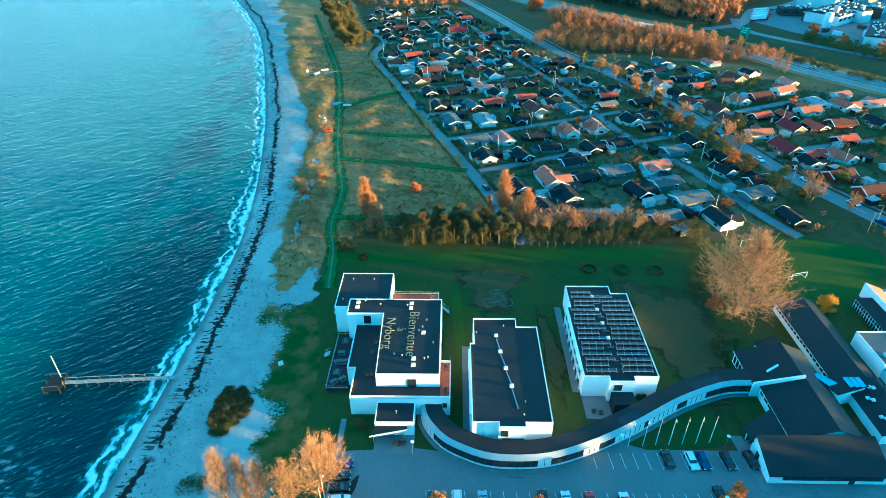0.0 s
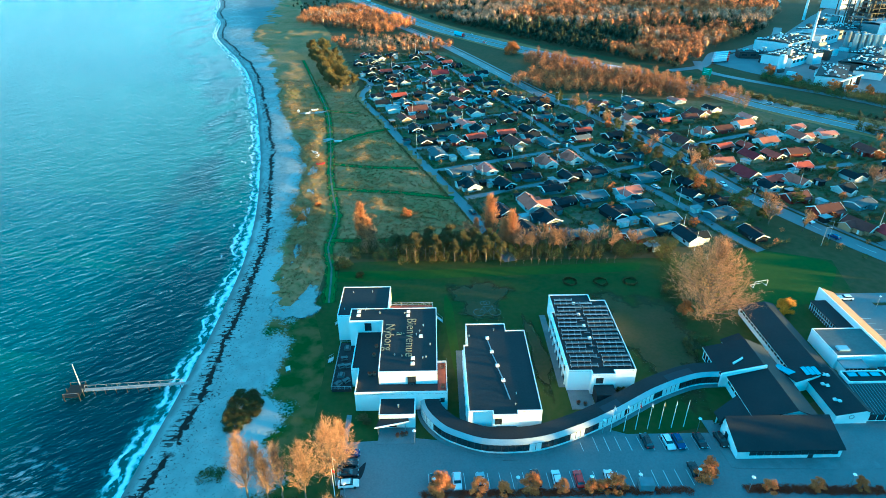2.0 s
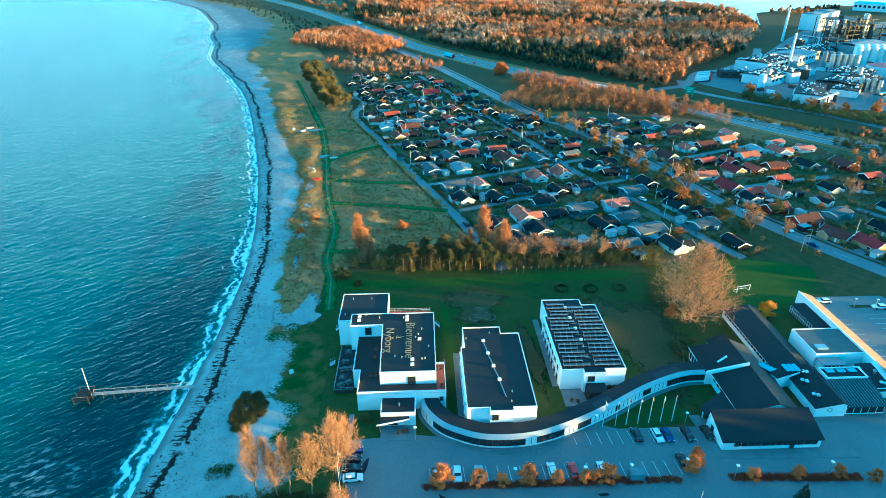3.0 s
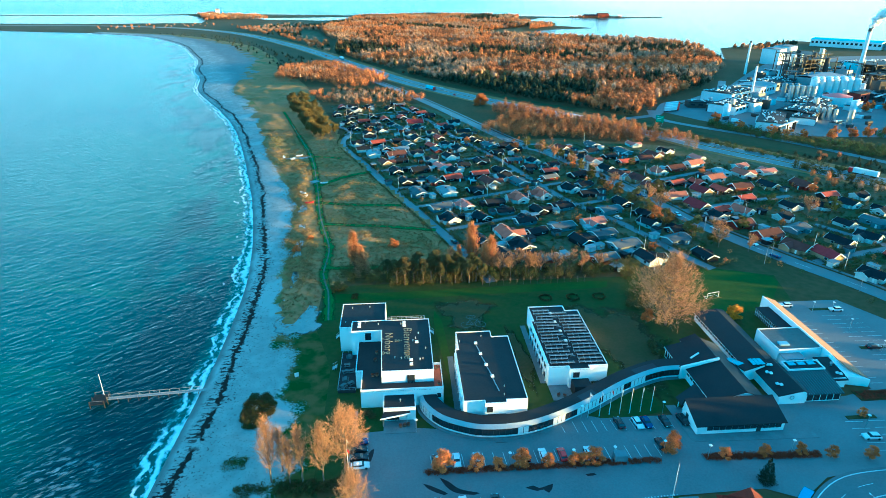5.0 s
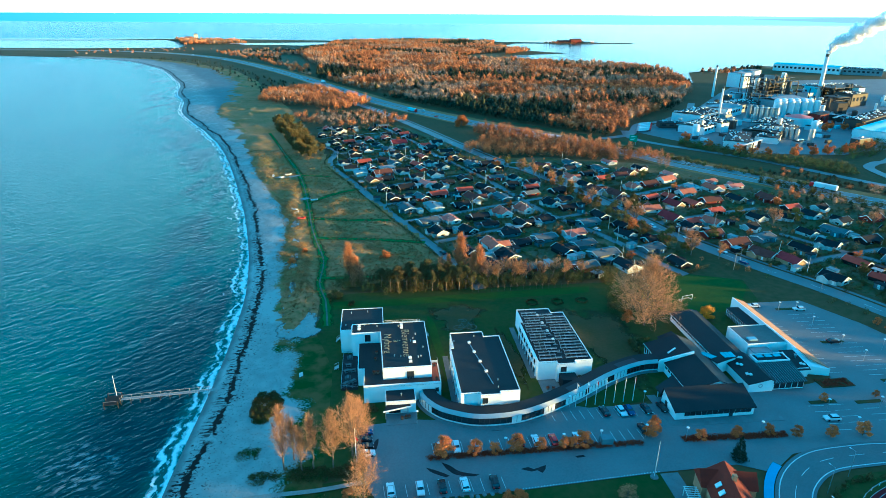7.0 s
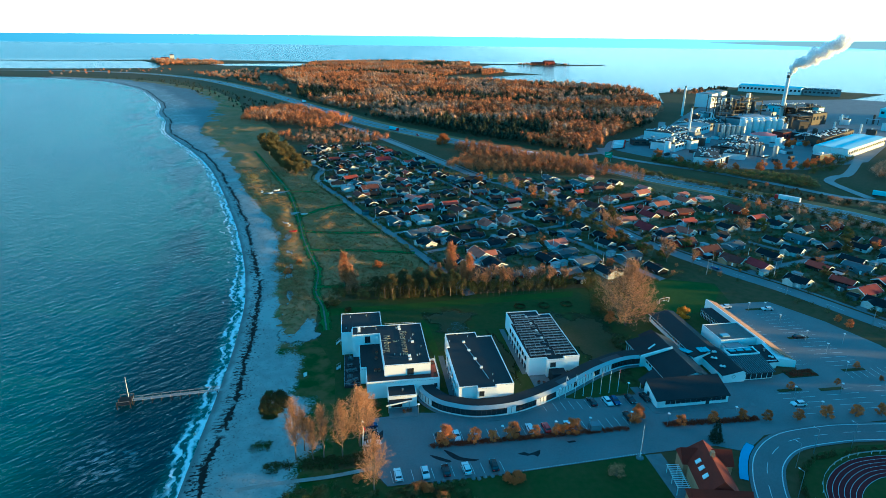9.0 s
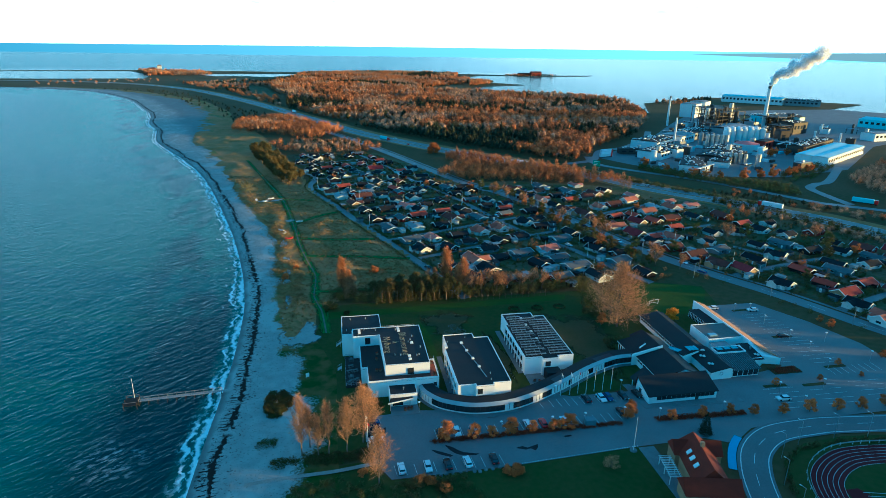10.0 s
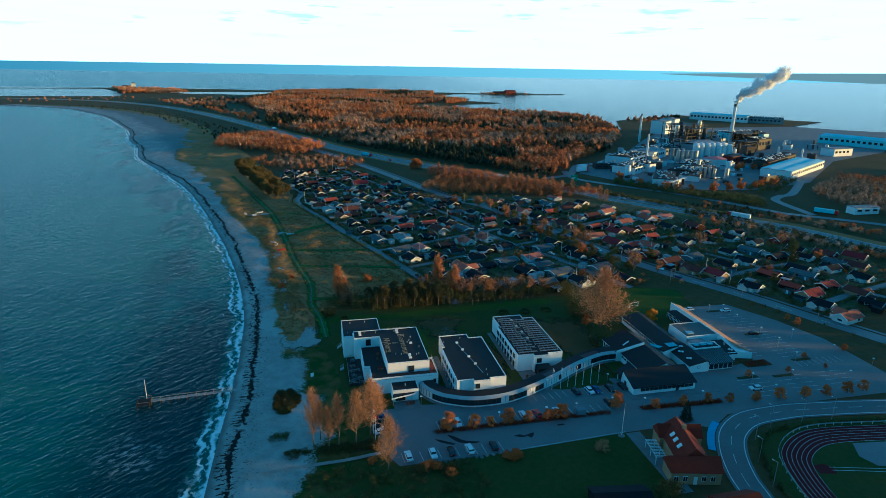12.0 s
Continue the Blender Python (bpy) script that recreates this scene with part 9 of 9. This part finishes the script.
def pitched(name, x0, x1, y0, y1, eave, ridge, axis, wall, roof, parent, hip=0.0, over=0.35):
    """Walls and a tiled roof; hip pulls the ridge in at both ends."""
    part(name + "_wall", boxm(x0, x1, y0, y1, 0, eave), M[wall], parent)
    bm = bmesh.new()
    X0, X1, Y0, Y1 = x0 - over, x1 + over, y0 - over, y1 + over
    base = [bm.verts.new((x, y, eave + 0.01)) for x, y in ((X0, Y0), (X1, Y0), (X1, Y1), (X0, Y1))]
    if axis == "y":
        r = [bm.verts.new(((x0 + x1) / 2, Y0 + hip, ridge)), bm.verts.new(((x0 + x1) / 2, Y1 - hip, ridge))]
        faces = [(base[0], base[1], r[0]), (base[1], base[2], r[1], r[0]), (base[2], base[3], r[1]), (base[3], base[0], r[0], r[1])]
    else:
        r = [bm.verts.new((X0 + hip, (y0 + y1) / 2, ridge)), bm.verts.new((X1 - hip, (y0 + y1) / 2, ridge))]
        faces = [(base[0], base[1], r[1], r[0]), (base[1], base[2], r[1]), (base[2], base[3], r[0], r[1]), (base[3], base[0], r[0])]
    for f in faces:
        bm.faces.new(f)
    bm.faces.new(base[::-1])
    bmesh.ops.recalc_face_normals(bm, faces=bm.faces)
    part(name + "_roof", bm, M[roof], parent)


villa = thing("brick_villa", 50.1, 31.7, 0.14, -12.5, "yellow brick villa with a steep red tiled roof", "house")
pitched("main", -3.5, 5.0, -6.0, 9.5, 4.2, 8.2, "y", "yellow_brick", "tile_red", villa, 0.6)
pitched("front", -6.5, 6.6, -9.5, -3.6, 3.6, 6.6, "x", "yellow_brick", "tile_red", villa)
pitched("back", -4.6, 7.2, 5.0, 10.2, 4.0, 6.9, "x", "yellow_brick", "tile_red", villa)
for y in (-2.2, 0.6, 3.0):
    part("rooflight", boxm(-2.6, -1.1, y, y + 1.1, 6.0, 6.2), M["lamp_head"], villa).matrix_basis = Matrix.Translation((-1.85, 0, 6.1)) @ Matrix.Rotation(radians(-43), 4, "Y") @ Matrix.Translation((1.85, 0, -6.0))
part("chimney", boxm(0.6, 1.5, 3.0, 3.9, 7.0, 9.3), M["yellow_brick"], villa)
for x in (-5.2, -2.8, 2.0, 4.4):
    fr = part("window", boxm(x - 0.6, x + 0.6, -9.58, -9.46, 1.0, 2.5), M["trim"], villa)
    for s in (-0.29, 0.29):
        part("pane", boxm(x + s - 0.24, x + s + 0.24, -9.62, -9.40, 1.1, 2.4), M["glass"], fr)
part("door", boxm(-0.6, 0.4, -9.58, -9.46, 0.05, 2.3), M["trim"], villa)
perg = thing("pergola", 44.3, 35.3, 0.14, -10, "white timber pergola beside the brick villa", "pergola")
for y in (-3.8, 0, 3.8):
    for x in (-1.4, 1.2):
        part("post", boxm(x - 0.08, x + 0.08, y - 0.08, y + 0.08, 0, 2.35), M["trim"], perg)
for i in range(13):
    part("slat", boxm(-1.7, 1.5, -4.0 + i * 0.66, -3.88 + i * 0.66, 2.45, 2.6), M["trim"], perg)
for x in (-1.4, 1.2):
    part("beam", boxm(x - 0.06, x + 0.06, -4.1, 4.1, 2.355, 2.445), M["trim"], perg)
tagged(part("villa_path", boxm(41.5, 46, 20, 46.5, 0.1, 0.18), M["paving"]), "paved path beside the villa", kind="structure")
barn = thing("outbuilding", 25, 19, 0.16, -8, "black low outbuilding with a dark roof", "shed")
pitched("shed", -7, 7, -4, 4, 2.6, 4.2, "x", "tar", "roof_black", barn)
barn2 = thing("outbuilding", 51, 12, 0.14, 0, "low house with a red tiled roof behind the villa", "house")
pitched("shed", -5, 6, -4.5, 3, 2.8, 5.2, "x", "yellow_brick", "tile_red", barn2)
for x, y, s, r in ((57, 40, 1.4, 1.2), (56.5, 33, 1.3, 1.5), (55.5, 27, 1.2, 1.3)):
    bush(x, y, r, s, int(x * 7 + y), "yellow_leaf", "autumn yellow shrub beside the villa")
put_all(leafy_tree(33, 5.2, 3.2, "broad olive-brown garden tree by the villa", "hedge", 260, 34, 0.13, 0.08), [(37.5, 17.5)], 2)
put_all(leafy_tree(30, 4.2, 2.4, "half-bare grey shrub on the lawn", "twig", 140, 24, 0.07, 0.05, "shrub", "shrub"), [(30.7, 40)], 1)
rs = random.Random(4)
stone0 = None
for i in range(48):
    x = 6.8 + i * 0.74
    m = Matrix.Translation((x, 45.2 + i * 0.043, 0.15)) @ Matrix.Rotation(rs.uniform(0, 6), 4, "Z") @ Matrix.Diagonal((rs.uniform(0.8, 1.2),) * 3 + (1,))
    if stone0 is None:
        bm = bmesh.new()
        bmesh.ops.create_icosphere(bm, subdivisions=1, radius=0.17)
        stone0 = tagged(part("edge_stone", bm, M["trim"]), "white painted stone edging the lawn", "stone", "edging stones")
        stone0.matrix_basis = m
    else:
        copy_thing(stone0, m).matrix_basis = m
bould0 = None
for i in range(13):
    m = Matrix.Translation((-17 + i * 1.7 + rs.uniform(-0.3, 0.3), 44.3 + rs.uniform(-0.5, 0.4), 0.25)) @ Matrix.Rotation(rs.uniform(0, 6), 4, "Z") @ Matrix.Diagonal((rs.uniform(0.7, 1.3), rs.uniform(0.6, 1.1), rs.uniform(0.6, 1.0), 1))
    if bould0 is None:
        bm = bmesh.new()
        bmesh.ops.create_icosphere(bm, subdivisions=2, radius=0.5)
        for v in bm.verts:
            v.co *= 1 + 0.25 * noise.noise(v.co * 2.3)
        bould0 = tagged(part("boulder", bm, M["paving"]), "pale granite boulder along the car park", "boulder", "boulders")
        bould0.matrix_basis = m
    else:
        copy_thing(bould0, m).matrix_basis = m
tagged(part("utility_box", boxm(31, 34, 57.4, 59.6, 0.1, 2.2, bevel=0.05), M["factory_grey"]), "grey metal utility cabinet by the hedge", "cabinet")

# ---------------------------------------------------------------- goals, boats, beach sign
goal = thing("football_goal", 93.3, 134, 0.1, 15, "white football goal with a net frame", "goal")
for x in (-2.5, 2.5):
    part("post", boxm(x - 0.07, x + 0.07, -0.07, 0.07, 0, 2.1), M["trim"], goal)
    part("back_stay", boxm(x - 0.04, x + 0.04, 0.08, 1.6, 0.0, 0.08), M["trim"], goal)
part("crossbar", boxm(-2.5, 2.5, -0.07, 0.07, 2.105, 2.22), M["trim"], goal)
part("net_bar", boxm(-2.5, 2.5, 1.5, 1.6, 0.085, 0.16), M["trim"], goal)
goal2 = copy_thing(goal, pose(86, 152, 0.1, 0, 0, 190))


def boat(x, y, rz, paint, words):
    ob = thing("rowing_boat", x, y, 0.3, rz, words, "boat", "beached boats")
    bm = bmesh.new()
    sec = []
    for i, (u, w, k) in enumerate(((-2.0, 0.65, 0.05), (-1.0, 0.85, 0.0), (0.2, 0.85, 0.0), (1.3, 0.6, 0.05), (2.2, 0.05, 0.3))):
        sec.append([bm.verts.new((u, -w, 0.6 + k)), bm.verts.new((u, -w * 0.6, k)), bm.verts.new((u, w * 0.6, k)), bm.verts.new((u, w, 0.6 + k))])
    for a, b in zip(sec[:-1], sec[1:]):
        for j in range(3):
            bm.faces.new((a[j], b[j], b[j + 1], a[j + 1]))
    bm.faces.new(sec[0][::-1])
    bmesh.ops.recalc_face_normals(bm, faces=bm.faces)
    bmesh.ops.solidify(bm, geom=bm.faces[:], thickness=0.05)
    part("hull", bm, M[paint], ob)
    for u in (-0.8, 0.5):
        part("thwart", boxm(u - 0.12, u + 0.12, -0.7, 0.7, 0.42, 0.47), M["driftwood"], ob)


for x, y, rz, p, w in ((-83, 339, 20, "trim", "white rowing boat lying in the dune grass"), (-92.4, 336, 100, "trim", "white rowing boat lying on the sand"), (-67.8, 256, 70, "trim", "white rowing boat lying on the sand"), (-64.5, 246, 15, "flag_red", "red rowing boat lying on the sand"),
                       (-70, 262, 140, "trim", "white rowing boat lying on the sand"), (-86, 332, 60, "trim", "white rowing boat lying in the dune grass"), (-60.6, 279, 10, "trim", "white rowing boat lying in the dune grass")):
    boat(x, y, rz, p, w)
sgn = thing("beach_sign", -48.6, 96, 0.1, 30, "white info board on the lawn edge", "sign")
part("board", boxm(-0.6, 0.6, -0.04, 0.04, 0.8, 2.2), M["trim"], sgn)
for x in (-0.5, 0.5):
    part("post", boxm(x - 0.05, x + 0.05, 0.045, 0.12, 0, 2.2), M["driftwood"], sgn)
gsign = thing("motorway_sign", 189, 412, 0.1, -35, "green motorway direction sign on two posts", "road sign")
M["sign_green"] = material("green_sign_face", (0.02, 0.30, 0.16), (0.02, 0.25, 0.14), 0.5, 1, 4, 0)
part("face", boxm(-3.0, 3.0, -0.08, 0.08, 3.0, 8.0), M["sign_green"], gsign)
for x in (-2.2, 2.2):
    part("post", boxm(x - 0.12, x + 0.12, 0.085, 0.3, 0, 8.0), M["steel"], gsign)
for k in range(3):
    part("bar", boxm(-2.4, 2.0 - k * 0.6, -0.1, -0.081, 6.9 - k * 1.3, 7.3 - k * 1.3), M["trim"], gsign)

# ---------------------------------------------------------------- gardens: sheds, flagpoles, low walls
shed_kinds = []
for wall, roof, words in (("tar", "roof_light", "small black shed with a pale roof"), ("pale", "roof_light", "small white conservatory with a pale roof"), ("grey_paint", "roof_black", "small grey garden shed"), ("tar", "roof_black", "small open black timber carport")):
    ob = thing("garden_shed", 0, -800, 0.1, 0, words, "shed", "garden sheds")
    part("wall", boxm(-1.9, 1.9, -1.3, 1.3, 0, 2.1), M[wall], ob)
    part("roof", boxm(-2.2, 2.2, -1.6, 1.6, 2.105, 2.28), M[roof], ob)
    part("door", boxm(-0.5, 0.5, -1.38, -1.28, 0.02, 1.95), M["trim"], ob)
    shed_kinds.append(ob)
pole0 = thing("garden_flagpole", 0, -800, 0.1, 0, "white wooden flagpole in a garden", "flagpole", "garden flagpoles")
part("pole", cylinder(bmesh.new(), 0, 0, 0, 7.5, 0.10, 0.05, 6), M["trim"], pole0)
part("knob", cylinder(bmesh.new(), 0, 0, 7.505, 7.7, 0.12, 0.04, 6), M["gold"], pole0)
first = set()
spots = [(x, y) for t in (COTTAGES_SOUTH, COTTAGES_MID, COTTAGES_NORTH, SUBURB_WEST, SUBURB_EAST) for x, y, k in rows_of(t)]
rg = random.Random(21)
for n, (x, y) in enumerate(spots):
    for j in range(rg.choice((0, 1, 1, 2))):
        a = rg.uniform(0, 6.283)
        k = rg.randrange(4)
        m = pose(x + 9.2 * math.cos(a), y + 8.2 * math.sin(a), 0.1, 0, 0, 20 + 90 * rg.randrange(4))
        if k in first:
            copy_thing(shed_kinds[k], m)
        else:
            first.add(k)
            shed_kinds[k].matrix_basis = m
    if n % 4 == 0:
        m = pose(x + rg.uniform(-9, 9), y + rg.choice((-8, 8)), 0.1)
        if "pole" in first:
            copy_thing(pole0, m)
        else:
            first.add("pole")
            pole0.matrix_basis = m

# ---------------------------------------------------------------- steam over the tall chimney
M["steam"] = material("white_steam", (0.97, 0.97, 0.97), (0.94, 0.94, 0.94), 1.0, 0.05, 0.3, 0.3, spec=0.0)


def steam_plume():
    """Soft bank of white vapour: a haze of small flakes round a denser middle."""
    rng = np.random.default_rng(3)
    c, r = [], []
    for i in range(70):
        u = i / 69
        size = 2.0 + 16 * u ** 0.75 * (1 - 0.35 * u)
        c.append((527.7 + 56 * u ** 1.15 + rng.normal() * size * 0.35, 644 - 18 * u + rng.normal() * size * 0.35, 58 + 40 * u ** 0.75 + rng.normal() * size * 0.35))
        r.append((size * 0.6, size * 0.6, size * 0.55))
    V, F = cloud(rng, c, r, 900, 0.42, 0.05, 0, 0.9)
    ob = mesh_arrays("steam_plume", V, F, M["steam"])
    tagged(ob, "white steam drifting from the tall chimney", "steam", kind="stuff")


nt = M["steam"].node_tree
thin_, both_ = nt.nodes.new("ShaderNodeBsdfTranslucent"), nt.nodes.new("ShaderNodeMixShader")
thin_.inputs["Color"].default_value = (0.95, 0.95, 0.95, 1)
both_.inputs[0].default_value = 0.65
nt.links.new(nt.nodes["Principled BSDF"].outputs[0], both_.inputs[1]), nt.links.new(thin_.outputs[0], both_.inputs[2])
nt.links.new(both_.outputs[0], nt.nodes["Material Output"].inputs["Surface"])
steam_plume()

# ---------------------------------------------------------------- headland chapel and the houses on the spit
for x, y, w, d, h, words in ((-671, 2360, 14, 9, 16, "small white lighthouse-like building on the headland"), (-690, 2335, 26, 12, 6, "long white house on the headland"), (674, 2050, 40, 16, 10, "red brick fort building on the spit"), (640, 2060, 60, 12, 6, "low brick building on the spit")):
    ob = thing("far_building", x, y, 0, 10, words, "building")
    part("wall", boxm(-w / 2, w / 2, -d / 2, d / 2, 0, h), M["pale" if x < 0 else "red_paint"], ob)
    q = [(-d / 2 - 0.4, h + 0.01), (d / 2 + 0.4, h + 0.01), (0, h + d * 0.35)]
    bm = bmesh.new()
    a, b = [bm.verts.new((-w / 2 - 0.4, u, z)) for u, z in q], [bm.verts.new((w / 2 + 0.4, u, z)) for u, z in q]
    bm.faces.new(a), bm.faces.new(b[::-1])
    for i in range(3):
        bm.faces.new((a[i], b[i], b[(i + 1) % 3], a[(i + 1) % 3]))
    bmesh.ops.recalc_face_normals(bm, faces=bm.faces)
    part("roof", bm, M["roof_brown"], ob)
woods("wood", [(560, 2040), (640, 2080), (720, 2075), (760, 2040), (690, 2010), (580, 2020)], 11, 9, "wood on the spit", 41, 0.2, 1.3, 60)

circle = [(77 + 10 * math.cos(k * 0.2618), 352 + 10 * math.sin(k * 0.2618)) for k in range(24)]
sheet("turning_circle", circle, 0.16, M["asphalt_old"], "asphalt turning circle beside the main road")
sheet("turning_circle_lawn", [(77 + (x - 77) * 0.62, 352 + (y - 352) * 0.62) for x, y in circle], 0.2, M["lawn"], "round green island in the turning circle")

# ---------------------------------------------------------------- row of young trees at the back of the lawn
def sapling():
    rng = np.random.default_rng(77)
    V, F = [], []
    branch(V, F, (0, 0, 0), (0, 0, 2.2), 0.05, 0.02)
    for k in range(9):
        a, z = k * 2.4, 0.9 + 0.15 * k
        branch(V, F, (0, 0, z), (0.5 * math.cos(a), 0.5 * math.sin(a), z + 0.7), 0.02, 0.008)
    ob = thing("sapling", 0, -600, 0, 0, "thin bare sapling in a row behind the lawn", "tree", "row of saplings")
    mesh_arrays("trunk", V, F, M["bark"], ob)
    tv, tf = cloud(rng, [(0, 0, 2.0)], [(0.6, 0.6, 0.9)], 90, 0.06, 0.2, 0.5, 0.4)
    mesh_arrays("crown", tv, tf, M["twig"], ob)
    return ob


put_all(sapling(), [(12 + 2.6 * k, 149.6 + 0.03 * k) for k in range(16)], 78, 0.8, 1.2, 0.1)
